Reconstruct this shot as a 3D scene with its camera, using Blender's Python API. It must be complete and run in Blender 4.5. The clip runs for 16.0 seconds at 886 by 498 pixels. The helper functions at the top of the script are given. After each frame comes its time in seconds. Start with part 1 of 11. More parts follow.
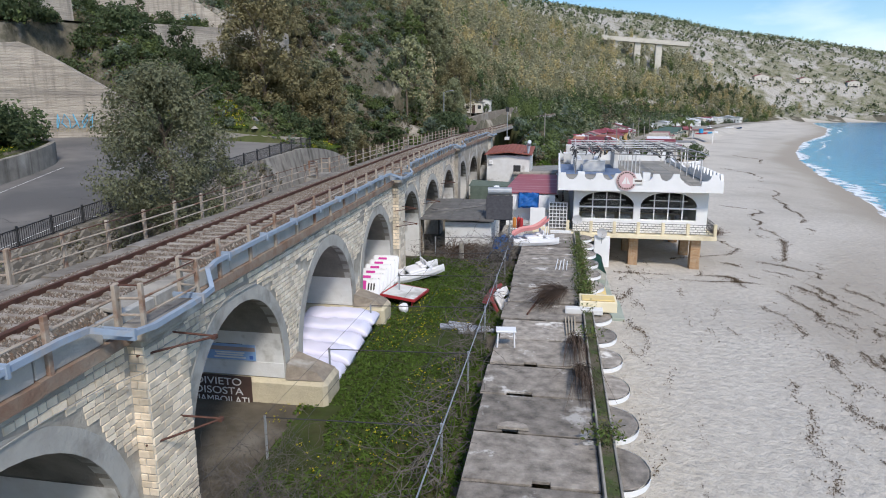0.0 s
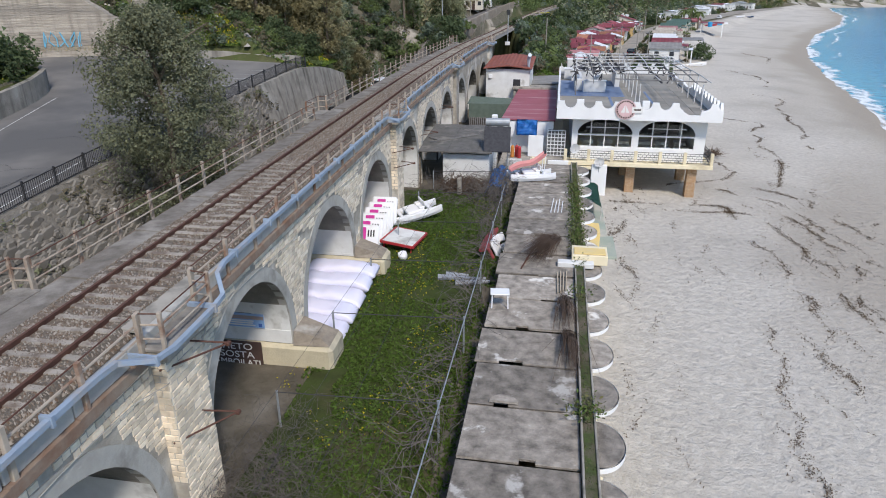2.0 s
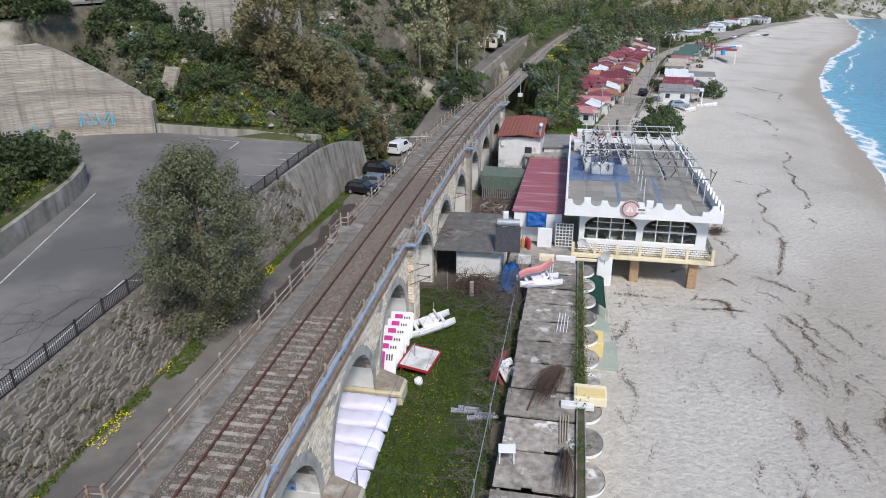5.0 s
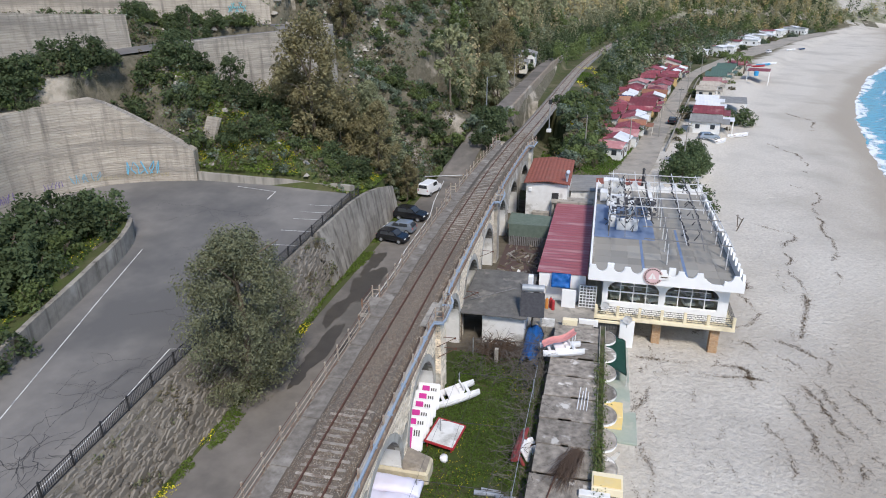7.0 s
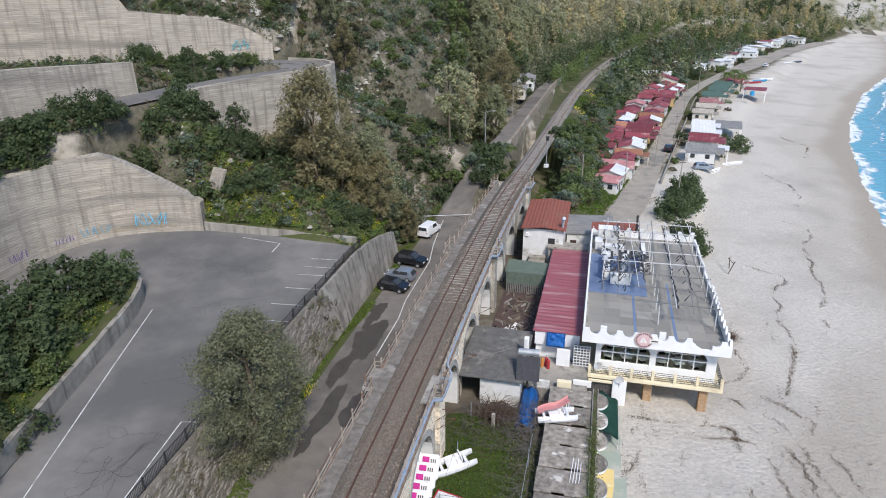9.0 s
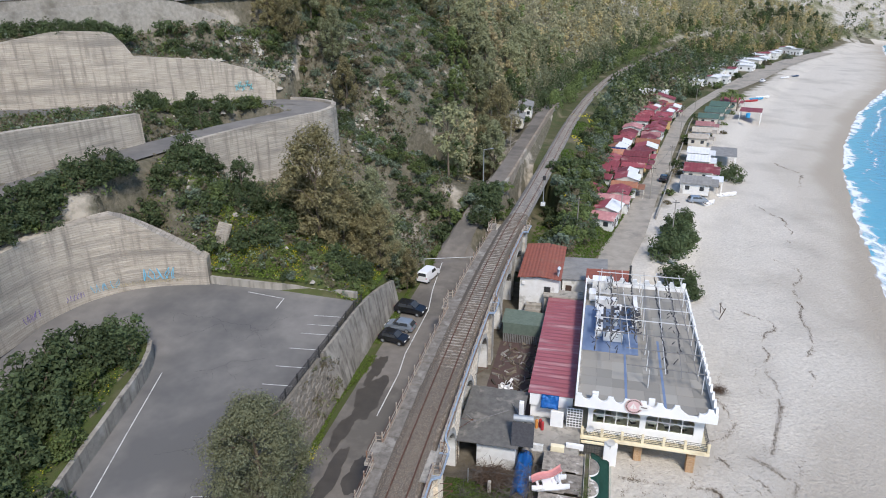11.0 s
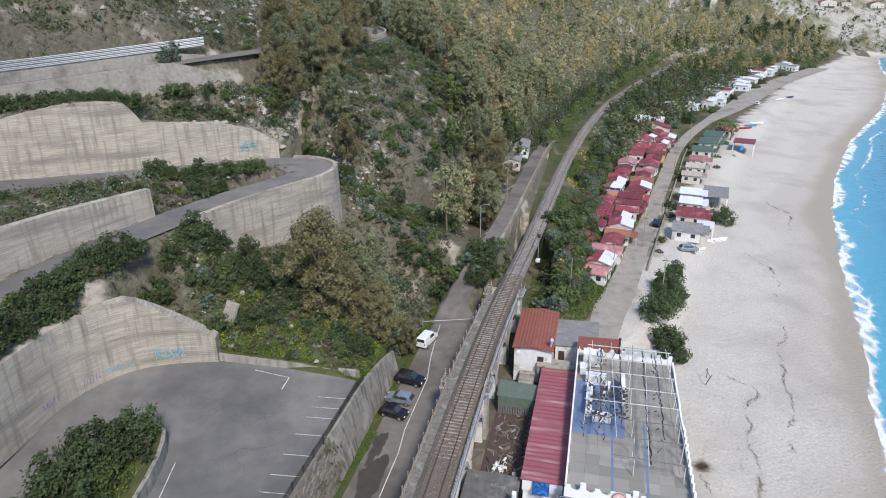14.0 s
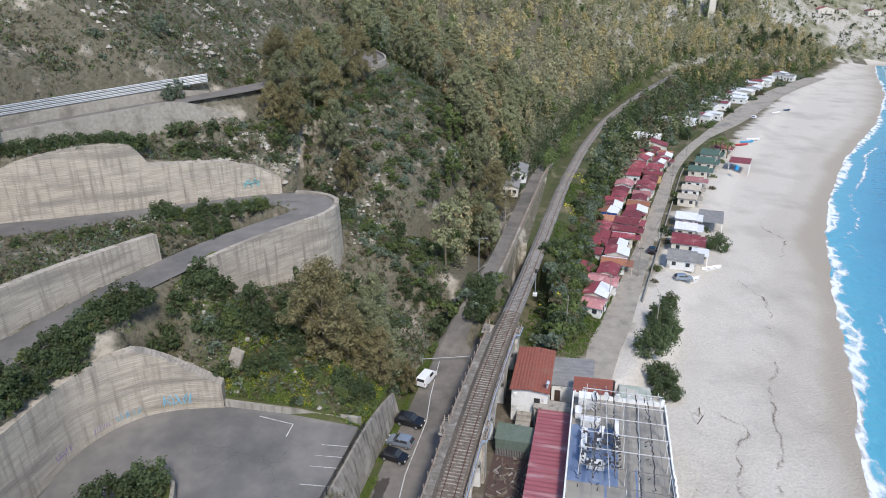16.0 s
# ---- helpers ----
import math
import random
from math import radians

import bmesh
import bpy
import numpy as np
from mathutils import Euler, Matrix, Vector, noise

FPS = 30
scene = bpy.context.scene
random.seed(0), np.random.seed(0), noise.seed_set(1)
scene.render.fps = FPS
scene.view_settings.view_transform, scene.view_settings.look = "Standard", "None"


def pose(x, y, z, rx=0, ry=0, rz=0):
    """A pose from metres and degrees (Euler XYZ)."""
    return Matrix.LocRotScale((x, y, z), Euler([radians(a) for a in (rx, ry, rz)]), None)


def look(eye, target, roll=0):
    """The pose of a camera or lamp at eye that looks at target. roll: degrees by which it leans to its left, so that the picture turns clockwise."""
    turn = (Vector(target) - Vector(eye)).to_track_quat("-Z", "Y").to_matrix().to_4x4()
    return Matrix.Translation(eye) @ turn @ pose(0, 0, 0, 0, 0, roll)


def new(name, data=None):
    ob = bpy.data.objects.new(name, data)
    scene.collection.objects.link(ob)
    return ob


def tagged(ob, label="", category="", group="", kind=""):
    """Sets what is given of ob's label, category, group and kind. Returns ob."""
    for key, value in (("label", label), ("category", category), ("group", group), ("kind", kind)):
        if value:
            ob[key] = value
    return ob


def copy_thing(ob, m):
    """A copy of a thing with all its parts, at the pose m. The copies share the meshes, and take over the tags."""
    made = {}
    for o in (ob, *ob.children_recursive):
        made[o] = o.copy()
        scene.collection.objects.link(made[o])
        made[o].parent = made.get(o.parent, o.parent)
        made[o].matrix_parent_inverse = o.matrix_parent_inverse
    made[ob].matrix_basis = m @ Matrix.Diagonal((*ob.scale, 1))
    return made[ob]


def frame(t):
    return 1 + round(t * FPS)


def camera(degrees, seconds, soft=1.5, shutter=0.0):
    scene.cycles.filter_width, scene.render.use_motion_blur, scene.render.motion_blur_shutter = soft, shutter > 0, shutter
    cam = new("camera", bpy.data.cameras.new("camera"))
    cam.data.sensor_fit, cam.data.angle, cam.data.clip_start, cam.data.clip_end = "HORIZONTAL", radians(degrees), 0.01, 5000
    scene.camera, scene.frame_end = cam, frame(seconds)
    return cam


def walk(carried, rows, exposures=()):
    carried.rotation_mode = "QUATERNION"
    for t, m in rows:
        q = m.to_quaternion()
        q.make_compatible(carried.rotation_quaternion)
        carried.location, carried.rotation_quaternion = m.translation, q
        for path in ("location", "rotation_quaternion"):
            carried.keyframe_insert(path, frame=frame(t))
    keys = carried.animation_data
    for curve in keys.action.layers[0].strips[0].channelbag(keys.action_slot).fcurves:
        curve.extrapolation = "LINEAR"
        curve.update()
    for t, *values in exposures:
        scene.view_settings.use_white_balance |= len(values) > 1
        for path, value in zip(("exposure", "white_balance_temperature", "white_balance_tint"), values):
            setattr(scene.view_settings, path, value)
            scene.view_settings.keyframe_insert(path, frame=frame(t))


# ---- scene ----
cam = camera(68.7, 16.0, soft=1.0)
METRES, EYE, TILT, LEAN, TURN = 50.0, 13.6, -12.4, 0.0, 9.926
ROWS = [
    (0.0, 0.0, 0.0, 0.0, 0.0, 0.0, -0.0),
    (0.5, 0.0009, -0.0035, 0.0134, 0.0, -2.56, 0.11),
    (1.0, 0.002, -0.0081, 0.0293, -0.0, -5.86, 0.2),
    (1.5, 0.0026, -0.0116, 0.0433, -0.01, -8.69, 0.28),
    (2.0, 0.0029, -0.0152, 0.065, -0.02, -9.55, 0.27),
    (2.5, 0.0029, -0.02, 0.0866, -0.01, -9.54, 0.27),
    (3.0, 0.0029, -0.0262, 0.1129, 0.01, -9.52, 0.3),
    (3.5, 0.0032, -0.0312, 0.1376, 0.05, -9.52, 0.3),
    (4.0, 0.0035, -0.0367, 0.1663, 0.08, -9.49, 0.3),
    (6.5, 0.0022, -0.0708, 0.321, 3.57, -9.49, -0.49),
    (7.0, 0.0033, -0.0755, 0.3453, 3.74, -9.45, -0.52),
    (7.5, 0.0036, -0.0794, 0.3657, 3.73, -9.47, -0.53),
    (8.0, 0.0035, -0.0858, 0.3984, 3.73, -9.49, -0.54),
    (8.5, 0.0037, -0.0927, 0.4319, 3.72, -9.5, -0.55),
    (9.0, 0.0043, -0.101, 0.4717, 3.7, -9.51, -0.56),
    (11.5, 0.0093, -0.1368, 0.6502, 3.69, -9.52, -0.54),
    (12.0, 0.0106, -0.145, 0.6889, 3.68, -9.52, -0.52),
    (12.5, 0.0126, -0.1513, 0.7221, 3.69, -9.53, -0.49),
    (13.0, 0.0137, -0.1599, 0.7618, 3.68, -9.54, -0.5),
    (13.5, 0.0147, -0.1664, 0.7957, 3.68, -9.56, -0.48),
    (14.0, 0.0154, -0.1742, 0.8352, 3.67, -9.61, -0.48),
    (14.5, 0.0157, -0.1813, 0.8689, 3.66, -9.61, -0.45),
    (15.0, 0.0165, -0.1891, 0.9073, 3.65, -9.63, -0.43),
    (15.5, 0.0169, -0.1962, 0.9415, 3.64, -9.66, -0.42),
    (16.0, 0.0177, -0.2039, 0.9784, 3.62, -9.68, -0.42),
]
walk(cam, [(t, pose(13.05, 2.284, EYE, TILT, LEAN, TURN) @ pose(METRES * x, METRES * y, METRES * z, 90 + pitch, roll, yaw)) for t, x, y, z, yaw, pitch, roll in ROWS], [(0, 0.06, 6420, 12), (5, 0.12, 6420, 12), (9, 0.24, 6420, 12), (16, 0.28, 6420, 12)])

# ---- world, sun, exposure ----
SUN_EL, SUN_AZ = 48.0, 150.0      # degrees; azimuth clockwise from +Y
scene.view_settings.exposure = 0.0
world = bpy.data.worlds.new("world")
scene.world = world
world.use_nodes = True
wn, wl = world.node_tree.nodes, world.node_tree.links
wn.clear()
w_out = wn.new("ShaderNodeOutputWorld")
w_bg = wn.new("ShaderNodeBackground")
w_sky = wn.new("ShaderNodeTexSky")
w_sky.sky_type = "NISHITA"
w_sky.sun_disc = False
w_sky.sun_elevation = radians(SUN_EL)
w_sky.sun_rotation = radians(SUN_AZ)
w_sky.air_density, w_sky.dust_density, w_sky.ozone_density = 1.0, 0.6, 1.5
# broken cloud over the blue
w_tc = wn.new("ShaderNodeTexCoord")
w_map = wn.new("ShaderNodeMapping")
w_map.inputs["Scale"].default_value = (1.0, 1.0, 3.2)
w_noise = wn.new("ShaderNodeTexNoise")
w_noise.inputs["Scale"].default_value = 2.6
w_noise.inputs["Detail"].default_value = 7
w_ramp = wn.new("ShaderNodeValToRGB")
w_ramp.color_ramp.elements[0].position, w_ramp.color_ramp.elements[1].position = 0.50, 0.72
w_ramp.color_ramp.elements[0].color, w_ramp.color_ramp.elements[1].color = (0.0, 0.0, 0.0, 1), (1, 1, 1, 1)
w_mix = wn.new("ShaderNodeMix")
w_mix.data_type = "RGBA"
w_mix.inputs["B"].default_value = (7.2, 8.0, 9.2, 1)
wl.new(w_tc.outputs["Generated"], w_map.inputs["Vector"])
wl.new(w_map.outputs["Vector"], w_noise.inputs["Vector"])
wl.new(w_noise.outputs["Fac"], w_ramp.inputs["Fac"])
wl.new(w_ramp.outputs["Color"], w_mix.inputs["Factor"])
w_hs = wn.new("ShaderNodeHueSaturation")
w_hs.inputs["Saturation"].default_value = 1.35
wl.new(w_sky.outputs["Color"], w_hs.inputs["Color"])
wl.new(w_hs.outputs["Color"], w_mix.inputs["A"])
wl.new(w_mix.outputs["Result"], w_bg.inputs["Color"])
w_bg.inputs["Strength"].default_value = 0.15
wl.new(w_bg.outputs["Background"], w_out.inputs["Surface"])

sun = new("sun", bpy.data.lights.new("sun", "SUN"))
sun.data.energy, sun.data.angle, sun.data.color = 3.3, radians(10), (1.0, 0.94, 0.85)
_az, _el = radians(SUN_AZ), radians(SUN_EL)
sun.matrix_world = look((0, 0, 0), (-math.sin(_az) * math.cos(_el), -math.cos(_az) * math.cos(_el), -math.sin(_el)))

# ---- materials ----
MATS = {}


def surf(name, c1, c2=None, scale=1.0, rough=0.85, bump=0.0, bscale=8.0, c3=None, s3=0.15, w3=(0.5, 0.7), metal=0.0,
         stretch=(1, 1, 1), vary=0.0, coords="pos", spec=0.4, detail=6.0, trans=0.0, drip=None, boards=0.0):
    """A worn surface: c1 to c2 by grain noise, c3 as stains at scale s3 between the levels w3, hue and value varied by object."""
    if name in MATS:
        return MATS[name]
    m = bpy.data.materials.new(name)
    m.use_nodes = True
    n, l = m.node_tree.nodes, m.node_tree.links
    b = n["Principled BSDF"]
    b.inputs["Roughness"].default_value, b.inputs["Metallic"].default_value = rough, metal
    b.inputs["Specular IOR Level"].default_value = spec
    if coords == "pos":
        src = n.new("ShaderNodeNewGeometry").outputs["Position"]
    else:
        src = n.new("ShaderNodeTexCoord").outputs["Object"]
    mp = n.new("ShaderNodeMapping")
    mp.inputs["Scale"].default_value = stretch
    l.new(src, mp.inputs["Vector"])
    vec = mp.outputs["Vector"]

    def noise_tex(sc, det=detail, ro=0.6):
        t = n.new("ShaderNodeTexNoise")
        t.inputs["Scale"].default_value, t.inputs["Detail"].default_value, t.inputs["Roughness"].default_value = sc, det, ro
        l.new(vec, t.inputs["Vector"])
        return t.outputs["Fac"]

    def ramp(fac, lo, hi):
        r = n.new("ShaderNodeMapRange")
        r.inputs["From Min"].default_value, r.inputs["From Max"].default_value = lo, hi
        l.new(fac, r.inputs["Value"])
        return r.outputs["Result"]

    def mix(fac, a, bb):
        x = n.new("ShaderNodeMix")
        x.data_type = "RGBA"
        l.new(fac, x.inputs["Factor"])
        for key, v in (("A", a), ("B", bb)):
            if isinstance(v, tuple):
                x.inputs[key].default_value = (*v, 1)
            else:
                l.new(v, x.inputs[key])
        return x.outputs["Result"]

    col = mix(ramp(noise_tex(scale), 0.3, 0.7), c1, c2 or tuple(0.8 * v for v in c1))
    if c3:
        col = mix(ramp(noise_tex(s3, 5.0), *w3), col, c3)
    if drip:        # rain streaks that run down the face
        mp2 = n.new("ShaderNodeMapping")
        mp2.inputs["Scale"].default_value = (1.0, 1.0, 0.09)
        l.new(src, mp2.inputs["Vector"])
        td = n.new("ShaderNodeTexNoise")
        td.inputs["Scale"].default_value, td.inputs["Detail"].default_value = 1.5, 9
        l.new(mp2.outputs["Vector"], td.inputs["Vector"])
        col = mix(ramp(td.outputs["Fac"], 0.50, 0.72), col, drip)
    if boards:      # marks of the shuttering boards
        wv = n.new("ShaderNodeTexWave")
        wv.bands_direction, wv.wave_profile = "Z", "SAW"
        wv.inputs["Scale"].default_value, wv.inputs["Distortion"].default_value, wv.inputs["Detail"].default_value = boards, 2.2, 3
        wv.inputs["Detail Scale"].default_value = 0.4
        l.new(src, wv.inputs["Vector"])
        dk = n.new("ShaderNodeMix")
        dk.data_type, dk.blend_type = "RGBA", "MULTIPLY"
        dk.inputs["B"].default_value = (0.68, 0.66, 0.63, 1)
        l.new(ramp(wv.outputs["Fac"], 0.78, 1.0), dk.inputs["Factor"])
        l.new(col, dk.inputs["A"])
        col = dk.outputs["Result"]
    if vary:
        info = n.new("ShaderNodeObjectInfo")
        hsv = n.new("ShaderNodeHueSaturation")
        mr = n.new("ShaderNodeMapRange")
        mr.inputs["To Min"].default_value, mr.inputs["To Max"].default_value = 1 - vary, 1 + vary
        l.new(info.outputs["Random"], mr.inputs["Value"])
        l.new(mr.outputs["Result"], hsv.inputs["Value"])
        l.new(col, hsv.inputs["Color"])
        col = hsv.outputs["Color"]
    l.new(col, b.inputs["Base Color"])
    if bump:
        bp = n.new("ShaderNodeBump")
        bp.inputs["Strength"].default_value, bp.inputs["Distance"].default_value = bump, 0.5 / bscale
        l.new(noise_tex(bscale, 8.0, 0.65), bp.inputs["Height"])
        l.new(bp.outputs["Normal"], b.inputs["Normal"])
    if trans:
        b.inputs["Subsurface Weight"].default_value = trans
    MATS[name] = m
    return m


def island(name, cols, rough=0.8, vary=0.35, spec=0.25, leafy=False):
    """Colour picked per loose piece of the mesh between the given colours."""
    if name in MATS:
        return MATS[name]
    m = bpy.data.materials.new(name)
    m.use_nodes = True
    n, l = m.node_tree.nodes, m.node_tree.links
    b = n["Principled BSDF"]
    b.inputs["Roughness"].default_value, b.inputs["Specular IOR Level"].default_value = rough, spec
    geo = n.new("ShaderNodeNewGeometry")
    r = n.new("ShaderNodeValToRGB")
    r.color_ramp.interpolation = "LINEAR"
    el = r.color_ramp.elements
    while len(el) < len(cols):
        el.new(0.5)
    for k, cc in enumerate(cols):
        el[k].position, el[k].color = k / max(1, len(cols) - 1), (*cc, 1)
    l.new(geo.outputs["Random Per Island"], r.inputs["Fac"])
    info = n.new("ShaderNodeObjectInfo")
    hsv = n.new("ShaderNodeHueSaturation")
    mr = n.new("ShaderNodeMapRange")
    mr.inputs["To Min"].default_value, mr.inputs["To Max"].default_value = 1 - vary, 1 + vary
    l.new(info.outputs["Random"], mr.inputs["Value"])
    l.new(mr.outputs["Result"], hsv.inputs["Value"])
    l.new(r.outputs["Color"], hsv.inputs["Color"])
    l.new(hsv.outputs["Color"], b.inputs["Base Color"])
    if leafy:
        tl = n.new("ShaderNodeBsdfTranslucent")
        l.new(hsv.outputs["Color"], tl.inputs["Color"])
        ms = n.new("ShaderNodeMixShader")
        ms.inputs["Fac"].default_value = 0.45
        l.new(b.outputs["BSDF"], ms.inputs[1])
        l.new(tl.outputs["BSDF"], ms.inputs[2])
        l.new(ms.outputs["Shader"], n["Material Output"].inputs["Surface"])
    MATS[name] = m
    return m


def glass(name, tint=(0.8, 0.9, 0.9)):
    m = bpy.data.materials.new(name)
    m.use_nodes = True
    b = m.node_tree.nodes["Principled BSDF"]
    b.inputs["Base Color"].default_value = (*tint, 1)
    b.inputs["Roughness"].default_value = 0.03
    b.inputs["Transmission Weight"].default_value = 1.0
    b.inputs["IOR"].default_value = 1.45
    return m


SAND = surf("sand", (0.585, 0.545, 0.48), (0.44, 0.405, 0.353), 2.6, 0.95, 1.0, 1.9, (0.39, 0.36, 0.315), 0.05, (0.5, 0.7), spec=0.1, detail=8.0)
_n, _l = SAND.node_tree.nodes, SAND.node_tree.links
_b = _n["Principled BSDF"]
_old = _b.inputs["Base Color"].links[0].from_socket
_at = _n.new("ShaderNodeAttribute")
_at.attribute_name = "wet"
_mx = _n.new("ShaderNodeMix")
_mx.data_type = "RGBA"
_mx.inputs["B"].default_value = (0.345, 0.305, 0.25, 1)
_l.new(_at.outputs["Fac"], _mx.inputs["Factor"])
_l.new(_old, _mx.inputs["A"])
_ai = _n.new("ShaderNodeAttribute")
_ai.attribute_name = "inland"
_nz = _n.new("ShaderNodeTexNoise")
_nz.inputs["Scale"].default_value, _nz.inputs["Detail"].default_value = 0.16, 6
_l.new(_n.new("ShaderNodeNewGeometry").outputs["Position"], _nz.inputs["Vector"])
_ad = _n.new("ShaderNodeMath")
_ad.operation = "MULTIPLY_ADD"
_ad.inputs[1].default_value = 14.0
_l.new(_nz.outputs["Fac"], _ad.inputs[0])
_l.new(_ai.outputs["Fac"], _ad.inputs[2])
_mr = _n.new("ShaderNodeMapRange")
_mr.inputs["From Min"].default_value, _mr.inputs["From Max"].default_value = 13.0, 17.0
_l.new(_ad.outputs["Value"], _mr.inputs["Value"])
_m2 = _n.new("ShaderNodeMix")
_m2.data_type = "RGBA"
_m2.inputs["B"].default_value = (0.13, 0.115, 0.075, 1)
_l.new(_mr.outputs["Result"], _m2.inputs["Factor"])
_l.new(_mx.outputs["Result"], _m2.inputs["A"])
_l.new(_m2.outputs["Result"], _b.inputs["Base Color"])
VERGE = surf("verge_grass", (0.065, 0.09, 0.026), (0.075, 0.075, 0.035), 0.7, 0.95, 0.8, 4, (0.13, 0.115, 0.07), 0.2, (0.56, 0.7), spec=0.1)
FARHILL = surf("far_hill_rock", (0.135, 0.142, 0.070), (0.36, 0.335, 0.27), 0.11, 0.95, 1.0, 0.09, (0.43, 0.405, 0.36), 0.03, (0.48, 0.56), spec=0.1, stretch=(1, 1, 1.6), detail=12.0)
BANK = surf("green_bank_soil", (0.055, 0.072, 0.028), (0.09, 0.085, 0.045), 0.3, 0.95, 0.8, 2.5, (0.15, 0.13, 0.085), 0.1, (0.52, 0.66), spec=0.1)
GRASS = surf("field_grass", (0.058, 0.08, 0.022), (0.042, 0.05, 0.018), 1.4, 0.95, 0.8, 6, (0.085, 0.075, 0.04), 0.16, (0.55, 0.7), spec=0.1)
HILL = surf("hill_scrub_soil", (0.082, 0.080, 0.054), (0.165, 0.146, 0.112), 1.3, 0.95, 1.0, 1.6, (0.36, 0.325, 0.27), 0.14, (0.55, 0.66), spec=0.1, detail=9.0)
SOIL = surf("soil", (0.15, 0.128, 0.098), (0.085, 0.075, 0.055), 0.9, 0.95, 0.8, 5, (0.20, 0.18, 0.15), 0.25, (0.55, 0.7), spec=0.1)
ASPHALT = surf("asphalt", (0.205, 0.192, 0.175), (0.155, 0.146, 0.135), 0.5, 0.9, 0.25, 30, (0.108, 0.104, 0.10), 0.06, (0.44, 0.62), spec=0.25)
ASPHALT_OLD = surf("old_asphalt", (0.20, 0.18, 0.157), (0.145, 0.131, 0.115), 0.6, 0.92, 0.3, 20, (0.115, 0.105, 0.092), 0.12, (0.5, 0.62), spec=0.25)
CONC = surf("concrete", (0.38, 0.35, 0.30), (0.28, 0.26, 0.225), 0.8, 0.9, 0.35, 6, (0.20, 0.185, 0.16), 0.22, (0.5, 0.72), stretch=(1, 1, 0.35), drip=(0.15, 0.14, 0.12))
CONC_WARM = surf("board_marked_concrete", (0.50, 0.445, 0.37), (0.325, 0.288, 0.235), 0.9, 0.9, 0.8, 3.0, (0.26, 0.235, 0.20), 0.2, (0.50, 0.66), stretch=(0.35, 0.35, 3.2), drip=(0.235, 0.21, 0.175), boards=1.1, detail=10.0)
SLABCONC = surf("roof_slab_concrete", (0.40, 0.355, 0.30), (0.125, 0.11, 0.092), 2.2, 0.92, 0.9, 9, (0.60, 0.57, 0.52), 0.75, (0.60, 0.66), vary=0.3, detail=14.0)
MORTAR = surf("mortar", (0.42, 0.385, 0.325), (0.26, 0.235, 0.195), 1.6, 0.95, 0.6, 8, (0.60, 0.57, 0.51), 0.45, (0.5, 0.66), detail=9.0)
STONE = surf("ashlar_stone", (0.80, 0.69, 0.54), (0.63, 0.53, 0.40), 2.2, 0.9, 0.5, 9, (0.40, 0.37, 0.31), 0.4, (0.55, 0.72), vary=0.22)
RENDERED = surf("grey_render", (0.46, 0.445, 0.405), (0.34, 0.325, 0.295), 1.1, 0.92, 0.4, 6, (0.21, 0.195, 0.17), 0.45, (0.52, 0.66), detail=9.0)
# darker tone for the arch soffits and inner pier faces
INNER_STONE = surf("inner_stone_darker", (0.27, 0.25, 0.215), (0.15, 0.138, 0.12), 0.9, 0.95, 0.6, 5)
RUBBLE = surf("rubble_masonry", (0.215, 0.195, 0.163), (0.115, 0.102, 0.083), 2.2, 0.95, 0.9, 3.2, (0.10, 0.092, 0.078), 0.2, (0.5, 0.66))
WHITE = surf("white_paint", (0.80, 0.80, 0.79), (0.74, 0.74, 0.73), 0.8, 0.6, 0.08, 10, (0.62, 0.61, 0.58), 0.35, (0.58, 0.8))
WHITE_OLD = surf("flaking_white_paint", (0.72, 0.72, 0.70), (0.62, 0.61, 0.58), 1.5, 0.8, 0.2, 6, (0.36, 0.345, 0.31), 0.5, (0.56, 0.68))
CREAM = surf("cream_paint", (0.78, 0.69, 0.48), (0.72, 0.63, 0.44), 1.0, 0.75, 0.15, 8, (0.50, 0.42, 0.28), 0.4, (0.56, 0.74))
RUST = surf("rusty_iron", (0.135, 0.062, 0.042), (0.082, 0.040, 0.03), 3.0, 0.8, 0.4, 14, (0.20, 0.15, 0.12), 0.8, (0.62, 0.78), metal=0.2)
RAILTOP = surf("rail_steel", (0.30, 0.24, 0.21), (0.22, 0.17, 0.15), 3.0, 0.4, 0.1, 12, metal=0.6)
BALLAST = surf("ballast_bed", (0.175, 0.15, 0.122), (0.065, 0.056, 0.046), 9.0, 0.95, 1.0, 11, (0.15, 0.118, 0.088), 0.3, (0.5, 0.7))
SLEEPER = surf("concrete_sleeper", (0.37, 0.335, 0.285), (0.25, 0.222, 0.187), 3.5, 0.9, 0.4, 10, (0.15, 0.115, 0.088), 1.6, (0.47, 0.62), vary=0.15)
PIPEBLUE = surf("blue_grey_paint", (0.30, 0.37, 0.46), (0.23, 0.285, 0.36), 1.5, 0.6, 0.1, 8, (0.36, 0.33, 0.30), 0.8, (0.54, 0.68), detail=9.0)
RAILPAINT = surf("weathered_rail_paint", (0.42, 0.36, 0.29), (0.31, 0.26, 0.205), 2.0, 0.8, 0.3, 12, (0.20, 0.11, 0.07), 0.9, (0.5, 0.64))
REDMETAL = surf("red_sheet_metal", (0.31, 0.10, 0.115), (0.25, 0.075, 0.085), 1.4, 0.55, 0.15, 6, (0.44, 0.27, 0.27), 0.4, (0.54, 0.72), stretch=(0.25, 1.5, 1))
REDTILE = surf("red_roof_tiles", (0.27, 0.085, 0.055), (0.19, 0.065, 0.048), 1.6, 0.85, 0.3, 5, (0.22, 0.10, 0.07), 0.5, (0.55, 0.7))
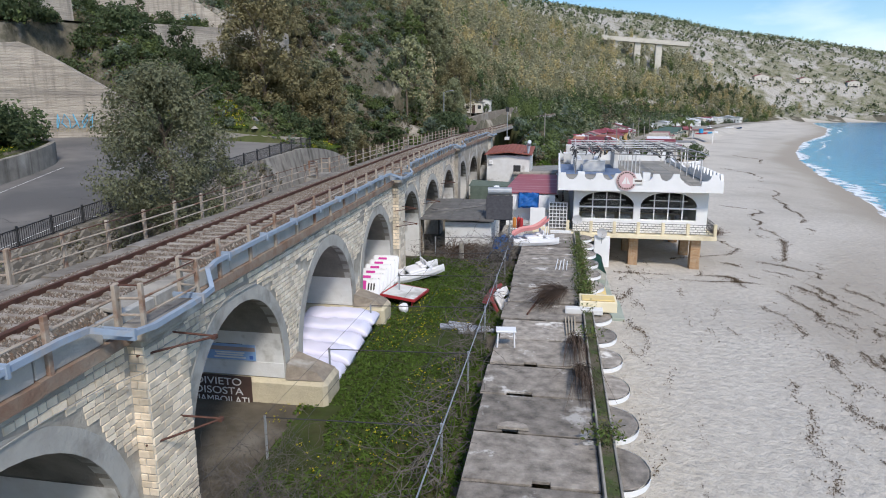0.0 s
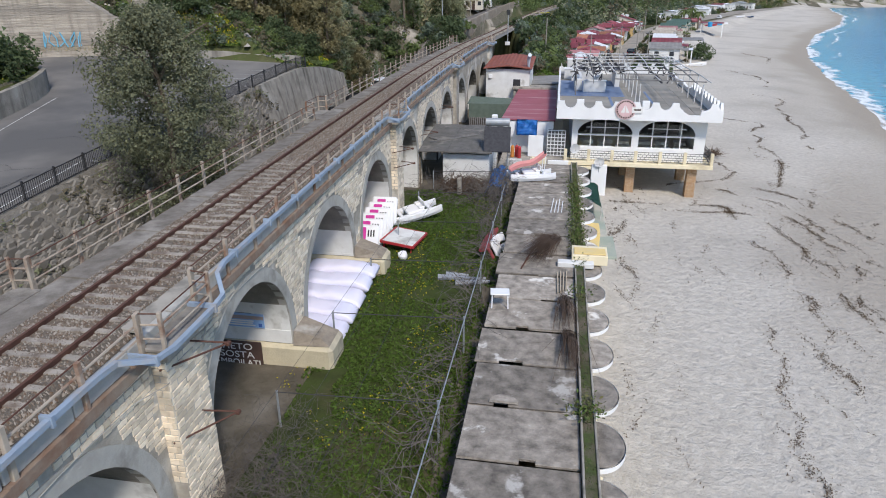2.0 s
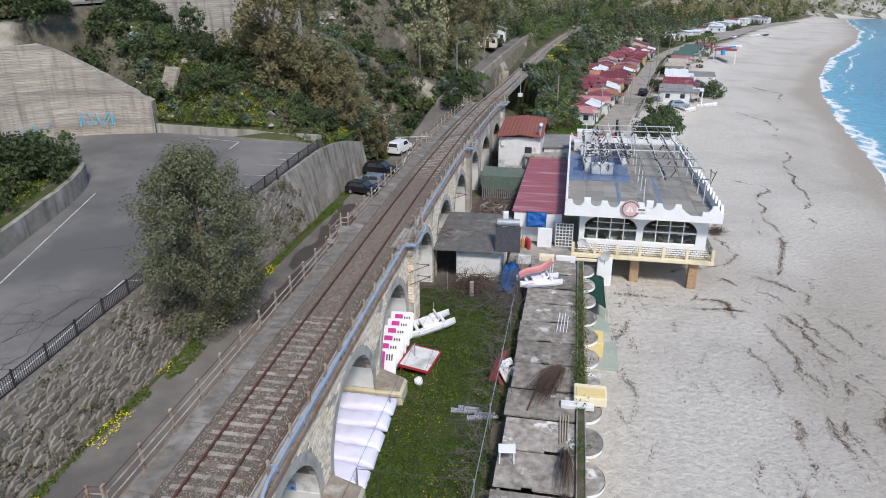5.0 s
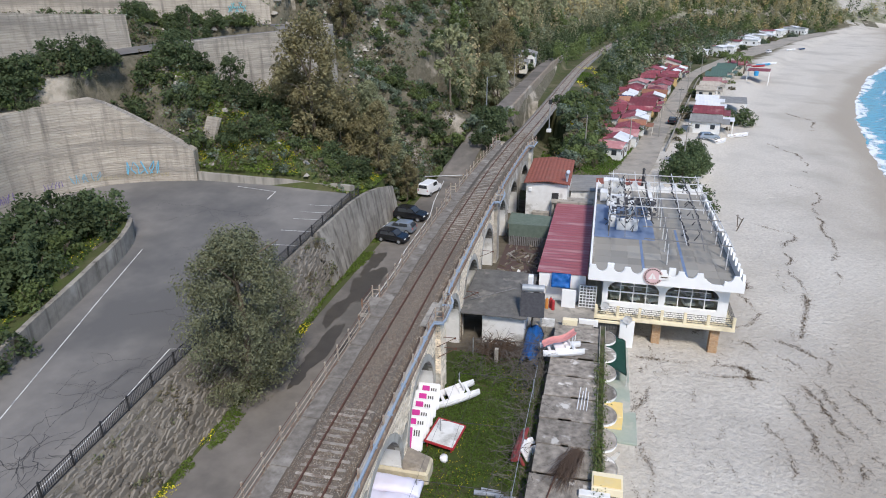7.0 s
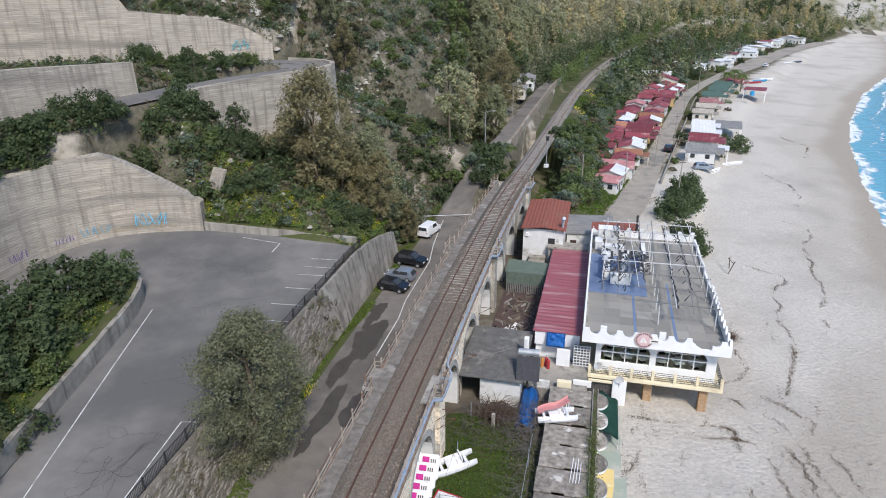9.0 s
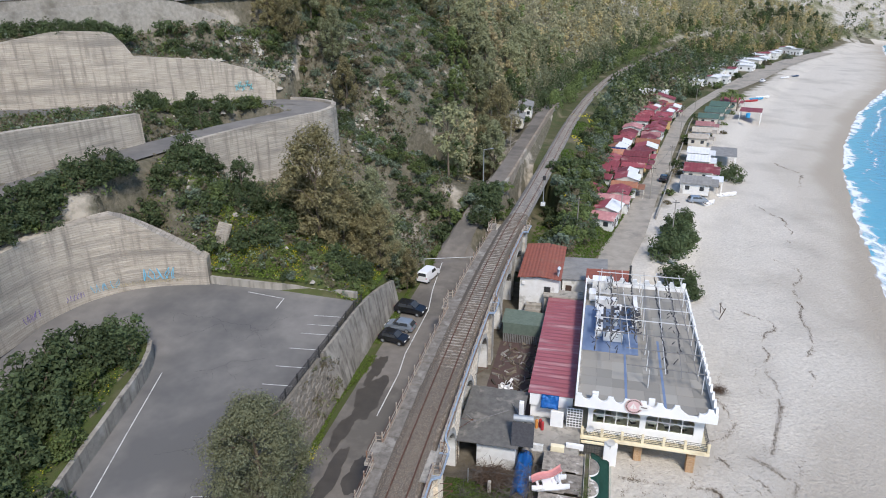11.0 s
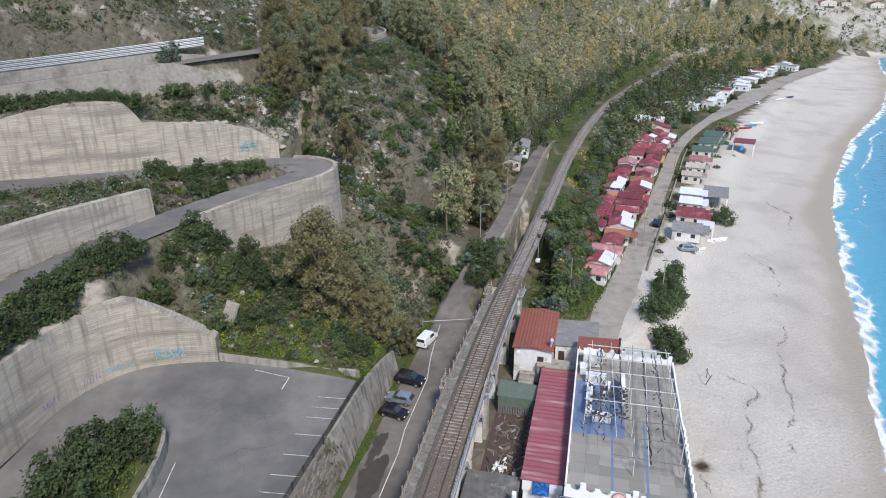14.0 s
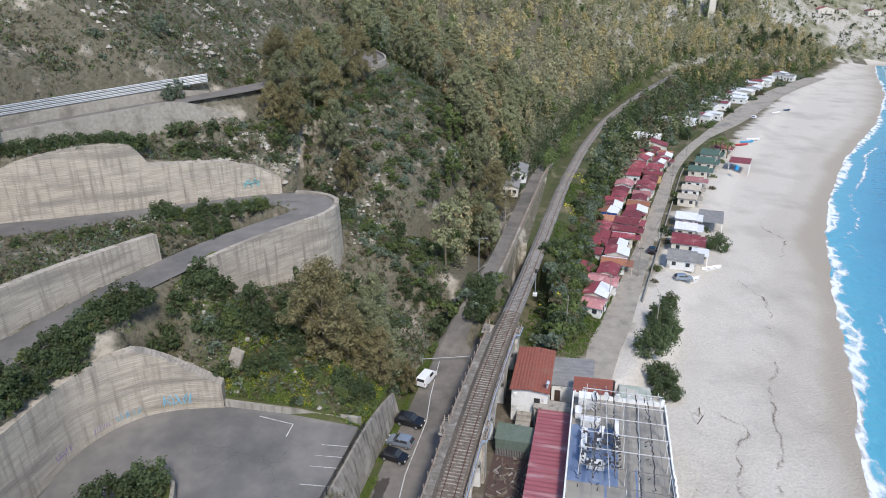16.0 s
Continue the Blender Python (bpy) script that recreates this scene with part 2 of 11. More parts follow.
GREYSHEET = surf("grey_roof_sheet", (0.25, 0.245, 0.235), (0.17, 0.167, 0.16), 0.9, 0.85, 0.2, 5, (0.30, 0.29, 0.27), 0.4, (0.55, 0.7))
DARKMETAL = surf("dark_metal", (0.06, 0.06, 0.062), (0.04, 0.04, 0.042), 3.0, 0.5, 0.1, 10, metal=0.4)
GALV = surf("galvanised_steel", (0.40, 0.42, 0.435), (0.32, 0.34, 0.355), 1.5, 0.55, 0.1, 10, (0.34, 0.33, 0.31), 0.5, (0.6, 0.75), metal=0.5)
BRICK = surf("tan_brick", (0.46, 0.30, 0.17), (0.36, 0.23, 0.13), 3.0, 0.9, 0.4, 10, vary=0.2)
FLOORGREY = surf("roof_deck_tiles", (0.37, 0.35, 0.31), (0.22, 0.206, 0.18), 1.3, 0.85, 0.3, 6, (0.13, 0.118, 0.098), 0.5, (0.50, 0.64), detail=10.0)
BLUEFLOOR = surf("blue_painted_deck", (0.16, 0.22, 0.34), (0.13, 0.18, 0.29), 0.8, 0.6, 0.1, 6, (0.30, 0.34, 0.40), 0.4, (0.58, 0.74))
PLASTICW = surf("white_plastic", (0.80, 0.80, 0.80), (0.74, 0.74, 0.75), 1.0, 0.4, 0.03, 6, (0.62, 0.61, 0.58), 1.2, (0.58, 0.78))
BARK = surf("bark", (0.17, 0.135, 0.10), (0.10, 0.08, 0.06), 4.0, 0.95, 0.8, 14, stretch=(1, 1, 0.25), coords="obj")
TWIG = surf("bare_twig", (0.13, 0.115, 0.10), (0.085, 0.075, 0.066), 4.0, 0.95)
LINEW = surf("road_paint", (0.62, 0.62, 0.60), (0.48, 0.48, 0.46), 4.0, 0.8, 0.0, 8, (0.25, 0.25, 0.25), 1.5, (0.52, 0.66))
GLASSDARK = glass("window_glass")
# dark base colour carries the dimness inside rooms and behind grilles
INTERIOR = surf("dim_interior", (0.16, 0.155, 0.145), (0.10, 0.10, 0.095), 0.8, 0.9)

# ---- tools for building ----
def mesh_ob(name, bm, mats, parent=None, label=""):
    me = bpy.data.meshes.new(name)
    bm.normal_update()
    bm.to_mesh(me)
    bm.free()
    for m in (mats if isinstance(mats, (list, tuple)) else [mats]):
        me.materials.append(m)
    ob = new(name, me)
    ob.parent = parent
    return tagged(ob, label)


def part(name, bm, material, parent, label=""):
    return mesh_ob(name, bm, material, parent, label)


def empty(name, m=None, label="", category="", group="", kind=""):
    ob = new(name)
    ob.empty_display_size = 0.3
    if m is not None:
        ob.matrix_basis = m
    return tagged(ob, label, category, group, kind)


def pydata(name, verts, faces, mats, parent=None, label="", idx=None, smooth=False):
    me = bpy.data.meshes.new(name)
    me.from_pydata([tuple(v) for v in verts], [], [tuple(f) for f in faces])
    for m in (mats if isinstance(mats, (list, tuple)) else [mats]):
        me.materials.append(m)
    if idx is not None:
        me.polygons.foreach_set("material_index", np.asarray(idx, dtype=np.int32))
    if smooth:
        me.polygons.foreach_set("use_smooth", [True] * len(me.polygons))
    me.update()
    ob = new(name, me)
    ob.parent = parent
    return tagged(ob, label)


def box(bm, x0, x1, y0, y1, z0, z1, bevel=0.0, m=None):
    vs = [bm.verts.new((x, y, z)) for z in (z0, z1) for x, y in ((x0, y0), (x1, y0), (x1, y1), (x0, y1))]
    fs = [bm.faces.new([vs[k] for k in f]) for f in ((3, 2, 1, 0), (4, 5, 6, 7), (0, 1, 5, 4), (1, 2, 6, 5), (2, 3, 7, 6), (3, 0, 4, 7))]
    if bevel:
        es = list({e for f in fs for e in f.edges})
        got = bmesh.ops.bevel(bm, geom=es, offset=bevel, segments=1, affect="EDGES")
        vs = list({v for f in got["faces"] for v in f.verts} | {v for v in vs if v.is_valid})
    if m is not None:
        bmesh.ops.transform(bm, matrix=m, verts=vs)
    return vs


def bar(bm, a, b, r=0.03, n=6, r2=None):
    """A round bar from a to b."""
    a, b = Vector(a), Vector(b)
    q = (b - a).to_track_quat("Z", "Y").to_matrix()
    rings = []
    for p, rr in ((a, r), (b, r if r2 is None else r2)):
        rings.append([bm.verts.new(p + q @ Vector((rr * math.cos(2 * math.pi * k / n), rr * math.sin(2 * math.pi * k / n), 0))) for k in range(n)])
    for k in range(n):
        bm.faces.new((rings[0][k], rings[0][(k + 1) % n], rings[1][(k + 1) % n], rings[1][k]))
    bm.faces.new(rings[0][::-1])
    bm.faces.new(rings[1])


def beam(bm, a, b, w, h):
    """A square-edged bar from a to b, w wide and h high."""
    a, b = Vector(a), Vector(b)
    d = (b - a).normalized()
    side = d.cross(Vector((0, 0, 1)))
    side = side.normalized() if side.length > 1e-4 else Vector((1, 0, 0))
    up = side.cross(d).normalized()
    vs = [bm.verts.new(p + side * sx * w / 2 + up * sz * h / 2) for p in (a, b) for sx, sz in ((-1, -1), (1, -1), (1, 1), (-1, 1))]
    for f in ((3, 2, 1, 0), (4, 5, 6, 7), (0, 1, 5, 4), (1, 2, 6, 5), (2, 3, 7, 6), (3, 0, 4, 7)):
        bm.faces.new([vs[k] for k in f])


def tube(bm, pts, r, n=6, r2=None):
    """One unbroken round or square-edged pipe through the points."""
    pts = [Vector(p) for p in pts]
    rings = []
    for k, p in enumerate(pts):
        d = (pts[min(k + 1, len(pts) - 1)] - pts[max(k - 1, 0)]).normalized()
        q = d.to_track_quat("Z", "Y").to_matrix()
        rr = r if r2 is None else r + (r2 - r) * k / (len(pts) - 1)
        rings.append([bm.verts.new(p + q @ Vector((rr * math.cos(2 * math.pi * (j + 0.5) / n), rr * math.sin(2 * math.pi * (j + 0.5) / n), 0))) for j in range(n)])
    for a, b in zip(rings, rings[1:]):
        for j in range(n):
            bm.faces.new((a[j], a[(j + 1) % n], b[(j + 1) % n], b[j]))
    bm.faces.new(rings[0][::-1])
    bm.faces.new(rings[-1])


def resample(pts, step):
    pts = [np.array(p, float) for p in pts]
    out = [pts[0]]
    for a, b in zip(pts, pts[1:]):
        k = max(1, int(round(np.linalg.norm(b[:2] - a[:2]) / step)))
        out += [a + (b - a) * i / k for i in range(1, k + 1)]
    return np.array(out)


def spline(pts, step):
    """A smooth line through the points (Catmull-Rom), about one point per step."""
    p = [np.array(q, float) for q in pts]
    p = [2 * p[0] - p[1]] + p + [2 * p[-1] - p[-2]]
    out = []
    for i in range(1, len(p) - 2):
        k = max(2, int(np.linalg.norm(p[i + 1] - p[i]) / step))
        for j in range(k):
            t = j / k
            out.append(0.5 * (2 * p[i] + (p[i + 1] - p[i - 1]) * t + (2 * p[i - 1] - 5 * p[i] + 4 * p[i + 1] - p[i + 2]) * t * t
                              + (3 * p[i] - p[i - 1] - 3 * p[i + 1] + p[i + 2]) * t ** 3))
    out.append(p[-2])
    return np.array(out)


def sides(line):
    """Unit normals to the right of a line in plan."""
    d = np.gradient(line[:, :2], axis=0)
    d /= np.linalg.norm(d, axis=1)[:, None] + 1e-9
    return np.stack([d[:, 1], -d[:, 0]], axis=1)


def ribbon(name, line, w_left, w_right, mats, lift=0.0, label="", parent=None, cross=1, thick=0.0):
    """A strip along a line (x, y, z), w_left and w_right wide to its two sides."""
    nrm = sides(line)
    verts, faces = [], []
    m = cross + 2
    for k, p in enumerate(line):
        wl_, wr_ = (w[k] if np.ndim(w) else w for w in (w_left, w_right))
        for j in range(m):
            o = -wl_ + (wl_ + wr_) * j / (m - 1)
            verts.append((p[0] + nrm[k, 0] * o, p[1] + nrm[k, 1] * o, p[2] + lift))
    for k in range(len(line) - 1):
        for j in range(m - 1):
            a = k * m + j
            faces.append((a, a + 1, a + 1 + m, a + m))
    return pydata(name, verts, faces, mats, parent, label)


def wall_along(name, base, tops, thick, mat, label="", parent=None, sink=1.0, batter=0.0):
    """A wall along base points (x, y, z), its top at the heights given; thick to its right."""
    nrm = sides(base)
    verts, faces = [], []
    for k, p in enumerate(base):
        n_ = nrm[k]
        b_ = batter * (tops[k] - p[2])
        for o, z in ((0, p[2] - sink), (b_, tops[k]), (thick + b_, tops[k]), (thick + b_, p[2] - sink)):
            verts.append((p[0] + n_[0] * o, p[1] + n_[1] * o, z))
    for k in range(len(base) - 1):
        a = 4 * k
        for j in range(4):
            faces.append((a + j, a + 4 + j, a + 4 + (j + 1) % 4, a + (j + 1) % 4))
    faces += [(0, 1, 2, 3), tuple(4 * (len(base) - 1) + j for j in (3, 2, 1, 0))]
    ob = pydata(name, verts, faces, mat, parent, label)
    return ob

# ---- the lie of the land ----
def lerp_line(y, pts):
    return np.interp(y, [p[0] for p in pts], [p[1] for p in pts])


def sstep(x, a, b):
    t = np.clip((np.asarray(x, float) - a) / (np.asarray(b) - a), 0, 1)
    return t * t * (3 - 2 * t)


RAIL_XY = [(5.2, -60), (2.25, 0), (1.58, 15), (1.39, 20), (1.05, 30), (0.67, 45), (0.44, 60), (0.42, 80), (0.85, 95), (1.45, 106), (2.3, 122), (3.4, 147), (4.7, 177), (6.5, 205), (10.7, 247), (18.6, 297), (37.5, 374), (60, 445), (90, 500), (140, 570)]


def rail_z(y):
    return np.interp(y, (-60, 60, 116, 200, 440), (8.4, 9.8, 10.05, 10.55, 13.0))


def low_z(y):
    """Height of the lower road."""
    return 2.25 + 0.0175 * np.asarray(y, float)


RAIL = spline([(x, y, rail_z(y)) for x, y in RAIL_XY], 2.0)
SHORE = [(-400, 20), (-60, 34), (20, 42), (77, 52), (108, 59.5), (157, 69), (191, 77), (235, 91), (281, 108), (365, 147), (467, 185), (575, 215), (640, 236), (668, 320), (690, 2000)]
INLAND = [(-400, 12.5), (53, 12.5), (56, 13.2), (94, 13.2), (100, 22), (113, 28), (150, 36), (200, 48), (263, 66), (310, 82), (430, 126), (560, 185), (640, 225), (700, 300)]
FOOT = np.array([(-13.4, -400), (-13.4, 82), (-11, 100), (-10.5, 150), (-9, 190), (-5, 240), (5, 300), (26, 370), (48, 425), (96, 505), (185, 600), (222, 640), (300, 668), (450, 690), (1000, 720), (3000, 600)], float)
LEG = spline([(-52.5, 30, 22.0), (-53.5, 48, 22.6), (-53.2, 60, 23.0), (-51.0, 72, 23.6), (-47.6, 84, 24.1), (-44.0, 93.5, 24.5), (-39.4, 102, 24.9), (-36.4, 107.6, 25.1), (-36.9, 112.4, 25.3),
              (-41.5, 114.0, 25.5), (-47.5, 110.4, 25.8), (-54, 104.4, 26.2), (-61, 97.4, 26.6), (-70, 89.4, 27.0), (-82, 80, 27.5), (-100, 68, 28.2)], 1.5)
MAIN = spline([(-112, 44, 38.6), (-95, 74, 39.9), (-87.3, 88, 40.7), (-79.3, 103, 41.5), (-69, 116.5, 42.7), (-60.5, 126, 43.7), (-55, 146, 44.1), (-48.5, 168, 44.3), (-49.5, 182, 44.4), (-58, 196, 45), (-75, 205, 45.6), (-100, 212, 46)], 2.0)
SROAD = spline([(-8.6, 98, 4.0), (-7.9, 103, 6.0), (-6.6, 108, 8.6), (-5.2, 114, 10.3), (-4.3, 126, 10.9), (-3.6, 150, 11.5), (-2.9, 172, 11.9), (-2.5, 186, 12.2), (-1, 200, 12.6)], 2.0)
LOTWALL = [(15, -43.0), (30, -44.2), (45, -45.2), (55, -46.2), (59, -45.4), (62, -43.8), (64.5, -41.3), (66.3, -38.0), (67.6, -34.0), (68.0, -33.0), (68.5, -13.3)]


def lot_z(x, y):
    return 5.65 + 0.0905 * (y - 26) + 0.04 * (-12.6 - x)


def island_in(x, y):
    r = np.interp(y, (8, 20, 31, 43, 50, 53.5, 54.6), (-20.5, -23, -25.1, -27.5, -29, -30.6, -32.6))
    l = np.interp(y, (20, 30, 48, 53.5, 54.6), (-38, -37.5, -37, -34.6, -32.6))
    return (x < r - 1.2) & (x > l) & (y < 53.6) & (y > 14)


def poly_dist(x, y, line):
    """Signed distance to a line in plan (to its left: plus), and how far along."""
    x, y = np.asarray(x, float), np.asarray(y, float)
    best, sign, who = np.full(x.shape, 1e9), np.ones(x.shape), np.zeros(x.shape)
    for k in range(len(line) - 1):
        a, b = line[k][:2], line[k + 1][:2]
        d = b - a
        t = np.clip(((x - a[0]) * d[0] + (y - a[1]) * d[1]) / (d @ d), 0, 1)
        px, py = x - a[0] - t * d[0], y - a[1] - t * d[1]
        q = np.hypot(px, py)
        near = q < best
        best = np.where(near, q, best)
        sign = np.where(near, np.where(d[0] * (y - a[1]) - d[1] * (x - a[0]) > 0, 1.0, -1.0), sign)
        who = np.where(near, k + t, who)
    return best * sign, who


def ground_z(x, y, rough=True):
    x, y = np.asarray(x, float), np.asarray(y, float)
    ds = lerp_line(y, SHORE) - x
    rise = 0.9 + 1.1 * sstep(y, 80, 160)
    beach = np.where(ds > 0, -0.5 + rise * (1 - np.exp(-np.maximum(ds, 0) / 20)), -0.5 + np.maximum(ds, -400) * 0.05)
    inl = lerp_line(y, INLAND)
    level = 2.5 - 0.7 * sstep(y, 48, 53) + 0.7 * sstep(y, 95, 110)
    z = beach + (level - beach) * sstep(inl - x, -1.0 - 2.5 * sstep(y, 95, 110), 1.0)
    # rail bank beyond the viaduct
    xr = np.interp(y, RAIL[:, 1], RAIL[:, 0])
    zr = rail_z(y)
    bank = zr - 0.75 - 0.66 * np.maximum(0, x - xr - 3.3)
    z = np.where((y > 97) & (x < xr + 15), np.maximum(z, level + (bank - level) * sstep(y, 97, 103)), z)
    # lower road side
    z = np.where((x < -2) & (y < 122), low_z(y) + (zr - 1.5 - low_z(y)) * sstep(y, 108, 120), z)
    # hill
    d, _ = poly_dist(x, y, FOOT)
    far = sstep(y, 560, 720)
    low = 1.0 - 0.45 * sstep(x, 150, 600)
    foot_z = np.where(y < 81, 7.5, 1.2 + (zr - 0.6) * sstep(y, 106, 122)) * (1 - sstep(x, 100, 220)) + 1.0
    dd = np.maximum(d, 0)
    up = 0.50 * dd + 0.27 * np.maximum(0, dd - 35)
    up = np.where(up > 40, 40 + 78 * (1 - np.exp(-(up - 40) / 78)), up)
    hill = foot_z + up * low
    h = np.where(d > 0, hill, z)
    h = np.where((d <= 0) & (d > -4) & (y > 100), z + (hill - z) * sstep(d, -4, 0), h)
    # parking lot and its island
    inside = (x > np.interp(y - 1.0, [p[0] for p in LOTWALL], [p[1] for p in LOTWALL]) - 1.4) & (x < -13.3) & (y < 69.4)
    h = np.where(inside, lot_z(x, y), h)
    h = np.where(inside & island_in(x, y), lot_z(x, y) + 1.8, h)
    back = (x <= -13.3) & (y >= 66) & ~inside & (x > -46) & (y < 86)
    h = np.where(back, np.maximum(np.minimum(h, lot_z(x, 68.6) + 1.0 + 0.55 * (y - 68.6) + 0.25 * np.maximum(0, -16 - x) * sstep(y, 69.2, 77 + 2 * np.sin(0.4 * x))), 4.0), h)
    # shoulder behind the graffiti wall, no higher than its crest
    behind = np.interp(y - 1.0, [p[0] for p in LOTWALL], [p[1] for p in LOTWALL]) - 1.4 - x
    h = np.where((behind > 0) & (behind < 6) & (y < 63), np.minimum(h, 19.2 + 1.2 * behind), h)
    # terraces round the hairpin
    q, who = poly_dist(x, y, LEG)
    zz = np.interp(who, np.arange(len(LEG)), LEG[:, 2])
    bend = float(np.argmax(LEG[:, 1]))
    near = np.abs(q) < 45
    h = np.where((q > 0) & near & (y > 35), np.minimum(h, 27.2), h)
    lower = (q < 0) & (who < bend + 1)
    h = np.where(lower & near & (y < 82), np.minimum(h, zz - 0.3 - 0.16 * (-q - 3.4)), h)
    h = np.where(lower & near & (y >= 82), np.minimum(h, zz - 0.2 - 5.8 * sstep(-q, 2.8, 3.5) - 0.42 * np.maximum(0, -q - 4.0)), h)
    over = (q < 0) & (who >= bend + 1) & (q > -22)
    wall_top = np.interp(who - bend, (0, 3, 6, 15, 16, 30, 40), (28.5, 31, 32.6, 34.2, 37.8, 38.2, 35))
    h = np.where(over, np.maximum(h, np.minimum(wall_top - 0.2 + 0.22 * (-q - 4), 41)), h)
    qm, wm = poly_dist(x, y, MAIN)
    zm = np.interp(wm, np.arange(len(MAIN)), MAIN[:, 2])
    h = np.where((qm < 0) & (qm > -24) & (y < 128), np.minimum(h, zm - (0.6 + 4.2 * (1 - sstep(y, 116, 127))) * sstep(-qm, 2.8, 3.5) - 0.3 * np.maximum(0, -qm - 4.8)), h)
    h = np.where(over & (q < -3.6), np.maximum(h, wall_top - 0.3), h)
    ridge = zm - 0.5 - 0.62 * np.maximum(0, -qm - 3.2) - 0.012 * np.maximum(0, -qm - 12) ** 2
    ridge = h + np.maximum(0, ridge - h) * sstep(y, 121, 136) * (1 - sstep(y, 196, 215))
    h = np.where((qm < 0) & (qm > -34), ridge, h)
    # hairpin road and main road
    for line, hw in ((LEG, 3.4), (MAIN, 3.6)):
        q, who = poly_dist(x, y, line)
        zz = np.interp(who, np.arange(len(line)), line[:, 2])
        down = (q < 0) & ((who < bend + 1) if line is LEG else (y < 190))
        walled = over if line is LEG else (q > 0) & (y < 128)
        wide = np.where(q > 0, 3.4 * np.exp(-((who - bend - 1) / 7.0) ** 2), 0.0) if line is LEG else 0.0
        h = h + (zz - (0.03 if line is LEG else 0.12) - h) * (1 - sstep(np.abs(q) - wide, np.where(down, 2.5, np.where(walled, 4.9, hw + 0.2)), np.where(down, 3.3, np.where(walled, 6.0, hw + 1.4))))
    q, who = poly_dist(x, y, SROAD)
    zz = np.interp(who, np.arange(len(SROAD)), SROAD[:, 2])
    h = h + (zz - 0.12 - h) * (1 - sstep(np.abs(q), 2.0, np.where(q > 0, 5.0, 2.9))) * sstep(y, 97, 101)
    return h, inside, d


def gz(x, y):
    return float(ground_z(np.array([x]), np.array([y]))[0][0])


xs = np.concatenate([-130 - np.cumsum(1.9 * 1.13 ** np.arange(45))[::-1], np.arange(-130, -96, 2.0), np.arange(-96, 34, 1.0), np.arange(34, 130, 2.4), 130 + np.cumsum(3.0 * 1.09 ** np.arange(48))])
ys = np.concatenate([-60 - np.cumsum(4 * 1.25 ** np.arange(16))[::-1], np.arange(-60, 10, 3.0), np.arange(10, 130, 1.0), np.arange(130, 260, 2.0), np.arange(260, 480, 4.0), 480 + np.cumsum(5 * 1.06 ** np.arange(62))])
gx, gy = np.meshgrid(xs, ys)
gh, g_lot, g_d = ground_z(gx, gy)
g_rough = np.array([noise.fractal(Vector((a * 0.09, b * 0.09, 0.3)), 0.9, 2.0, 5) for a, b in zip(gx.ravel(), gy.ravel())]).reshape(gx.shape)
amp = np.where(g_d > 1.5, 0.35 + np.clip(g_d - 30, 0, 300) * 0.02, 0.05)
amp = np.where(g_lot, 0.0, amp)
for _line, _hw in ((LEG, 3.4), (MAIN, 3.6)):
    amp = amp * sstep(np.abs(poly_dist(gx, gy, _line)[0]), _hw, _hw + 5)
gh = gh + g_rough * amp
nx, ny = len(xs), len(ys)
ci, cj = np.meshgrid(np.arange(nx - 1), np.arange(ny - 1))
qa = (cj * nx + ci).ravel()
g_faces = np.stack([qa, qa + 1, qa + 1 + nx, qa + nx], axis=1)
fx, fy = (gx[:-1, :-1] + gx[1:, 1:]).ravel() / 2, (gy[:-1, :-1] + gy[1:, 1:]).ravel() / 2
_, f_lot, f_d = ground_z(fx, fy)
f_in = lerp_line(fy, INLAND) - fx
f_mat = np.where((f_in < 14) | (fy < 96), np.where(f_in < 0, 0, 1), 6)   # sand, field, bank
f_mat = np.where((fy > 96) & (f_in < 14), 0, f_mat)
f_mat = np.where((fx > 9.6) & (fx < 14) & (fy < 56), 3, f_mat)
f_mat = np.where((fx < 4.6 - 0.12 * (fy - 15)) & (fy < 27), 3, f_mat)
f_mat = np.where((fy > 50) & (fy < 96) & (f_in > 0), 3, f_mat)
f_mat = np.where((fx < 2.2) & (fy < 112), 3, f_mat)
f_mat = np.where((f_d > 0) | ((fx < 0) & (fy > 108)), 2, f_mat)
f_mat = np.where((fy > 68) & (fy < 84) & (fx > -34) & (fx < -13.3), 7, f_mat)
f_mat = np.where(f_lot & island_in(fx, fy), 7, f_mat)
f_mat = np.where((f_d > 3) & (fy > 430), 8, f_mat)
f_mat = np.where(f_lot & ~island_in(fx, fy), 4, f_mat)
f_mat = np.where((fx < -3) & (fx > -11.4) & (fy < 108), 5, f_mat)
_q, _w = poly_dist(fx, fy, LEG)
_bend = float(np.argmax(LEG[:, 1]))
f_mat = np.where((np.abs(_q) < 3.0 + np.where(_q > 0, 3.4 * np.exp(-((_w - _bend - 1) / 7.0) ** 2), 0)) & (np.abs(_w - _bend) < 14), 4, f_mat)
f_mat = np.where((fx <= -11.4) & (fx > -13.0) & (fy < 100), 7, f_mat)
_cz = gh.ravel()[g_faces]
f_mat = np.where((_cz.max(axis=1) - _cz.min(axis=1) > 1.2) & ((f_mat == 4) | (f_mat == 5)), 2, f_mat)
ground = pydata("ground", np.stack([gx.ravel(), gy.ravel(), gh.ravel()], axis=1), g_faces, [SAND, GRASS, HILL, SOIL, ASPHALT, ASPHALT_OLD, BANK, VERGE, FARHILL], idx=f_mat, smooth=True)
_wet = ground.data.attributes.new("wet", "FLOAT", "POINT")
_sd = (lerp_line(gy, SHORE) - gx) * 0.92
_wob = np.array([noise.fractal(Vector((a * 0.03, b * 0.03, 7.3)), 0.9, 2.0, 4) for a, b in zip(gx.ravel(), gy.ravel())]).reshape(gx.shape)
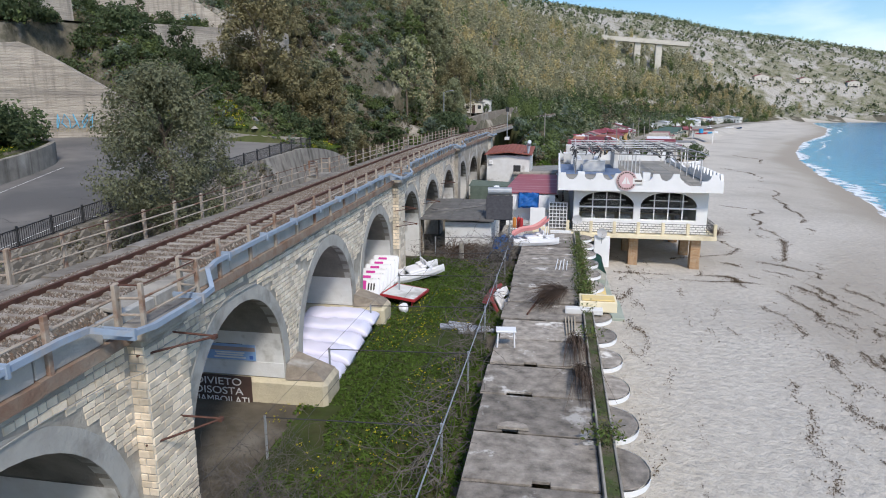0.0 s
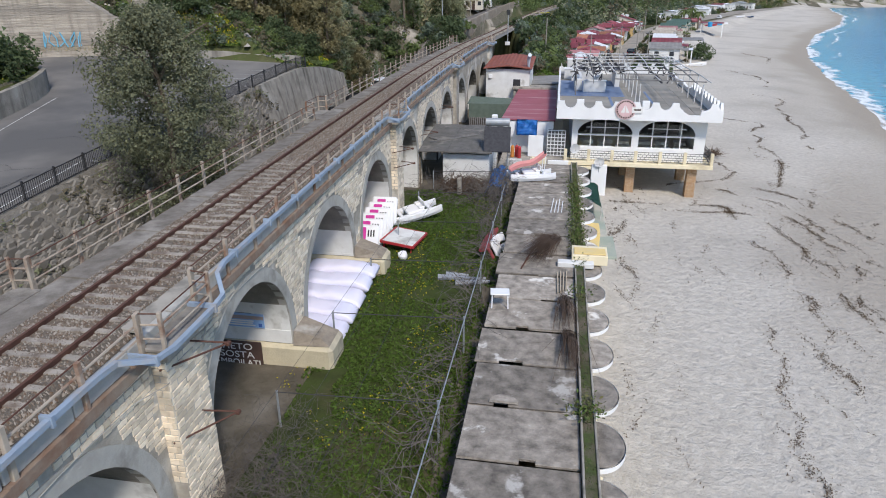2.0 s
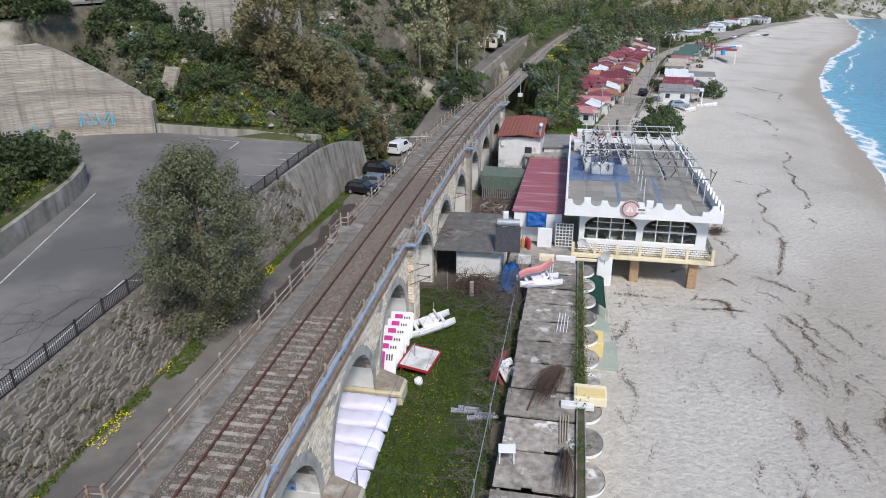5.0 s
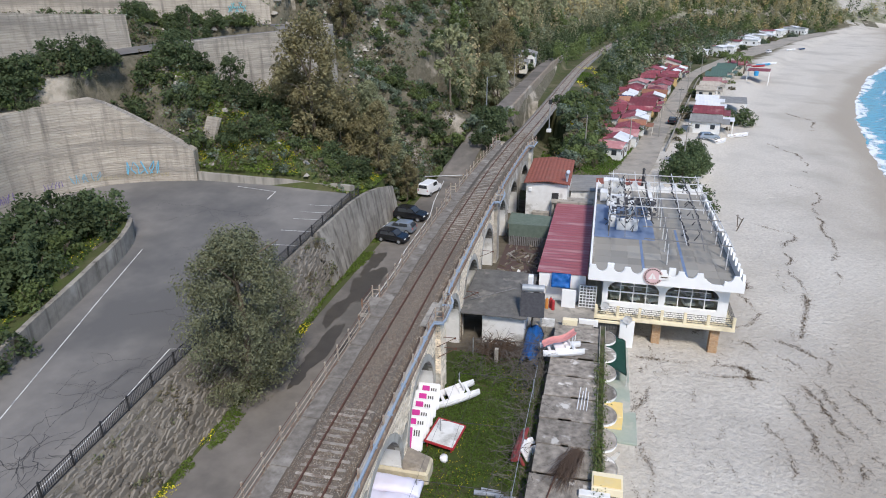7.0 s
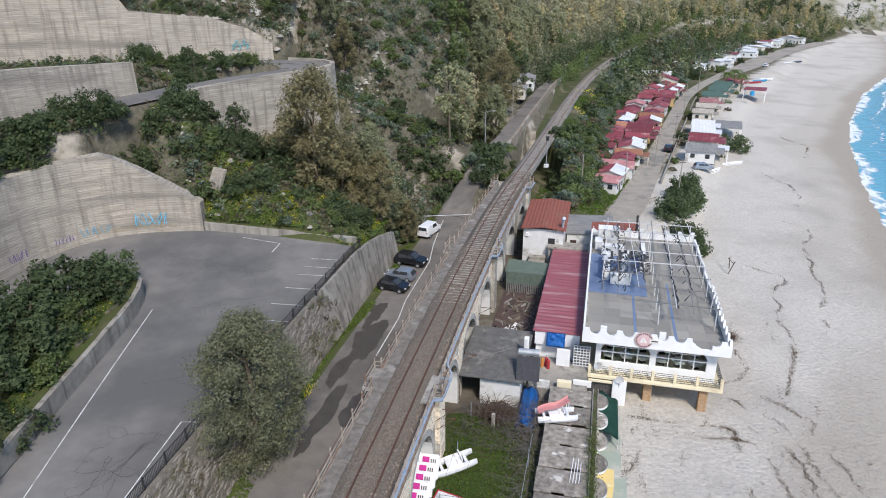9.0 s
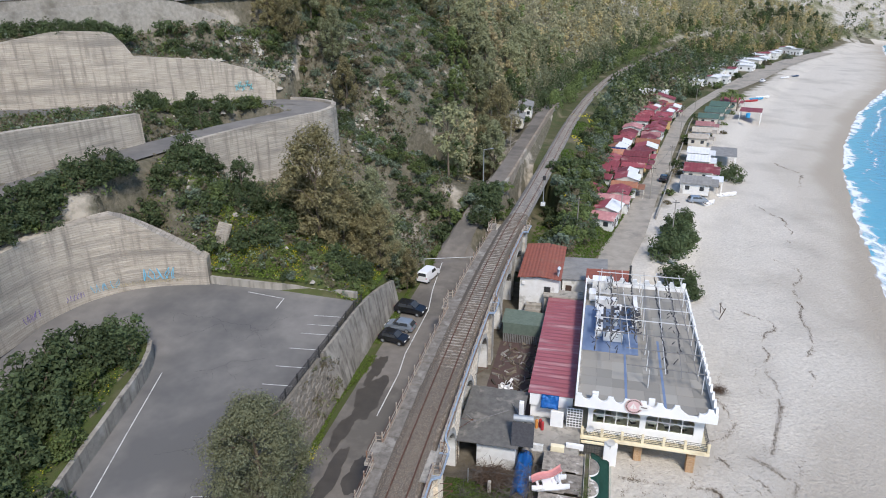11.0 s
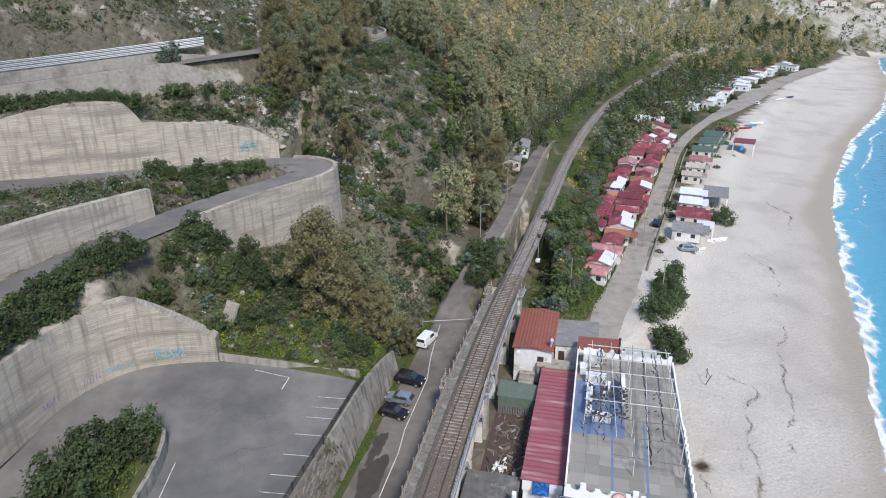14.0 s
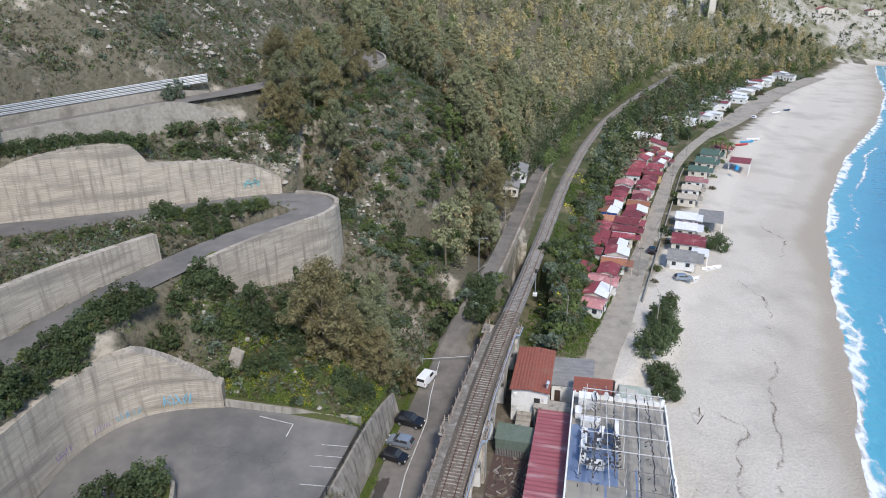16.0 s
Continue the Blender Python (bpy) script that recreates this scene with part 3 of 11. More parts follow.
_damp = (0.36 + 0.36 * (1 - sstep(gy, 55, 85))) * (1 - sstep(_sd + 8 * _wob, 9.0, 15.0))
_wet.data.foreach_set("value", np.maximum(_damp, 1 - sstep(_sd + 3 * _wob, 2.0, 8.5)).ravel().astype(np.float32))
_inl = ground.data.attributes.new("inland", "FLOAT", "POINT")
_inl.data.foreach_set("value", np.where(gy > 96, lerp_line(gy, INLAND) - gx, -20).ravel().clip(-20, 20).astype(np.float32))
tagged(ground, "pale sand beach, grassy field and scrub hillside", "ground", kind="structure")

# ---- sea ----
WATER = bpy.data.materials.new("sea_water")
WATER.use_nodes = True
_n, _l = WATER.node_tree.nodes, WATER.node_tree.links
_b = _n["Principled BSDF"]
_b.inputs["Roughness"].default_value = 0.2
_geo = _n.new("ShaderNodeNewGeometry")
_ns = _n.new("ShaderNodeTexNoise")
_ns.inputs["Scale"].default_value, _ns.inputs["Detail"].default_value = 0.03, 5
_rp = _n.new("ShaderNodeValToRGB")
_rp.color_ramp.elements[0].color, _rp.color_ramp.elements[1].color = (0.004, 0.085, 0.225, 1), (0.012, 0.14, 0.31, 1)
_rp.color_ramp.elements[0].position, _rp.color_ramp.elements[1].position = 0.35, 0.65
_w = _n.new("ShaderNodeTexNoise")
_w.inputs["Scale"].default_value, _w.inputs["Detail"].default_value = 0.55, 10
_bp = _n.new("ShaderNodeBump")
_bp.inputs["Strength"].default_value, _bp.inputs["Distance"].default_value = 0.7, 0.5
_l.new(_geo.outputs["Position"], _ns.inputs["Vector"])
_l.new(_geo.outputs["Position"], _w.inputs["Vector"])
_l.new(_ns.outputs["Fac"], _rp.inputs["Fac"])
_at = _n.new("ShaderNodeAttribute")
_at.attribute_name = "shallow"
_mx = _n.new("ShaderNodeMix")
_mx.data_type = "RGBA"
_mx.inputs["B"].default_value = (0.10, 0.36, 0.46, 1)
_l.new(_at.outputs["Fac"], _mx.inputs["Factor"])
_l.new(_rp.outputs["Color"], _mx.inputs["A"])
_l.new(_mx.outputs["Result"], _b.inputs["Base Color"])
_l.new(_w.outputs["Fac"], _bp.inputs["Height"])
_l.new(_bp.outputs["Normal"], _b.inputs["Normal"])
sea_y = np.concatenate([np.linspace(-400, 700, 70), [900, 2000, 4500]])
sv, sf = [], []
for yy in sea_y:
    e = lerp_line(yy, SHORE) - 2
    for xx in (e, e + 7, e + 18, e + 45, e + 200, 4800):
        sv.append((min(xx, 4800), yy, -0.5))
for k in range(len(sea_y) - 1):
    for j in range(5):
        a = 6 * k + j
        sf.append((a, a + 1, a + 7, a + 6))
water = pydata("water", sv, sf, WATER)
_sh = water.data.attributes.new("shallow", "FLOAT", "POINT")
_sh.data.foreach_set("value", np.tile(np.array([1.0, 0.8, 0.45, 0.15, 0.0, 0.0], np.float32), len(sea_y)))
tagged(water, "bright turquoise calm sea", "sea", kind="structure")

# ---- roads ----
def road(name, line, hw, mat, label, lift=0.05):
    return tagged(ribbon(name, line, hw, hw, mat, lift), label, "road", kind="structure")


tagged(ribbon("road_hairpin", LEG, 3.45 - 1.3 * np.exp(-((np.arange(len(LEG)) - float(np.argmax(LEG[:, 1])) - 1) / 4.0) ** 2), 3.45, ASPHALT, 0.03, cross=3), "grey asphalt hairpin road on the hillside", "road", kind="structure")
road("road_main", MAIN, 3.4, ASPHALT_OLD, "asphalt hill road behind a guard rail")
VROAD = spline([(15.0, 98, 2.3), (17.2, 107, 2.5), (20.2, 120, 2.5), (25.4, 151, 2.5), (33.4, 199.5, 2.6), (41.4, 245, 2.6), (55, 290, 2.6), (76, 340, 2.6), (113, 431, 2.6), (160, 520, 2.4)], 3.0)
road("road_village", VROAD, np.interp(np.arange(len(VROAD)), (0, 4, 20, 50, 66, 78, 90, 140), (4, 3.0, 2.0, 2.0, 2.2, 4.5, 6, 6)), surf("pale_lane", (0.35, 0.315, 0.265), (0.27, 0.243, 0.205), 0.6, 0.92, 0.3, 10, (0.21, 0.195, 0.17), 0.15, (0.5, 0.64), spec=0.2), "pale worn asphalt lane between beach cabins", 0.12)
road("road_side", SROAD, 1.9, ASPHALT_OLD, "narrow side road above the railway", 0.06)

# ---- retaining walls ----
def offset_line(line, o, rev=False):
    n_ = sides(line)
    out = line.copy()
    out[:, 0] += n_[:, 0] * o
    out[:, 1] += n_[:, 1] * o
    return out[::-1].copy() if rev else out


def structure(ob, label, cat="wall"):
    return tagged(ob, label, cat, kind="structure")


def wob(p, amp, f=0.25, seed=3.1):
    return amp * noise.fractal(Vector((p[0] * f, p[1] * f, seed)), 1.0, 2.0, 3)


STAINED = surf("stained_concrete", (0.30, 0.275, 0.235), (0.20, 0.183, 0.155), 1.3, 0.92, 0.6, 5, (0.38, 0.355, 0.31), 0.3, (0.54, 0.7), drip=(0.085, 0.076, 0.063), detail=9.0)
def face_x(y, f):
    """Plan x of the sloping wall beside the lower road: f = 0 at its foot, 1 at its top."""
    foot = np.interp(y, (20, 40, 55, 70, 82), (-11.1, -11.4, -11.9, -12.2, -12.0))
    top = np.interp(y, (20, 33, 45, 55, 62, 82), (-14.3, -14.3, -14.0, -13.5, -13.2, -12.7))
    return foot + (top - foot) * f


def wall_leaning(name, ys_, tops, thick, mat):
    """A retaining wall whose face leans back from the lower road to the car park."""
    verts, faces = [], []
    for y, t in zip(ys_, tops):
        z0 = float(low_z(y)) - 0.6
        w = wob((0, y), 0.10)
        verts += [(float(face_x(y, -0.15)) + w, y, z0), (float(face_x(y, 0.5)) + 0.12 + w, y, (t + z0) / 2), (float(face_x(y, 1)), y, t), (float(face_x(y, 1)) - thick, y, t), (float(face_x(y, 1)) - thick, y, z0)]
    for k in range(len(ys_) - 1):
        faces += [(5 * k + j, 5 * k + 5 + j, 5 * k + 5 + (j + 1) % 5, 5 * k + (j + 1) % 5) for j in range(5)]
    faces += [(4, 3, 2, 1, 0), tuple(5 * (len(ys_) - 1) + j for j in range(5))]
    return pydata(name, verts, faces, mat)


_ys = np.arange(-30, 58.1, 1.5)
structure(wall_leaning("wall_rubble", _ys, [lot_z(-13.6, y) + 0.22 + wob((0, y), 0.08) for y in _ys], 0.6, RUBBLE), "mortared grey rubble retaining wall beside the lower road")
_ys = np.array([58.02, 61, 64, 67, 70, 73, 76, 79, 80.5])
structure(wall_leaning("wall_concrete", _ys, [lot_z(-13.4, 58) + 0.25, 9.0, 9.2, 9.35, 9.2, 8.9, 8.4, 7.7, 7.35], 0.45, STAINED), "stained grey concrete retaining wall at the car park")
_b = resample([(-33.0, 68.2, 10.3), (-24, 69.0, 9.8), (-14.0, 69.9, 9.3)], 2)[::-1]
structure(wall_along("wall_low", _b, [p[2] + 1.0 + wob(p, 0.1) for p in _b], 0.45, CONC), "low weathered concrete wall behind the car park")
GRAF = spline([(-33.0, 68.0, 10.3), (-38.0, 66.3, 10.6), (-41.3, 64.5, 10.7), (-43.8, 62, 10.7), (-45.4, 59, 10.6), (-46.2, 55, 10.4), (-45.4, 45, 10.1), (-44.2, 30, 9.6), (-43, 15, 9)], 1.0)
_gs = np.concatenate([[0], np.cumsum(np.hypot(*np.diff(GRAF[:, :2], axis=0).T))])
_gt = np.interp(_gs, (0, 0.8, 2.5, 5.0, 7.5, 9.4, 10.3, 13, 20, 30, 60), (13.8, 14.3, 15.4, 17.0, 18.7, 19.9, 20.2, 19.9, 19.5, 19.3, 19))
graf_wall = structure(wall_along("wall_graffiti", GRAF, _gt, 1.7, CONC_WARM, batter=0.03), "tall curved board-marked concrete wall with blue graffiti")
_isl = spline([(-33.4, 54.3, 9.3), (-32.4, 54.5, 9.3), (-30.6, 53.4, 9.3), (-28.9, 49.7, 8.9), (-27.4, 42.7, 8.6), (-26.1, 36, 8.0), (-25.1, 31, 7.7), (-23, 20, 7.0), (-20.5, 8, 6)], 1.5)
structure(wall_along("wall_island", _isl, [lot_z(p[0], p[1]) + 1.75 + wob(p, 0.08) for p in _isl], 0.45, STAINED), "stained concrete wall round a planted road island")
_bed = _isl.copy()
_bed[:, 2] = [lot_z(p[0], p[1]) + 1.6 for p in _bed]
tagged(ribbon("ground_island", _bed[2:], -0.3, 4.2, VERGE, 0.0, cross=3), "grassy soil bed inside the island wall", "ground", kind="structure")
_sel = LEG[(LEG[:, 1] > 82) & (np.arange(len(LEG)) < np.argmax(LEG[:, 1]) + 2)]
_b = offset_line(_sel, 3.95, True)
_tops = [p[2] + 0.45 for p in _b]
_b[:, 2] = np.array([gz(p[0] + 1.5, p[1] + 0.3) for p in _b]).clip(15, 22)
structure(wall_along("wall_hairpin", _b, _tops, 0.9, CONC_WARM, sink=3.0, batter=0.05), "pale concrete wall holding the hairpin bend")
_first = LEG[: np.argmax(LEG[:, 1])]
_b = offset_line(_first[(_first[:, 1] < 84)], -3.3, True)
structure(wall_along("wall_middle", _b, np.interp(_b[:, 1], (30, 60, 70, 79, 84), (29.5, 29.2, 28.9, 28.5, 28.3)), 1.2, CONC_WARM, batter=0.05), "concrete retaining wall above the lower hairpin leg")
_last = LEG[np.argmax(LEG[:, 1]) + 2:]
_b = offset_line(_last, 3.4)
_us = np.concatenate([[0], np.cumsum(np.hypot(*np.diff(_b[:, :2], axis=0).T))])
structure(wall_along("wall_upper", _b, np.interp(_us, (0, 1, 4, 9, 10, 24.4, 24.5, 27, 34, 44, 47, 60), (28.6, 29.4, 31.2, 32.8, 33.2, 34.6, 37.8, 38.6, 38.9, 37.0, 35.4, 34)), 2.6, CONC_WARM, batter=0.06),
          "tall stepped concrete retaining wall above the hairpin")
_b = offset_line(MAIN[MAIN[:, 1] < 124], 3.9, True)
_t = _b[:, 2] + 0.7
_b[:, 2] -= 5.2
_t[:6] = _b[:6, 2] + (_t[:6] - _b[:6, 2]) * np.array([0.25, 0.45, 0.6, 0.75, 0.88, 0.96])
PALESTONE = surf("pale_stone_wall", (0.36, 0.335, 0.29), (0.24, 0.222, 0.19), 1.6, 0.95, 0.9, 3.2, (0.17, 0.155, 0.13), 0.25, (0.52, 0.68), detail=9.0)
structure(wall_along("wall_road", _b, _t, 0.8, PALESTONE, batter=0.06), "old stone retaining wall under the hill road")
_b = offset_line(MAIN[MAIN[:, 1] > 167][:16], 3.5, True)
_t = _b[:, 2] + 0.9
_b[:, 2] = np.maximum(_b[:, 2] - 2.2, [gz(p[0] + 0.8, p[1]) - 0.3 for p in _b])
structure(wall_along("wall_bend", _b, _t, 0.4, CONC_WARM), "white curved parapet wall of the hill road")
_b = offset_line(MAIN[MAIN[:, 1] < 123], -3.5, True)
_t = _b[:, 2] + 2.0
_t[:5] = _b[:5, 2] + np.array([0.2, 0.6, 1.0, 1.5, 1.8])
structure(wall_along("wall_bank", _b, _t, 2.6, PALESTONE), "stone bank wall below the guard rail")
BROWNSTONE = surf("brown_stone_wall", (0.30, 0.245, 0.185), (0.19, 0.155, 0.12), 1.4, 0.95, 0.8, 3.0, (0.36, 0.33, 0.28), 0.3, (0.54, 0.7), detail=9.0)
_b = offset_line(SROAD[SROAD[:, 1] > 117], 2.1, True)
_t = _b[:, 2] + 0.95
_b[:, 2] = rail_z(_b[:, 1]) - 1.2
structure(wall_along("wall_siding", _b, _t, 0.5, BROWNSTONE, batter=0.04), "brownish stone wall between side road and railway")

# steel guard rail on the hill road
guard = empty("guard_rail", None, "galvanised steel guard rail on a stone bank", "guard rail")
_g = offset_line(MAIN[(MAIN[:, 1] < 123)], -3.75)
for z0 in (2.15, 2.75, 3.35):
    verts, faces = [], []
    n_ = sides(_g)
    for k, p in enumerate(_g):
        for o, dz in ((0.0, 0.0), (0.09, 0.14), (0.0, 0.26), (0.09, 0.38), (0.0, 0.52)):
            verts.append((p[0] + n_[k, 0] * o, p[1] + n_[k, 1] * o, p[2] + z0 + dz))
    for k in range(len(_g) - 1):
        for j in range(4):
            a = 5 * k + j
            faces.append((a, a + 1, a + 6, a + 5))
    pydata("rail_band", verts, faces, GALV, guard)
for p in _g[::2]:
    bm = bmesh.new()
    box(bm, p[0] - 0.16, p[0] - 0.04, p[1] - 0.06, p[1] + 0.06, p[2] + 1.8, p[2] + 3.95)
    part("post", bm, GALV, guard)

# iron fence on the rubble wall
fence = empty("iron_fence", None, "dark iron railing fence along the car park edge", "fence")
FENCE_Y = np.arange(12, 70, 2.4)


def fence_x(y):
    return float(face_x(y, 1)) - 0.3


def fence_z(y):
    return lot_z(-13.6, y) + 0.2 if y < 57 else float(np.interp(y, (57, 58, 61, 64, 67, 70), (8.65, 8.75, 9.0, 9.2, 9.35, 9.2)))


for y in FENCE_Y:
    bm = bmesh.new()
    box(bm, fence_x(y) - 0.05, fence_x(y) + 0.05, y - 0.05, y + 0.05, fence_z(y) - 0.3, fence_z(y) + 1.15, 0.01)
    part("post", bm, DARKMETAL, fence)
bars_ = bmesh.new()
for y0, y1 in zip(FENCE_Y, FENCE_Y[1:]):
    bm = bmesh.new()
    for h in (0.12, 1.0):
        beam(bm, (fence_x(y0), y0, fence_z(y0) + h), (fence_x(y1), y1, fence_z(y1) + h), 0.05, 0.05)
    part("panel_frame", bm, DARKMETAL, fence)
    for k in range(1, 16):
        t = k / 16
        x, y, z = fence_x(y0) * (1 - t) + fence_x(y1) * t, y0 + 2.4 * t, fence_z(y0) * (1 - t) + fence_z(y1) * t
        beam(bars_, (x, y, z + 0.12), (x, y, z + 1.0), 0.025, 0.025)
tagged(part("barwork", bars_, DARKMETAL, fence), kind="stuff")

# painted lines in the car park and on the lower road
def line_strip(name, pts, w, zf, label):
    ln = resample([(a, b, 0) for a, b in pts], 1.0)
    ln[:, 2] = [zf(p[0], p[1]) for p in ln]
    return tagged(ribbon(name, ln, w / 2, w / 2, LINEW, 0.03, cross=0), label, "road marking", kind="structure")


line_strip("line_edge", [(-28.1, 51.0), (-25.8, 42.3), (-23.7, 34.6), (-22.1, 28.8), (-19.2, 18)], 0.09, lot_z, "worn white edge line on asphalt")
line_strip("line_edge", [(-16.2, 37.8), (-15.9, 33.8), (-15.6, 30.4), (-15.2, 20)], 0.09, lot_z, "worn white edge line on asphalt")
line_strip("line_bay", [(-16.2, 37.8), (-14.6, 38.2)], 0.09, lot_z, "worn white edge line on asphalt")
for y in (49.6, 52.0, 55, 58.2, 61.1, 62.9, 64.8):
    line_strip("line_bay", [(-17.4, y), (-13.9, y + 0.5)], 0.09, lot_z, "worn white parking bay line")
line_strip("line_bay", [(-27.5, 67.6), (-22.5, 67.3), (-22.4, 65.0)], 0.12, lot_z, "worn white parking bay line")
line_strip("line_lower", [(-9.6, 96), (-8.6, 86), (-7.6, 79.8), (-7.5, 68.4), (-7.0, 64), (-6.9, 56)], 0.12, lambda a, b: float(low_z(b)) + 0.02, "worn white line on the lower road")
# graffiti: plain painted strokes lying on the wall
GRAFBLUE = surf("graffiti_blue", (0.10, 0.36, 0.52), (0.2, 0.45, 0.58), 2.0, 0.8)
GRAFVIO = surf("graffiti_violet", (0.14, 0.09, 0.30), (0.2, 0.15, 0.35), 2.0, 0.8)


def graffito(s0, s1, z0, h, mat, seed):
    rg = random.Random(seed)
    bm = bmesh.new()
    n_ = sides(GRAF)

    def on(s, z):
        k = min(len(GRAF) - 2, max(0, int(np.searchsorted(_gs, s)) - 1))
        f = (s - _gs[k]) / (_gs[k + 1] - _gs[k])
        p, q = GRAF[k] * (1 - f) + GRAF[k + 1] * f, n_[k]
        b = 0.03 * (z - p[2]) - 0.035
        return Vector((p[0] + q[0] * b, p[1] + q[1] * b, z))
    s = s0
    while s < s1:
        w = h * rg.uniform(0.35, 0.6)
        pts = [on(s + w * u, z0 + h * v) for u, v in ((rg.random(), 0), (rg.random(), 0.55), (rg.random(), 1.0), (rg.random(), 0.4), (rg.random(), 0.05))]
        tube(bm, pts, (0.05 if h > 1.2 else 0.03) * min(h, 1.4), 4)
        s += w * 1.15
    part("graffiti", bm, mat, graf_wall, "faded painted graffiti strokes")


graffito(4.0, 7.8, 11.3, 1.5, GRAFBLUE, 1)
graffito(10.5, 13.5, 11.0, 1.0, GRAFBLUE, 2)
graffito(14.5, 16.5, 10.9, 0.7, GRAFVIO, 3)
graffito(20.0, 22.5, 10.8, 0.9, GRAFVIO, 4)
graffito(3.0, 12.0, 10.9, 0.5, surf("graffiti_ochre", (0.40, 0.34, 0.16), (0.35, 0.3, 0.2), 2.0, 0.8), 5)

# a tag on the end of the upper wall, and a tilted slab in the slope
bm = bmesh.new()
_ub = offset_line(_last, 3.4)
for k, (s0, z0) in enumerate(((4.2, 27.9), (4.8, 28.5), (5.5, 27.8), (6.1, 28.4), (6.7, 27.9))):
    p, q = (np.array([np.interp(s0 + d, _us, _ub[:, j]) for j in range(2)]) for d in (0, 0.5))
    nn_ = sides(_ub)[3]
    a, b = p - nn_ * 0.06, q - nn_ * 0.06
    tube(bm, [(a[0], a[1], z0), (b[0], b[1], z0 + 0.8), (a[0], a[1], z0 + 0.9), (b[0], b[1], z0 - 0.1)], 0.09, 4)
part("graffiti", bm, surf("graffiti_cyan", (0.12, 0.50, 0.55), (0.2, 0.55, 0.6), 2.0, 0.8), bpy.data.objects["wall_upper"], "cyan painted tag")
bm = bmesh.new()
box(bm, -1.1, 1.1, -0.25, 0.25, -1.0, 2.6, 0.06)
for v in bm.verts:
    v.co.x += 0.25 * v.co.z
structure(mesh_ob("wall_stub", bm, CONC_WARM), "broken leaning slab of an old concrete wall").matrix_basis = pose(-33.2, 71.8, gz(-33.2, 71.8), -16, 0, -20)

# ---- viaduct ----
PILASTER = [-40.2, -12.2, 15.8, 43.8, 71.8, 99.6]
BAY = ((4.8, 3.4, 7.5), (13.8, 3.75, 7.4), (22.9, 3.5, 7.4))      # along from the pilaster, radius, height of the crown
ARCH = {p + q: (r, top) for p in PILASTER[:-1] for q, r, top in BAY}
ARCHES = list(ARCH)
V0, V1, HALF = -42.0, 101.0, 2.4


def arch_r(c):
    return ARCH[c][0]


def spring(c):
    """Height at which the arch centred at c springs."""
    return ARCH[c][1] - ARCH[c][0]


def deck_z(y):
    """Height of the masonry's edge."""
    return float(rail_z(y)) - 0.6


def bend_x(y):
    """The viaduct's middle in plan, half a metre beside the track's."""
    return np.interp(y, RAIL[:, 1], RAIL[:, 0]) - 0.5


def bend(root):
    """Lets a thing built along a straight line follow the viaduct's slight curve."""
    for ob in root.children_recursive:
        if ob.type == "MESH":
            n_ = len(ob.data.vertices)
            co = np.empty(n_ * 3, np.float32)
            ob.data.vertices.foreach_get("co", co)
            co = co.reshape(-1, 3)
            co[:, 0] += bend_x(co[:, 1] + root.matrix_basis.translation.y)
            ob.data.vertices.foreach_set("co", co.ravel())
            ob.data.update()
    return root


viaduct = empty("viaduct", None, "long stone railway viaduct with round arches", "viaduct", kind="structure")
# side faces, built arch by arch; soffits and inner pier faces in the darker tone
verts, faces, fm = [], [], []


def quad(p, m=0):
    k = len(verts)
    verts.extend(p)
    faces.append(tuple(range(k, k + len(p))))
    fm.append(m)


edges = [V0] + [e for c in ARCHES for e in (c - arch_r(c), c + arch_r(c))] + [V1]
for x, flip in ((HALF, False), (-HALF, True)):
    for k in range(0, len(edges), 2):
        y0, y1 = edges[k], edges[k + 1]
        p = [(x, y0, 0.5), (x, y1, 0.5), (x, y1, deck_z(y1)), (x, y0, deck_z(y0))]
        quad(p[::-1] if flip else p)
    for c in ARCHES:
        AR = arch_r(c)
        for k in range(16):
            a0, a1 = math.pi * k / 16, math.pi * (k + 1) / 16
            ya, za = c - AR * math.cos(a0), spring(c) + AR * math.sin(a0)
            yb, zb = c - AR * math.cos(a1), spring(c) + AR * math.sin(a1)
            p = [(x, ya, za), (x, yb, zb), (x, yb, deck_z(yb)), (x, ya, deck_z(ya))]
            quad(p[::-1] if flip else p)
            if not flip:
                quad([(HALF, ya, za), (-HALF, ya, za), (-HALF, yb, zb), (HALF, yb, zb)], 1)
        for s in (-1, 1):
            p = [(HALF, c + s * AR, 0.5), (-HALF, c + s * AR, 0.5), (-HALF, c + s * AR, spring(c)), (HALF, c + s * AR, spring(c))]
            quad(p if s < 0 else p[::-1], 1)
for ya in np.arange(V0, V1, 4.0):
    yb = min(ya + 4.0, V1)
    quad([(-HALF, ya, deck_z(ya) - 0.3), (HALF, ya, deck_z(ya) - 0.3), (HALF, yb, deck_z(yb) - 0.3), (-HALF, yb, deck_z(yb) - 0.3)])
quad([(HALF, V0, 0.5), (HALF, V0, deck_z(V0)), (-HALF, V0, deck_z(V0)), (-HALF, V0, 0.5)])
quad([(HALF, V1, 0.5), (-HALF, V1, 0.5), (-HALF, V1, deck_z(V1)), (HALF, V1, deck_z(V1))])
pydata("masonry", verts, faces, [MORTAR, INNER_STONE], viaduct, idx=fm)
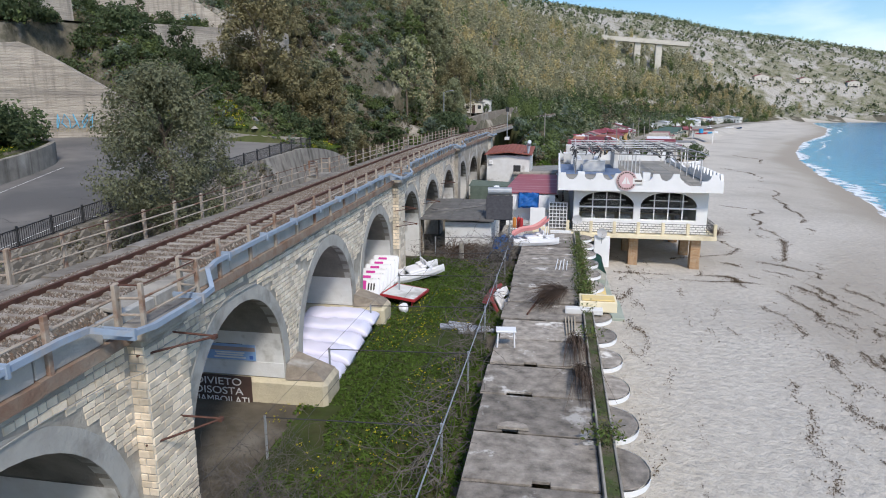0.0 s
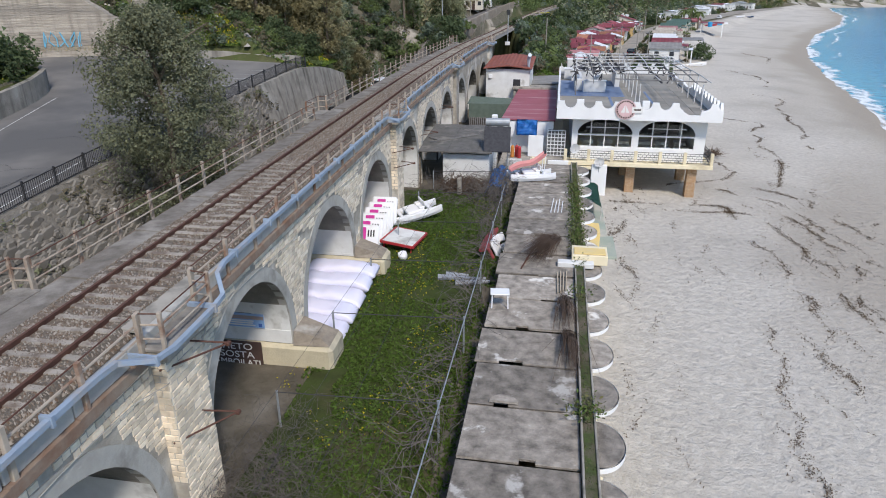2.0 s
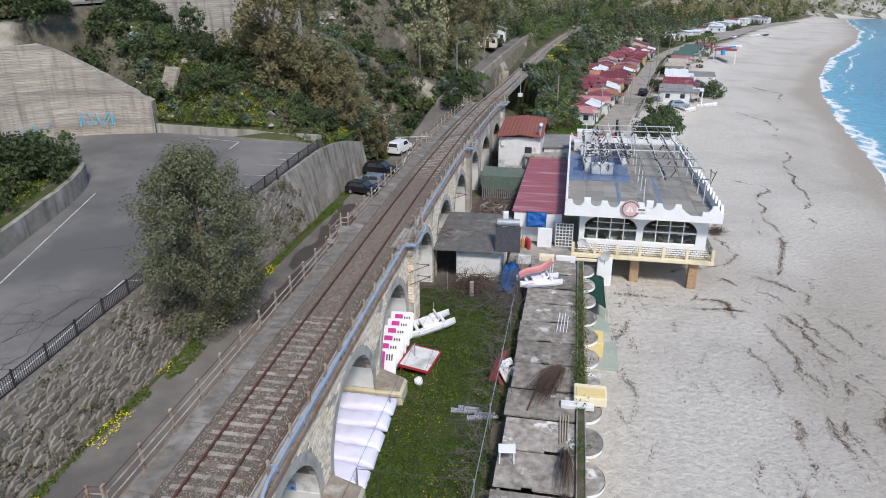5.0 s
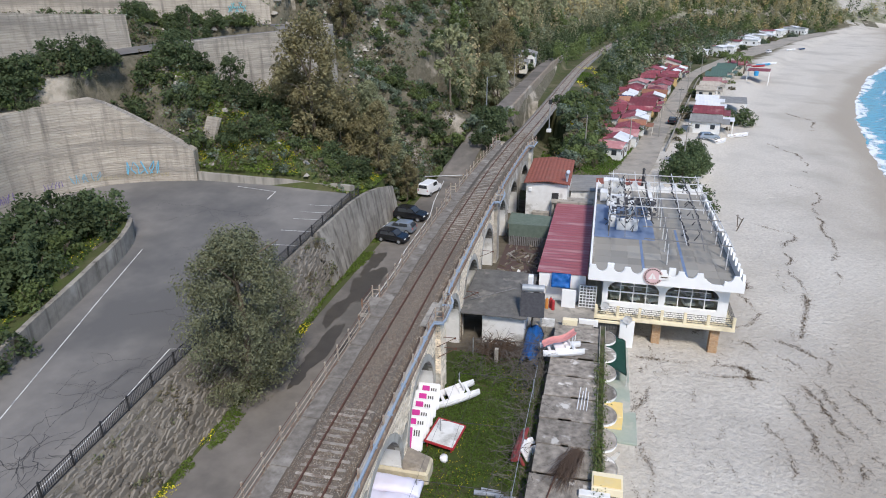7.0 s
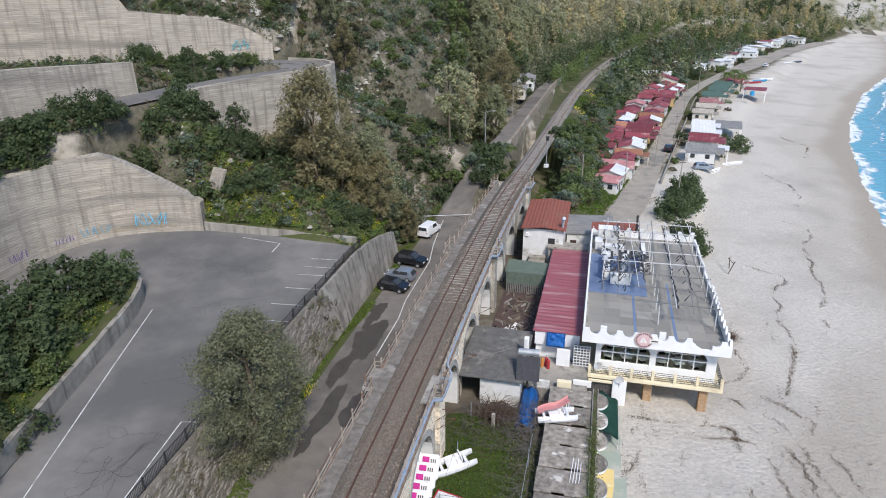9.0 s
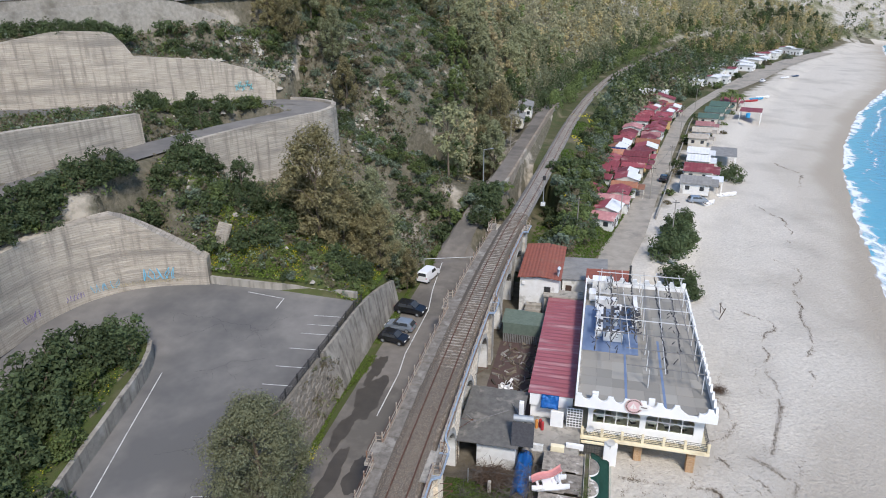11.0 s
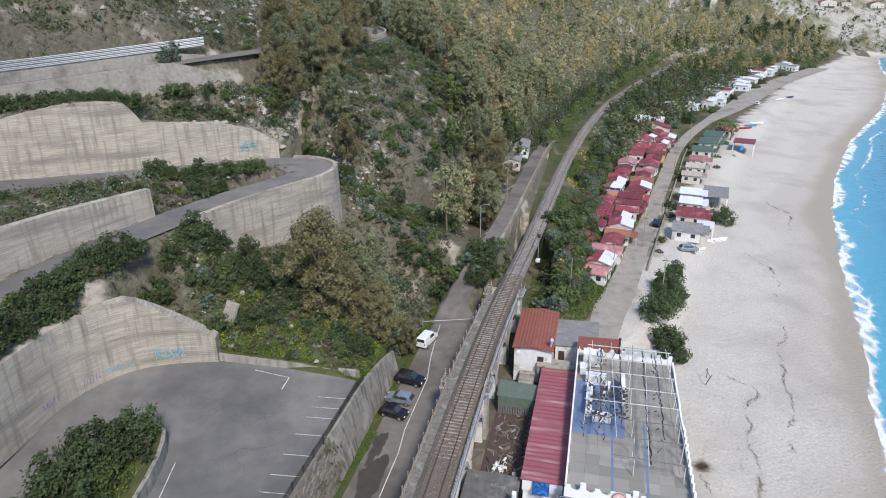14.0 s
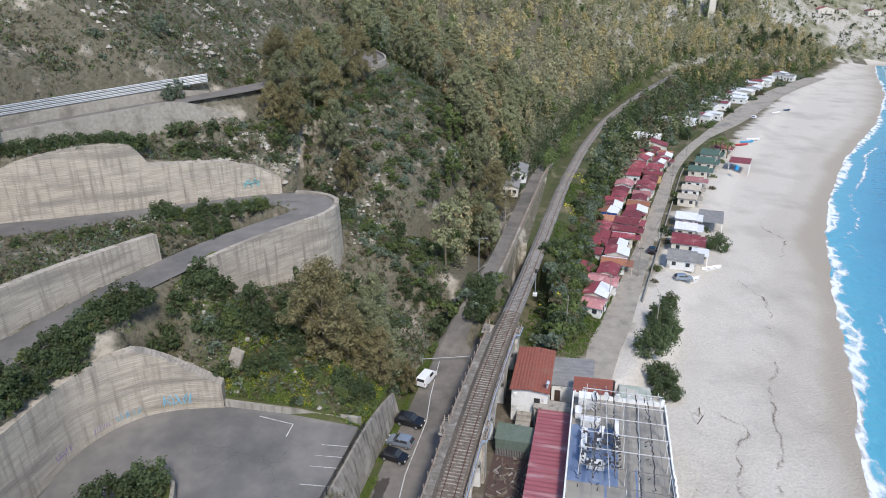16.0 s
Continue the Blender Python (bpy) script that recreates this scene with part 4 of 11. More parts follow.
# grey plastered rings round the arches
for c in ARCHES:
    bm = bmesh.new()
    AR, w = arch_r(c), 0.5
    prev = None
    for k in range(25):
        a = math.pi * k / 24
        ring = []
        for r in (AR - 0.01, AR + w):
            for x in (HALF - 0.3, HALF + 0.045):
                ring.append(bm.verts.new((x, c - r * math.cos(a), spring(c) + r * math.sin(a))))
        if prev:
            for i, j in ((0, 1), (1, 3), (3, 2), (2, 0)):
                bm.faces.new((prev[i], prev[j], ring[j], ring[i]))
        prev = ring
    for s in (-1, 1):
        y0, y1 = sorted((c + s * (AR - 0.01), c + s * (AR + 0.35)))
        box(bm, HALF - 0.3, HALF + 0.045, y0, y1, 1.0, spring(c))
    part("arch_ring", bm, RENDERED, viaduct, "grey rendered arch ring")
# pilasters with caps
for p in PILASTER:
    bm = bmesh.new()
    zt = deck_z(p)
    box(bm, HALF - 0.1, HALF + 0.4, p - 0.9, p + 0.9, 0.5, zt - 0.45, 0.03)
    box(bm, HALF - 0.1, HALF + 0.45, p - 1.02, p + 1.02, zt - 0.448, zt - 0.2, 0.03)
    box(bm, HALF - 0.1, HALF + 0.75, p - 1.25, p + 1.25, zt - 0.198, zt + 0.05, 0.03)
    box(bm, -HALF - 0.9, -HALF + 0.1, p - 1.4, p + 1.4, zt - 0.25, zt + 0.05, 0.03)
    part("pilaster", bm, MORTAR, viaduct, "projecting stone pilaster with stepped cap")
# cornice: a rust-brown corbel course with grey upstand blocks
for side in (1, -1):
    bm = bmesh.new()
    for k in range(int((V1 - V0) / 2)):
        y0 = V0 + 2 * k
        zt = deck_z(y0)
        x0, x1 = sorted((side * (HALF - 0.2), side * (HALF + 0.22)))
        box(bm, x0, x1, y0, y0 + 2, zt - 0.3, zt - 0.02)
    part("cornice", bm, surf("brown_brick_course", (0.20, 0.115, 0.075), (0.29, 0.24, 0.19), 1.6, 0.9, 0.5, 8), viaduct, "brown brick cornice")
    bm = bmesh.new()
    for k in range(int((V1 - V0) / 2)):
        y0 = V0 + 2 * k
        zt = deck_z(y0)
        x0, x1 = sorted((side * (HALF - 0.12), side * (HALF + 0.1)))
        box(bm, x0, x1, y0 + 0.02, y0 + 1.98, zt - 0.015, zt + (0.42 if side > 0 else 0.02), 0.02)
        xi, xj = sorted((side * (HALF - 0.25), side * (HALF - 0.01)))
        box(bm, xi, xj, y0 + 0.02, y0 + 1.98, zt - 0.6, zt - 0.016)
    part("upstand", bm, RENDERED if side > 0 else STAINED, viaduct, "grey rendered parapet upstand")

# ---- railway: ballast, sleepers, rails ----
railway = empty("railway", None, "single-track railway on stone ballast", "railway", kind="structure")
nrm_r = sides(RAIL)
bv, bf = [], []
sect = [(-2.2, -0.62), (-1.75, -0.42), (-1.3, -0.13), (0, -0.15), (1.25, -0.14), (1.5, -0.42), (1.8, -0.72)]
for k, p in enumerate(RAIL):
    wide = 1.0 - 0.16 * float(sstep(p[1], 98, 106))
    for o, dz in sect:
        bv.append((p[0] + nrm_r[k, 0] * o * wide, p[1] + nrm_r[k, 1] * o * wide, p[2] + dz))
for k in range(len(RAIL) - 1):
    for j in range(6):
        a = 7 * k + j
        bf.append((a, a + 1, a + 8, a + 7))
_far = [1 if RAIL[min(f[0] // 7, len(RAIL) - 1)][1] > 104 else 0 for f in bf]
pydata("ballast", bv, bf, [BALLAST, surf("clean_ballast", (0.21, 0.20, 0.185), (0.12, 0.113, 0.104), 5.0, 0.95, 0.9, 10, (0.26, 0.25, 0.235), 0.2, (0.5, 0.7))], railway, "grey stone ballast, rust-stained on the viaduct", idx=_far)
for o in (-0.75, 0.75):
    verts, faces = [], []
    for k, p in enumerate(RAIL):
        for dx, dz in ((-0.075, -0.17), (-0.024, -0.14), (-0.042, 0.0), (0.042, 0.0), (0.024, -0.14), (0.075, -0.17)):
            verts.append((p[0] + nrm_r[k, 0] * (o + dx), p[1] + nrm_r[k, 1] * (o + dx), p[2] + dz))
    for k in range(len(RAIL) - 1):
        for j in range(5):
            a = 6 * k + j
            faces.append((a, a + 1, a + 7, a + 6))
    pydata("rail", verts, faces, RUST, railway, "rusty brown steel rail")

# ---- viaduct: painted pier flanks, pier bases, signs ----
BASETOP = surf("brown_stone_cap", (0.33, 0.28, 0.22), (0.19, 0.16, 0.125), 2.0, 0.9, 0.6, 6, (0.42, 0.39, 0.34), 0.7, (0.54, 0.68), detail=9.0)
CREAMSTONE = surf("cream_washed_stone", (0.60, 0.53, 0.37), (0.50, 0.44, 0.31), 1.5, 0.9, 0.5, 5, (0.36, 0.32, 0.25), 0.5, (0.52, 0.7))
SIGNBROWN = surf("brown_sign_panel", (0.075, 0.045, 0.035), (0.055, 0.035, 0.028), 2.0, 0.7)
SIGNWHITE = surf("sign_white", (0.75, 0.74, 0.71), (0.68, 0.67, 0.64), 3.0, 0.7)
for c in ARCHES:
    if not 5 < c < 100:
        continue
    AR = arch_r(c)
    y = c + AR
    bm = bmesh.new()
    box(bm, -HALF + 0.05, HALF - 0.02, y - 0.05, y - 0.003, 3.5 if 20 < c < 35 else 0.8, spring(c) - 0.02)
    pts = []
    for k in range(5):
        a = math.radians(5.5 * k)
        pts.append((y - AR * (1 - math.cos(a)) - 0.03, spring(c) + AR * math.sin(a) - (0.02 if k else 0.02)))
    for (ya, za), (yb, zb) in zip(pts, pts[1:]):
        vs = [bm.verts.new(p) for p in ((-HALF + 0.05, ya, za), (HALF - 0.02, ya, za), (HALF - 0.02, yb, zb), (-HALF + 0.05, yb, zb))]
        bm.faces.new(vs)
    part("painted_flank", bm, WHITE_OLD, viaduct, "flaking white paint inside the arch")
    if 20 < c < 35:
        bm = bmesh.new()
        box(bm, -HALF + 0.05, 4.1, y - 0.18, y + 1.55, 1.4, 3.46, 0.16)
        part("pier_base", bm, CREAMSTONE, viaduct, "cream washed stone pier base")
        bm = bmesh.new()
        vs = [bm.verts.new(p) for p in ((HALF + 0.06, y - 0.12, 3.47), (3.95, y - 0.05, 3.47), (3.95, y + 1.4, 3.47), (HALF + 0.06, y + 1.5, 3.47), (HALF + 0.06, y + 0.05, 4.05), (3.6, y + 0.15, 3.72), (3.6, y + 1.2, 3.72), (HALF + 0.06, y + 1.35, 4.05))]
        for f in ((3, 2, 1, 0), (4, 5, 6, 7), (0, 1, 5, 4), (1, 2, 6, 5), (2, 3, 7, 6), (3, 0, 4, 7)):
            bm.faces.new([vs[k] for k in f])
        part("pier_cap", bm, BASETOP, viaduct, "sloping brown stone cap of the pier base")


def text_mesh(name, s, size, m, mat, parent, depth=0.006, width=None):
    cu = bpy.data.curves.new(name, "FONT")
    cu.body, cu.size, cu.extrude, cu.align_x, cu.align_y = s, size, depth, "CENTER", "CENTER"
    tmp = bpy.data.objects.new(name, cu)
    scene.collection.objects.link(tmp)
    bpy.context.view_layer.update()
    me = bpy.data.meshes.new_from_object(tmp)
    bpy.data.objects.remove(tmp)
    me.materials.append(mat)
    if width:
        xs_ = [v.co.x for v in me.vertices]
        k = width / (max(xs_) - min(xs_))
        for v in me.vertices:
            v.co.x *= k
    ob = new(name, me)
    ob.parent = parent
    ob.matrix_basis = m
    return ob


y0 = ARCHES[6] + arch_r(ARCHES[6])
sign = empty("parking_sign", pose(-0.25 + float(bend_x(y0)), y0 - 0.22, 2.9), "brown painted no-parking sign with white capitals", "sign")
bm = bmesh.new()
box(bm, -1.36, 1.36, -0.03, 0.03, -0.62, 0.62, 0.01)
part("panel", bm, SIGNBROWN, sign)
for k, (s, w) in enumerate((("DIVIETO", 1.9), ("DISOSTA", 2.0), ("SUAMBOILATI", 2.5))):
    text_mesh("lettering", s, 0.42, pose(0.0, -0.038, 0.37 - 0.38 * k, 90, 0, 0), SIGNWHITE, sign, width=w)
poster = empty("poster", pose(0.24 + float(bend_x(y0)), y0 - 0.09, 4.6), "faded blue seaside advertising poster on the pier", "poster")
bm = bmesh.new()
box(bm, -1.05, 1.05, -0.012, 0.012, -0.47, 0.47)
part("sheet", bm, surf("poster_sky", (0.20, 0.36, 0.62), (0.32, 0.47, 0.70), 1.2, 0.5), poster)
bm = bmesh.new()
box(bm, -1.03, 1.03, -0.02, -0.013, -0.10, 0.06)
part("picture_strip", bm, surf("poster_sand", (0.42, 0.30, 0.24), (0.3, 0.26, 0.28), 3.0, 0.5), poster)
for k, (w, z, mt) in enumerate(((1.5, 0.36, SIGNBROWN), (1.1, 0.2, SIGNBROWN), (1.2, -0.18, SIGNWHITE), (1.1, -0.27, SIGNWHITE), (1.3, -0.37, SIGNWHITE))):
    bm = bmesh.new()
    box(bm, -w / 2, w / 2, -0.018, -0.013, z - 0.03, z + 0.03)
    part("text_bar", bm, mt, poster)
bm = bmesh.new()
box(bm, 0.8, 0.95, -0.018, -0.013, -0.42, -0.27)
part("emblem", bm, surf("emblem_blue", (0.05, 0.12, 0.4), (0.06, 0.14, 0.42)), poster)

# ---- walkways, railings, ducts, refuges ----
bm = bmesh.new()
for s in (-1, 1):
    for k in range(int((V1 - V0) / 4)):
        ya, yb = V0 + 4 * k, V0 + 4 * k + 3.98
        box(bm, 1.95 if s > 0 else -2.35, 2.28 if s > 0 else -1.2, ya, yb, deck_z(ya) - 0.5, deck_z(ya) - (0.18 if s > 0 else -0.14))
WALK = surf("dirty_walkway", (0.235, 0.212, 0.182), (0.115, 0.101, 0.085), 1.9, 0.92, 0.5, 8, (0.29, 0.27, 0.238), 0.6, (0.54, 0.68), detail=10.0)
part("walkway", bm, WALK, viaduct, "dirty concrete walkway beside the track")


def refuge_at(y):
    return any(abs(y - p) < 1.35 for p in PILASTER)


def railing(side):
    r = empty("railing", None, "weathered railing of concrete posts and rails on the viaduct", "railing")
    xo = side * (HALF + 0.14)
    ys_ = []
    for a, b in zip(PILASTER, PILASTER[1:]):
        ys_ += list(np.linspace(a + 1.35, b - 1.35, 13))
    for y in ys_:
        bm = bmesh.new()
        z = deck_z(y)
        vs = box(bm, xo - 0.05, xo + 0.05, y - 0.065, y + 0.065, z - 0.3, z + 1.15, 0.012)
        part("post", bm, RAILPAINT, r)
    for a, b in zip(PILASTER, PILASTER[1:]):
        a, b = a + 1.35, b - 1.35
        for h, rad, mt in ((0.42, 0.03, RAILPAINT), (0.80, 0.032, RAILPAINT), (1.10, 0.018, RUST)):
            bm = bmesh.new()
            bar(bm, (xo - side * 0.08, a, deck_z(a) + h), (xo - side * 0.08, b, deck_z(b) + h), rad, 6)
            part("rail", bm, mt, r)
    return bend(r)


railing(1)
railing(-1)
for p in PILASTER[1:]:
    for side in (1, -1):
        r = empty("refuge", pose(0, p, deck_z(p)), "small refuge platform with railing on the viaduct", "platform")
        x0, x1 = side * (HALF - 0.1), side * (HALF + 0.75)
        bm = bmesh.new()
        box(bm, min(x0, x1), max(x0, x1), -1.3, 1.3, 0.06, 0.16, 0.02)
        part("floor", bm, WALK, r)
        corners = [(side * (HALF + 0.14), -1.28), (side * (HALF + 0.68), -1.2), (side * (HALF + 0.68), 1.2), (side * (HALF + 0.14), 1.28)]
        for cx, cy in corners:
            bm = bmesh.new()
            box(bm, cx - 0.05, cx + 0.05, cy - 0.055, cy + 0.055, 0.0, 1.15, 0.012)
            part("post", bm, RAILPAINT, r)
        for h, rad, mt in ((0.42, 0.03, RAILPAINT), (0.80, 0.032, RAILPAINT), (1.10, 0.02, RUST)):
            bm = bmesh.new()
            tube(bm, [(ax, ay, h) for ax, ay in corners], rad, 6)
            part("rail", bm, mt, r)
        bend(r)
# cable duct that swings out round each refuge
for side in (1,):
    duct = empty("cable_duct", None, "blue-grey painted steel cable duct along the viaduct", "duct")
    pts = []
    for y in np.arange(V0, V1, 0.7):
        near_p = min(abs(y - p) for p in PILASTER)
        out = 1.0 - float(sstep(near_p, 1.5, 2.7))
        pts.append((HALF + 0.24 + 0.62 * out, y, deck_z(y) + 0.56 - 0.40 * out) if side > 0 else (-HALF + 0.22, y, deck_z(y) - 0.02))
    bm = bmesh.new()
    tube(bm, pts, 0.09, 4)
    part("channel", bm, PIPEBLUE, duct)
    for a in pts[::4] if side > 0 else ():
        bm = bmesh.new()
        box(bm, min(side * (HALF + 0.05), a[0] + side * 0.1), max(side * (HALF + 0.05), a[0] + side * 0.1), a[1] - 0.04, a[1] + 0.04, a[2] - 0.14, a[2] + 0.12)
        part("bracket", bm, PIPEBLUE, duct)
    bend(duct)
# thin conduit along the face
cond = empty("conduit", None, "thin white conduit pipe on the viaduct face", "pipe")
bm = bmesh.new()
pts = [(HALF + (0.40 if refuge_at(y) else 0.08), y, deck_z(y) - 0.95 + 0.12 * math.sin(y * 0.7)) for y in np.arange(4, 70, 0.9)]
tube(bm, pts, 0.013, 5)
part("pipe", bm, RENDERED, cond)
bend(cond)
# rusty bracket rails that jut from the piers
for y, z in ((15.8, 7.95), (15.8, 5.7), (43.2, 7.0), (43.6, 5.9), (53.4, 6.0), (61.9, 6.6)):
    br = empty("bracket_rail", pose(HALF + 0.32 + float(bend_x(y)), y, z), "rusty steel bracket jutting from the stone pier", "bracket")
    bm = bmesh.new()
    bar(bm, (-0.05, -0.95, 0.05), (0.95, 0.7, 0.0), 0.028, 6)
    part("arm", bm, RUST, br)
    bm = bmesh.new()
    bar(bm, (-0.05, 0.3, 0.22), (0.95, 0.7, 0.02), 0.028, 6)
    part("brace", bm, RUST, br)
    bm = bmesh.new()
    box(bm, 0.9, 1.02, 0.62, 0.78, -0.06, 0.05, 0.015)
    part("end_plate", bm, RUST, br)
# concrete cover slabs lying beside the track
for y, l_, rz in ((16.6, 1.7, 3), (42.9, 1.9, 2)):
    bm = bmesh.new()
    box(bm, -0.3, 0.3, -l_, l_, 0.0, 0.1, 0.02, pose(float(bend_x(y)) + 2.0, y, float(rail_z(y)) - 0.3, 0, 8, rz))
    tagged(mesh_ob("cover_slab", bm, CONC), "weathered concrete cover slab beside the track", "slab")

# ---- sleepers and loose ballast ----
def sleeper_mesh():
    bm = bmesh.new()
    prof = [(-1.2, 0.0), (-0.75, 0.02), (-0.3, 0.005), (0.3, 0.005), (0.75, 0.02), (1.2, 0.0)]
    rows_ = []
    for x, dz in prof:
        rows_.append([bm.verts.new((x, y, z)) for y, z in ((-0.12, -0.2), (-0.09, dz), (0.09, dz), (0.12, -0.2))])
    for a, b in zip(rows_, rows_[1:]):
        for j in range(3):
            bm.faces.new((a[j], a[j + 1], b[j + 1], b[j]))
    bm.faces.new(rows_[0][::-1])
    bm.faces.new(rows_[-1])
    me = bpy.data.meshes.new("sleeper")
    bm.normal_update()
    bm.to_mesh(me)
    bm.free()
    me.materials.append(SLEEPER)
    return me


SLEEP = sleeper_mesh()
for k in range(190):
    y = -4 + 0.6 * k
    buried = 0.004 * random.random()
    ob = new("sleeper", SLEEP)
    ob.parent = railway
    low = 0.065 * float(sstep(y, 29, 33) - sstep(y, 54, 60))
    turn = math.degrees(math.atan2(float(bend_x(y - 1) - bend_x(y + 1)), 2.0))
    ob.matrix_basis = pose(float(bend_x(y)) + 0.5 + random.uniform(-0.02, 0.02), y, float(rail_z(y)) - 0.115 - low - 1.6 * buried, 0, 0, turn + random.uniform(-0.6, 0.6))
v0 = np.array([v.co[:] for v in SLEEP.vertices])
f0 = [list(p.vertices) for p in SLEEP.polygons]
verts, faces = [], []
arc = np.concatenate([[0], np.cumsum(np.hypot(*np.diff(RAIL[:, :2], axis=0).T))])
for s in np.arange(170.5, 420, 0.6):
    x, y = np.interp(s, arc, RAIL[:, 0]), np.interp(s, arc, RAIL[:, 1])
    a = math.atan2(np.interp(s + 1, arc, RAIL[:, 1]) - y, np.interp(s + 1, arc, RAIL[:, 0]) - x) - math.pi / 2
    ca, sa = math.cos(a), math.sin(a)
    b0 = len(verts)
    verts += [(x + p[0] * ca - p[1] * sa, y + p[0] * sa + p[1] * ca, float(rail_z(y)) - 0.13 + p[2]) for p in v0]
    faces += [[b0 + j for j in f] for f in f0]
tagged(pydata("far_sleepers", verts, faces, SLEEPER, railway), kind="stuff")
n = 60000
bx = np.random.uniform(-1.75, 1.5, n)
by = 8 + 64 * np.random.random(n) ** 1.4
bz = np.interp(bx, (-1.75, -1.3, 1.25, 1.5), (-0.42, -0.14, -0.15, -0.40)) + rail_z(by)
keep = (np.abs(np.abs(bx) - 0.75) > 0.07)
bx, by, bz = bx[keep] + bend_x(by[keep]) + 0.5, by[keep], bz[keep]
n = len(bx)
tet = np.array([(1, 0, -0.6), (-0.5, 0.87, -0.6), (-0.5, -0.87, -0.6), (0.1, 0.1, 0.9)])
r_ = np.random.uniform(0.03, 0.07, n)
an = np.random.uniform(0, 6.28, n)
cs, sn = np.cos(an), np.sin(an)
vx = tet[None, :, 0] * cs[:, None] - tet[None, :, 1] * sn[:, None]
vy = tet[None, :, 0] * sn[:, None] + tet[None, :, 1] * cs[:, None]
vv = np.stack([bx[:, None] + vx * r_[:, None], by[:, None] + vy * r_[:, None], bz[:, None] + tet[None, :, 2] * r_[:, None] * np.random.uniform(0.6, 1.1, (n, 1))], axis=2).reshape(-1, 3)
tf = np.array([(0, 1, 3), (1, 2, 3), (2, 0, 3)])
ff = (np.arange(n)[:, None, None] * 4 + tf[None]).reshape(-1, 3)
BALST = island("ballast_stones", [(0.09, 0.076, 0.062), (0.19, 0.155, 0.12), (0.34, 0.31, 0.27), (0.15, 0.10, 0.066), (0.11, 0.085, 0.066)], 0.95)


def tri_mesh(name, v, f, mat):
    me = bpy.data.meshes.new(name)
    v, f = np.asarray(v, np.float32), np.asarray(f, np.int32)
    me.vertices.add(len(v))
    me.vertices.foreach_set("co", v.ravel())
    me.loops.add(f.size)
    me.loops.foreach_set("vertex_index", f.ravel())
    me.polygons.add(len(f))
    me.polygons.foreach_set("loop_start", np.arange(len(f), dtype=np.int32) * f.shape[1])
    me.update(calc_edges=True)
    me.materials.append(mat)
    return me


o = new("loose_ballast", tri_mesh("loose_ballast", vv, ff, BALST))
o.parent = railway
tagged(o, "grey and rust-brown ballast stones", kind="stuff")

# ---- restaurant on brick pillars ----
RX0, RX1, RY0, RY1, DECK = 13.2, 26.4, 57.6, 86.4, 7.0
FLOOR, SILL, WTOP, FAC = 3.05, 4.1, 6.5, 58.9


def profile_wall(bm, along, a0, a1, other, thick, z0, top, step=0.06):
    """An upright wall with a shaped top; along: 0 for X, 1 for Y."""
    n_ = max(2, int((a1 - a0) / step))
    rows_ = []
    for k in range(n_ + 1):
        a = a0 + (a1 - a0) * k / n_
        z = top(a)
        pts = [(a, other, z0), (a, other, z), (a, other + thick, z), (a, other + thick, z0)]
        rows_.append([bm.verts.new(p if along == 0 else (p[1], p[0], p[2])) for p in pts])
    for p, q in zip(rows_, rows_[1:]):
        for j in range(4):
            f = (p[j], q[j], q[(j + 1) % 4], p[(j + 1) % 4])
            bm.faces.new(f if along == 0 else f[::-1])
    bm.faces.new(rows_[0] if along == 0 else rows_[0][::-1])
    bm.faces.new(rows_[-1][::-1] if along == 0 else rows_[-1])


def scallop(a, first, pitch=1.52, r=0.5, hi=8.2):
    d = abs((a - first + pitch / 2) % pitch - pitch / 2)
    return hi - math.sqrt(max(0, r * r - d * d)) * 1.15 if d < r else hi


def front_top(x):
    if 23.3 < x < 24.7:
        return 7.25 + max(0, 0.5 - (x - 23.3)) * 0.6
    return scallop(x, 14.3)


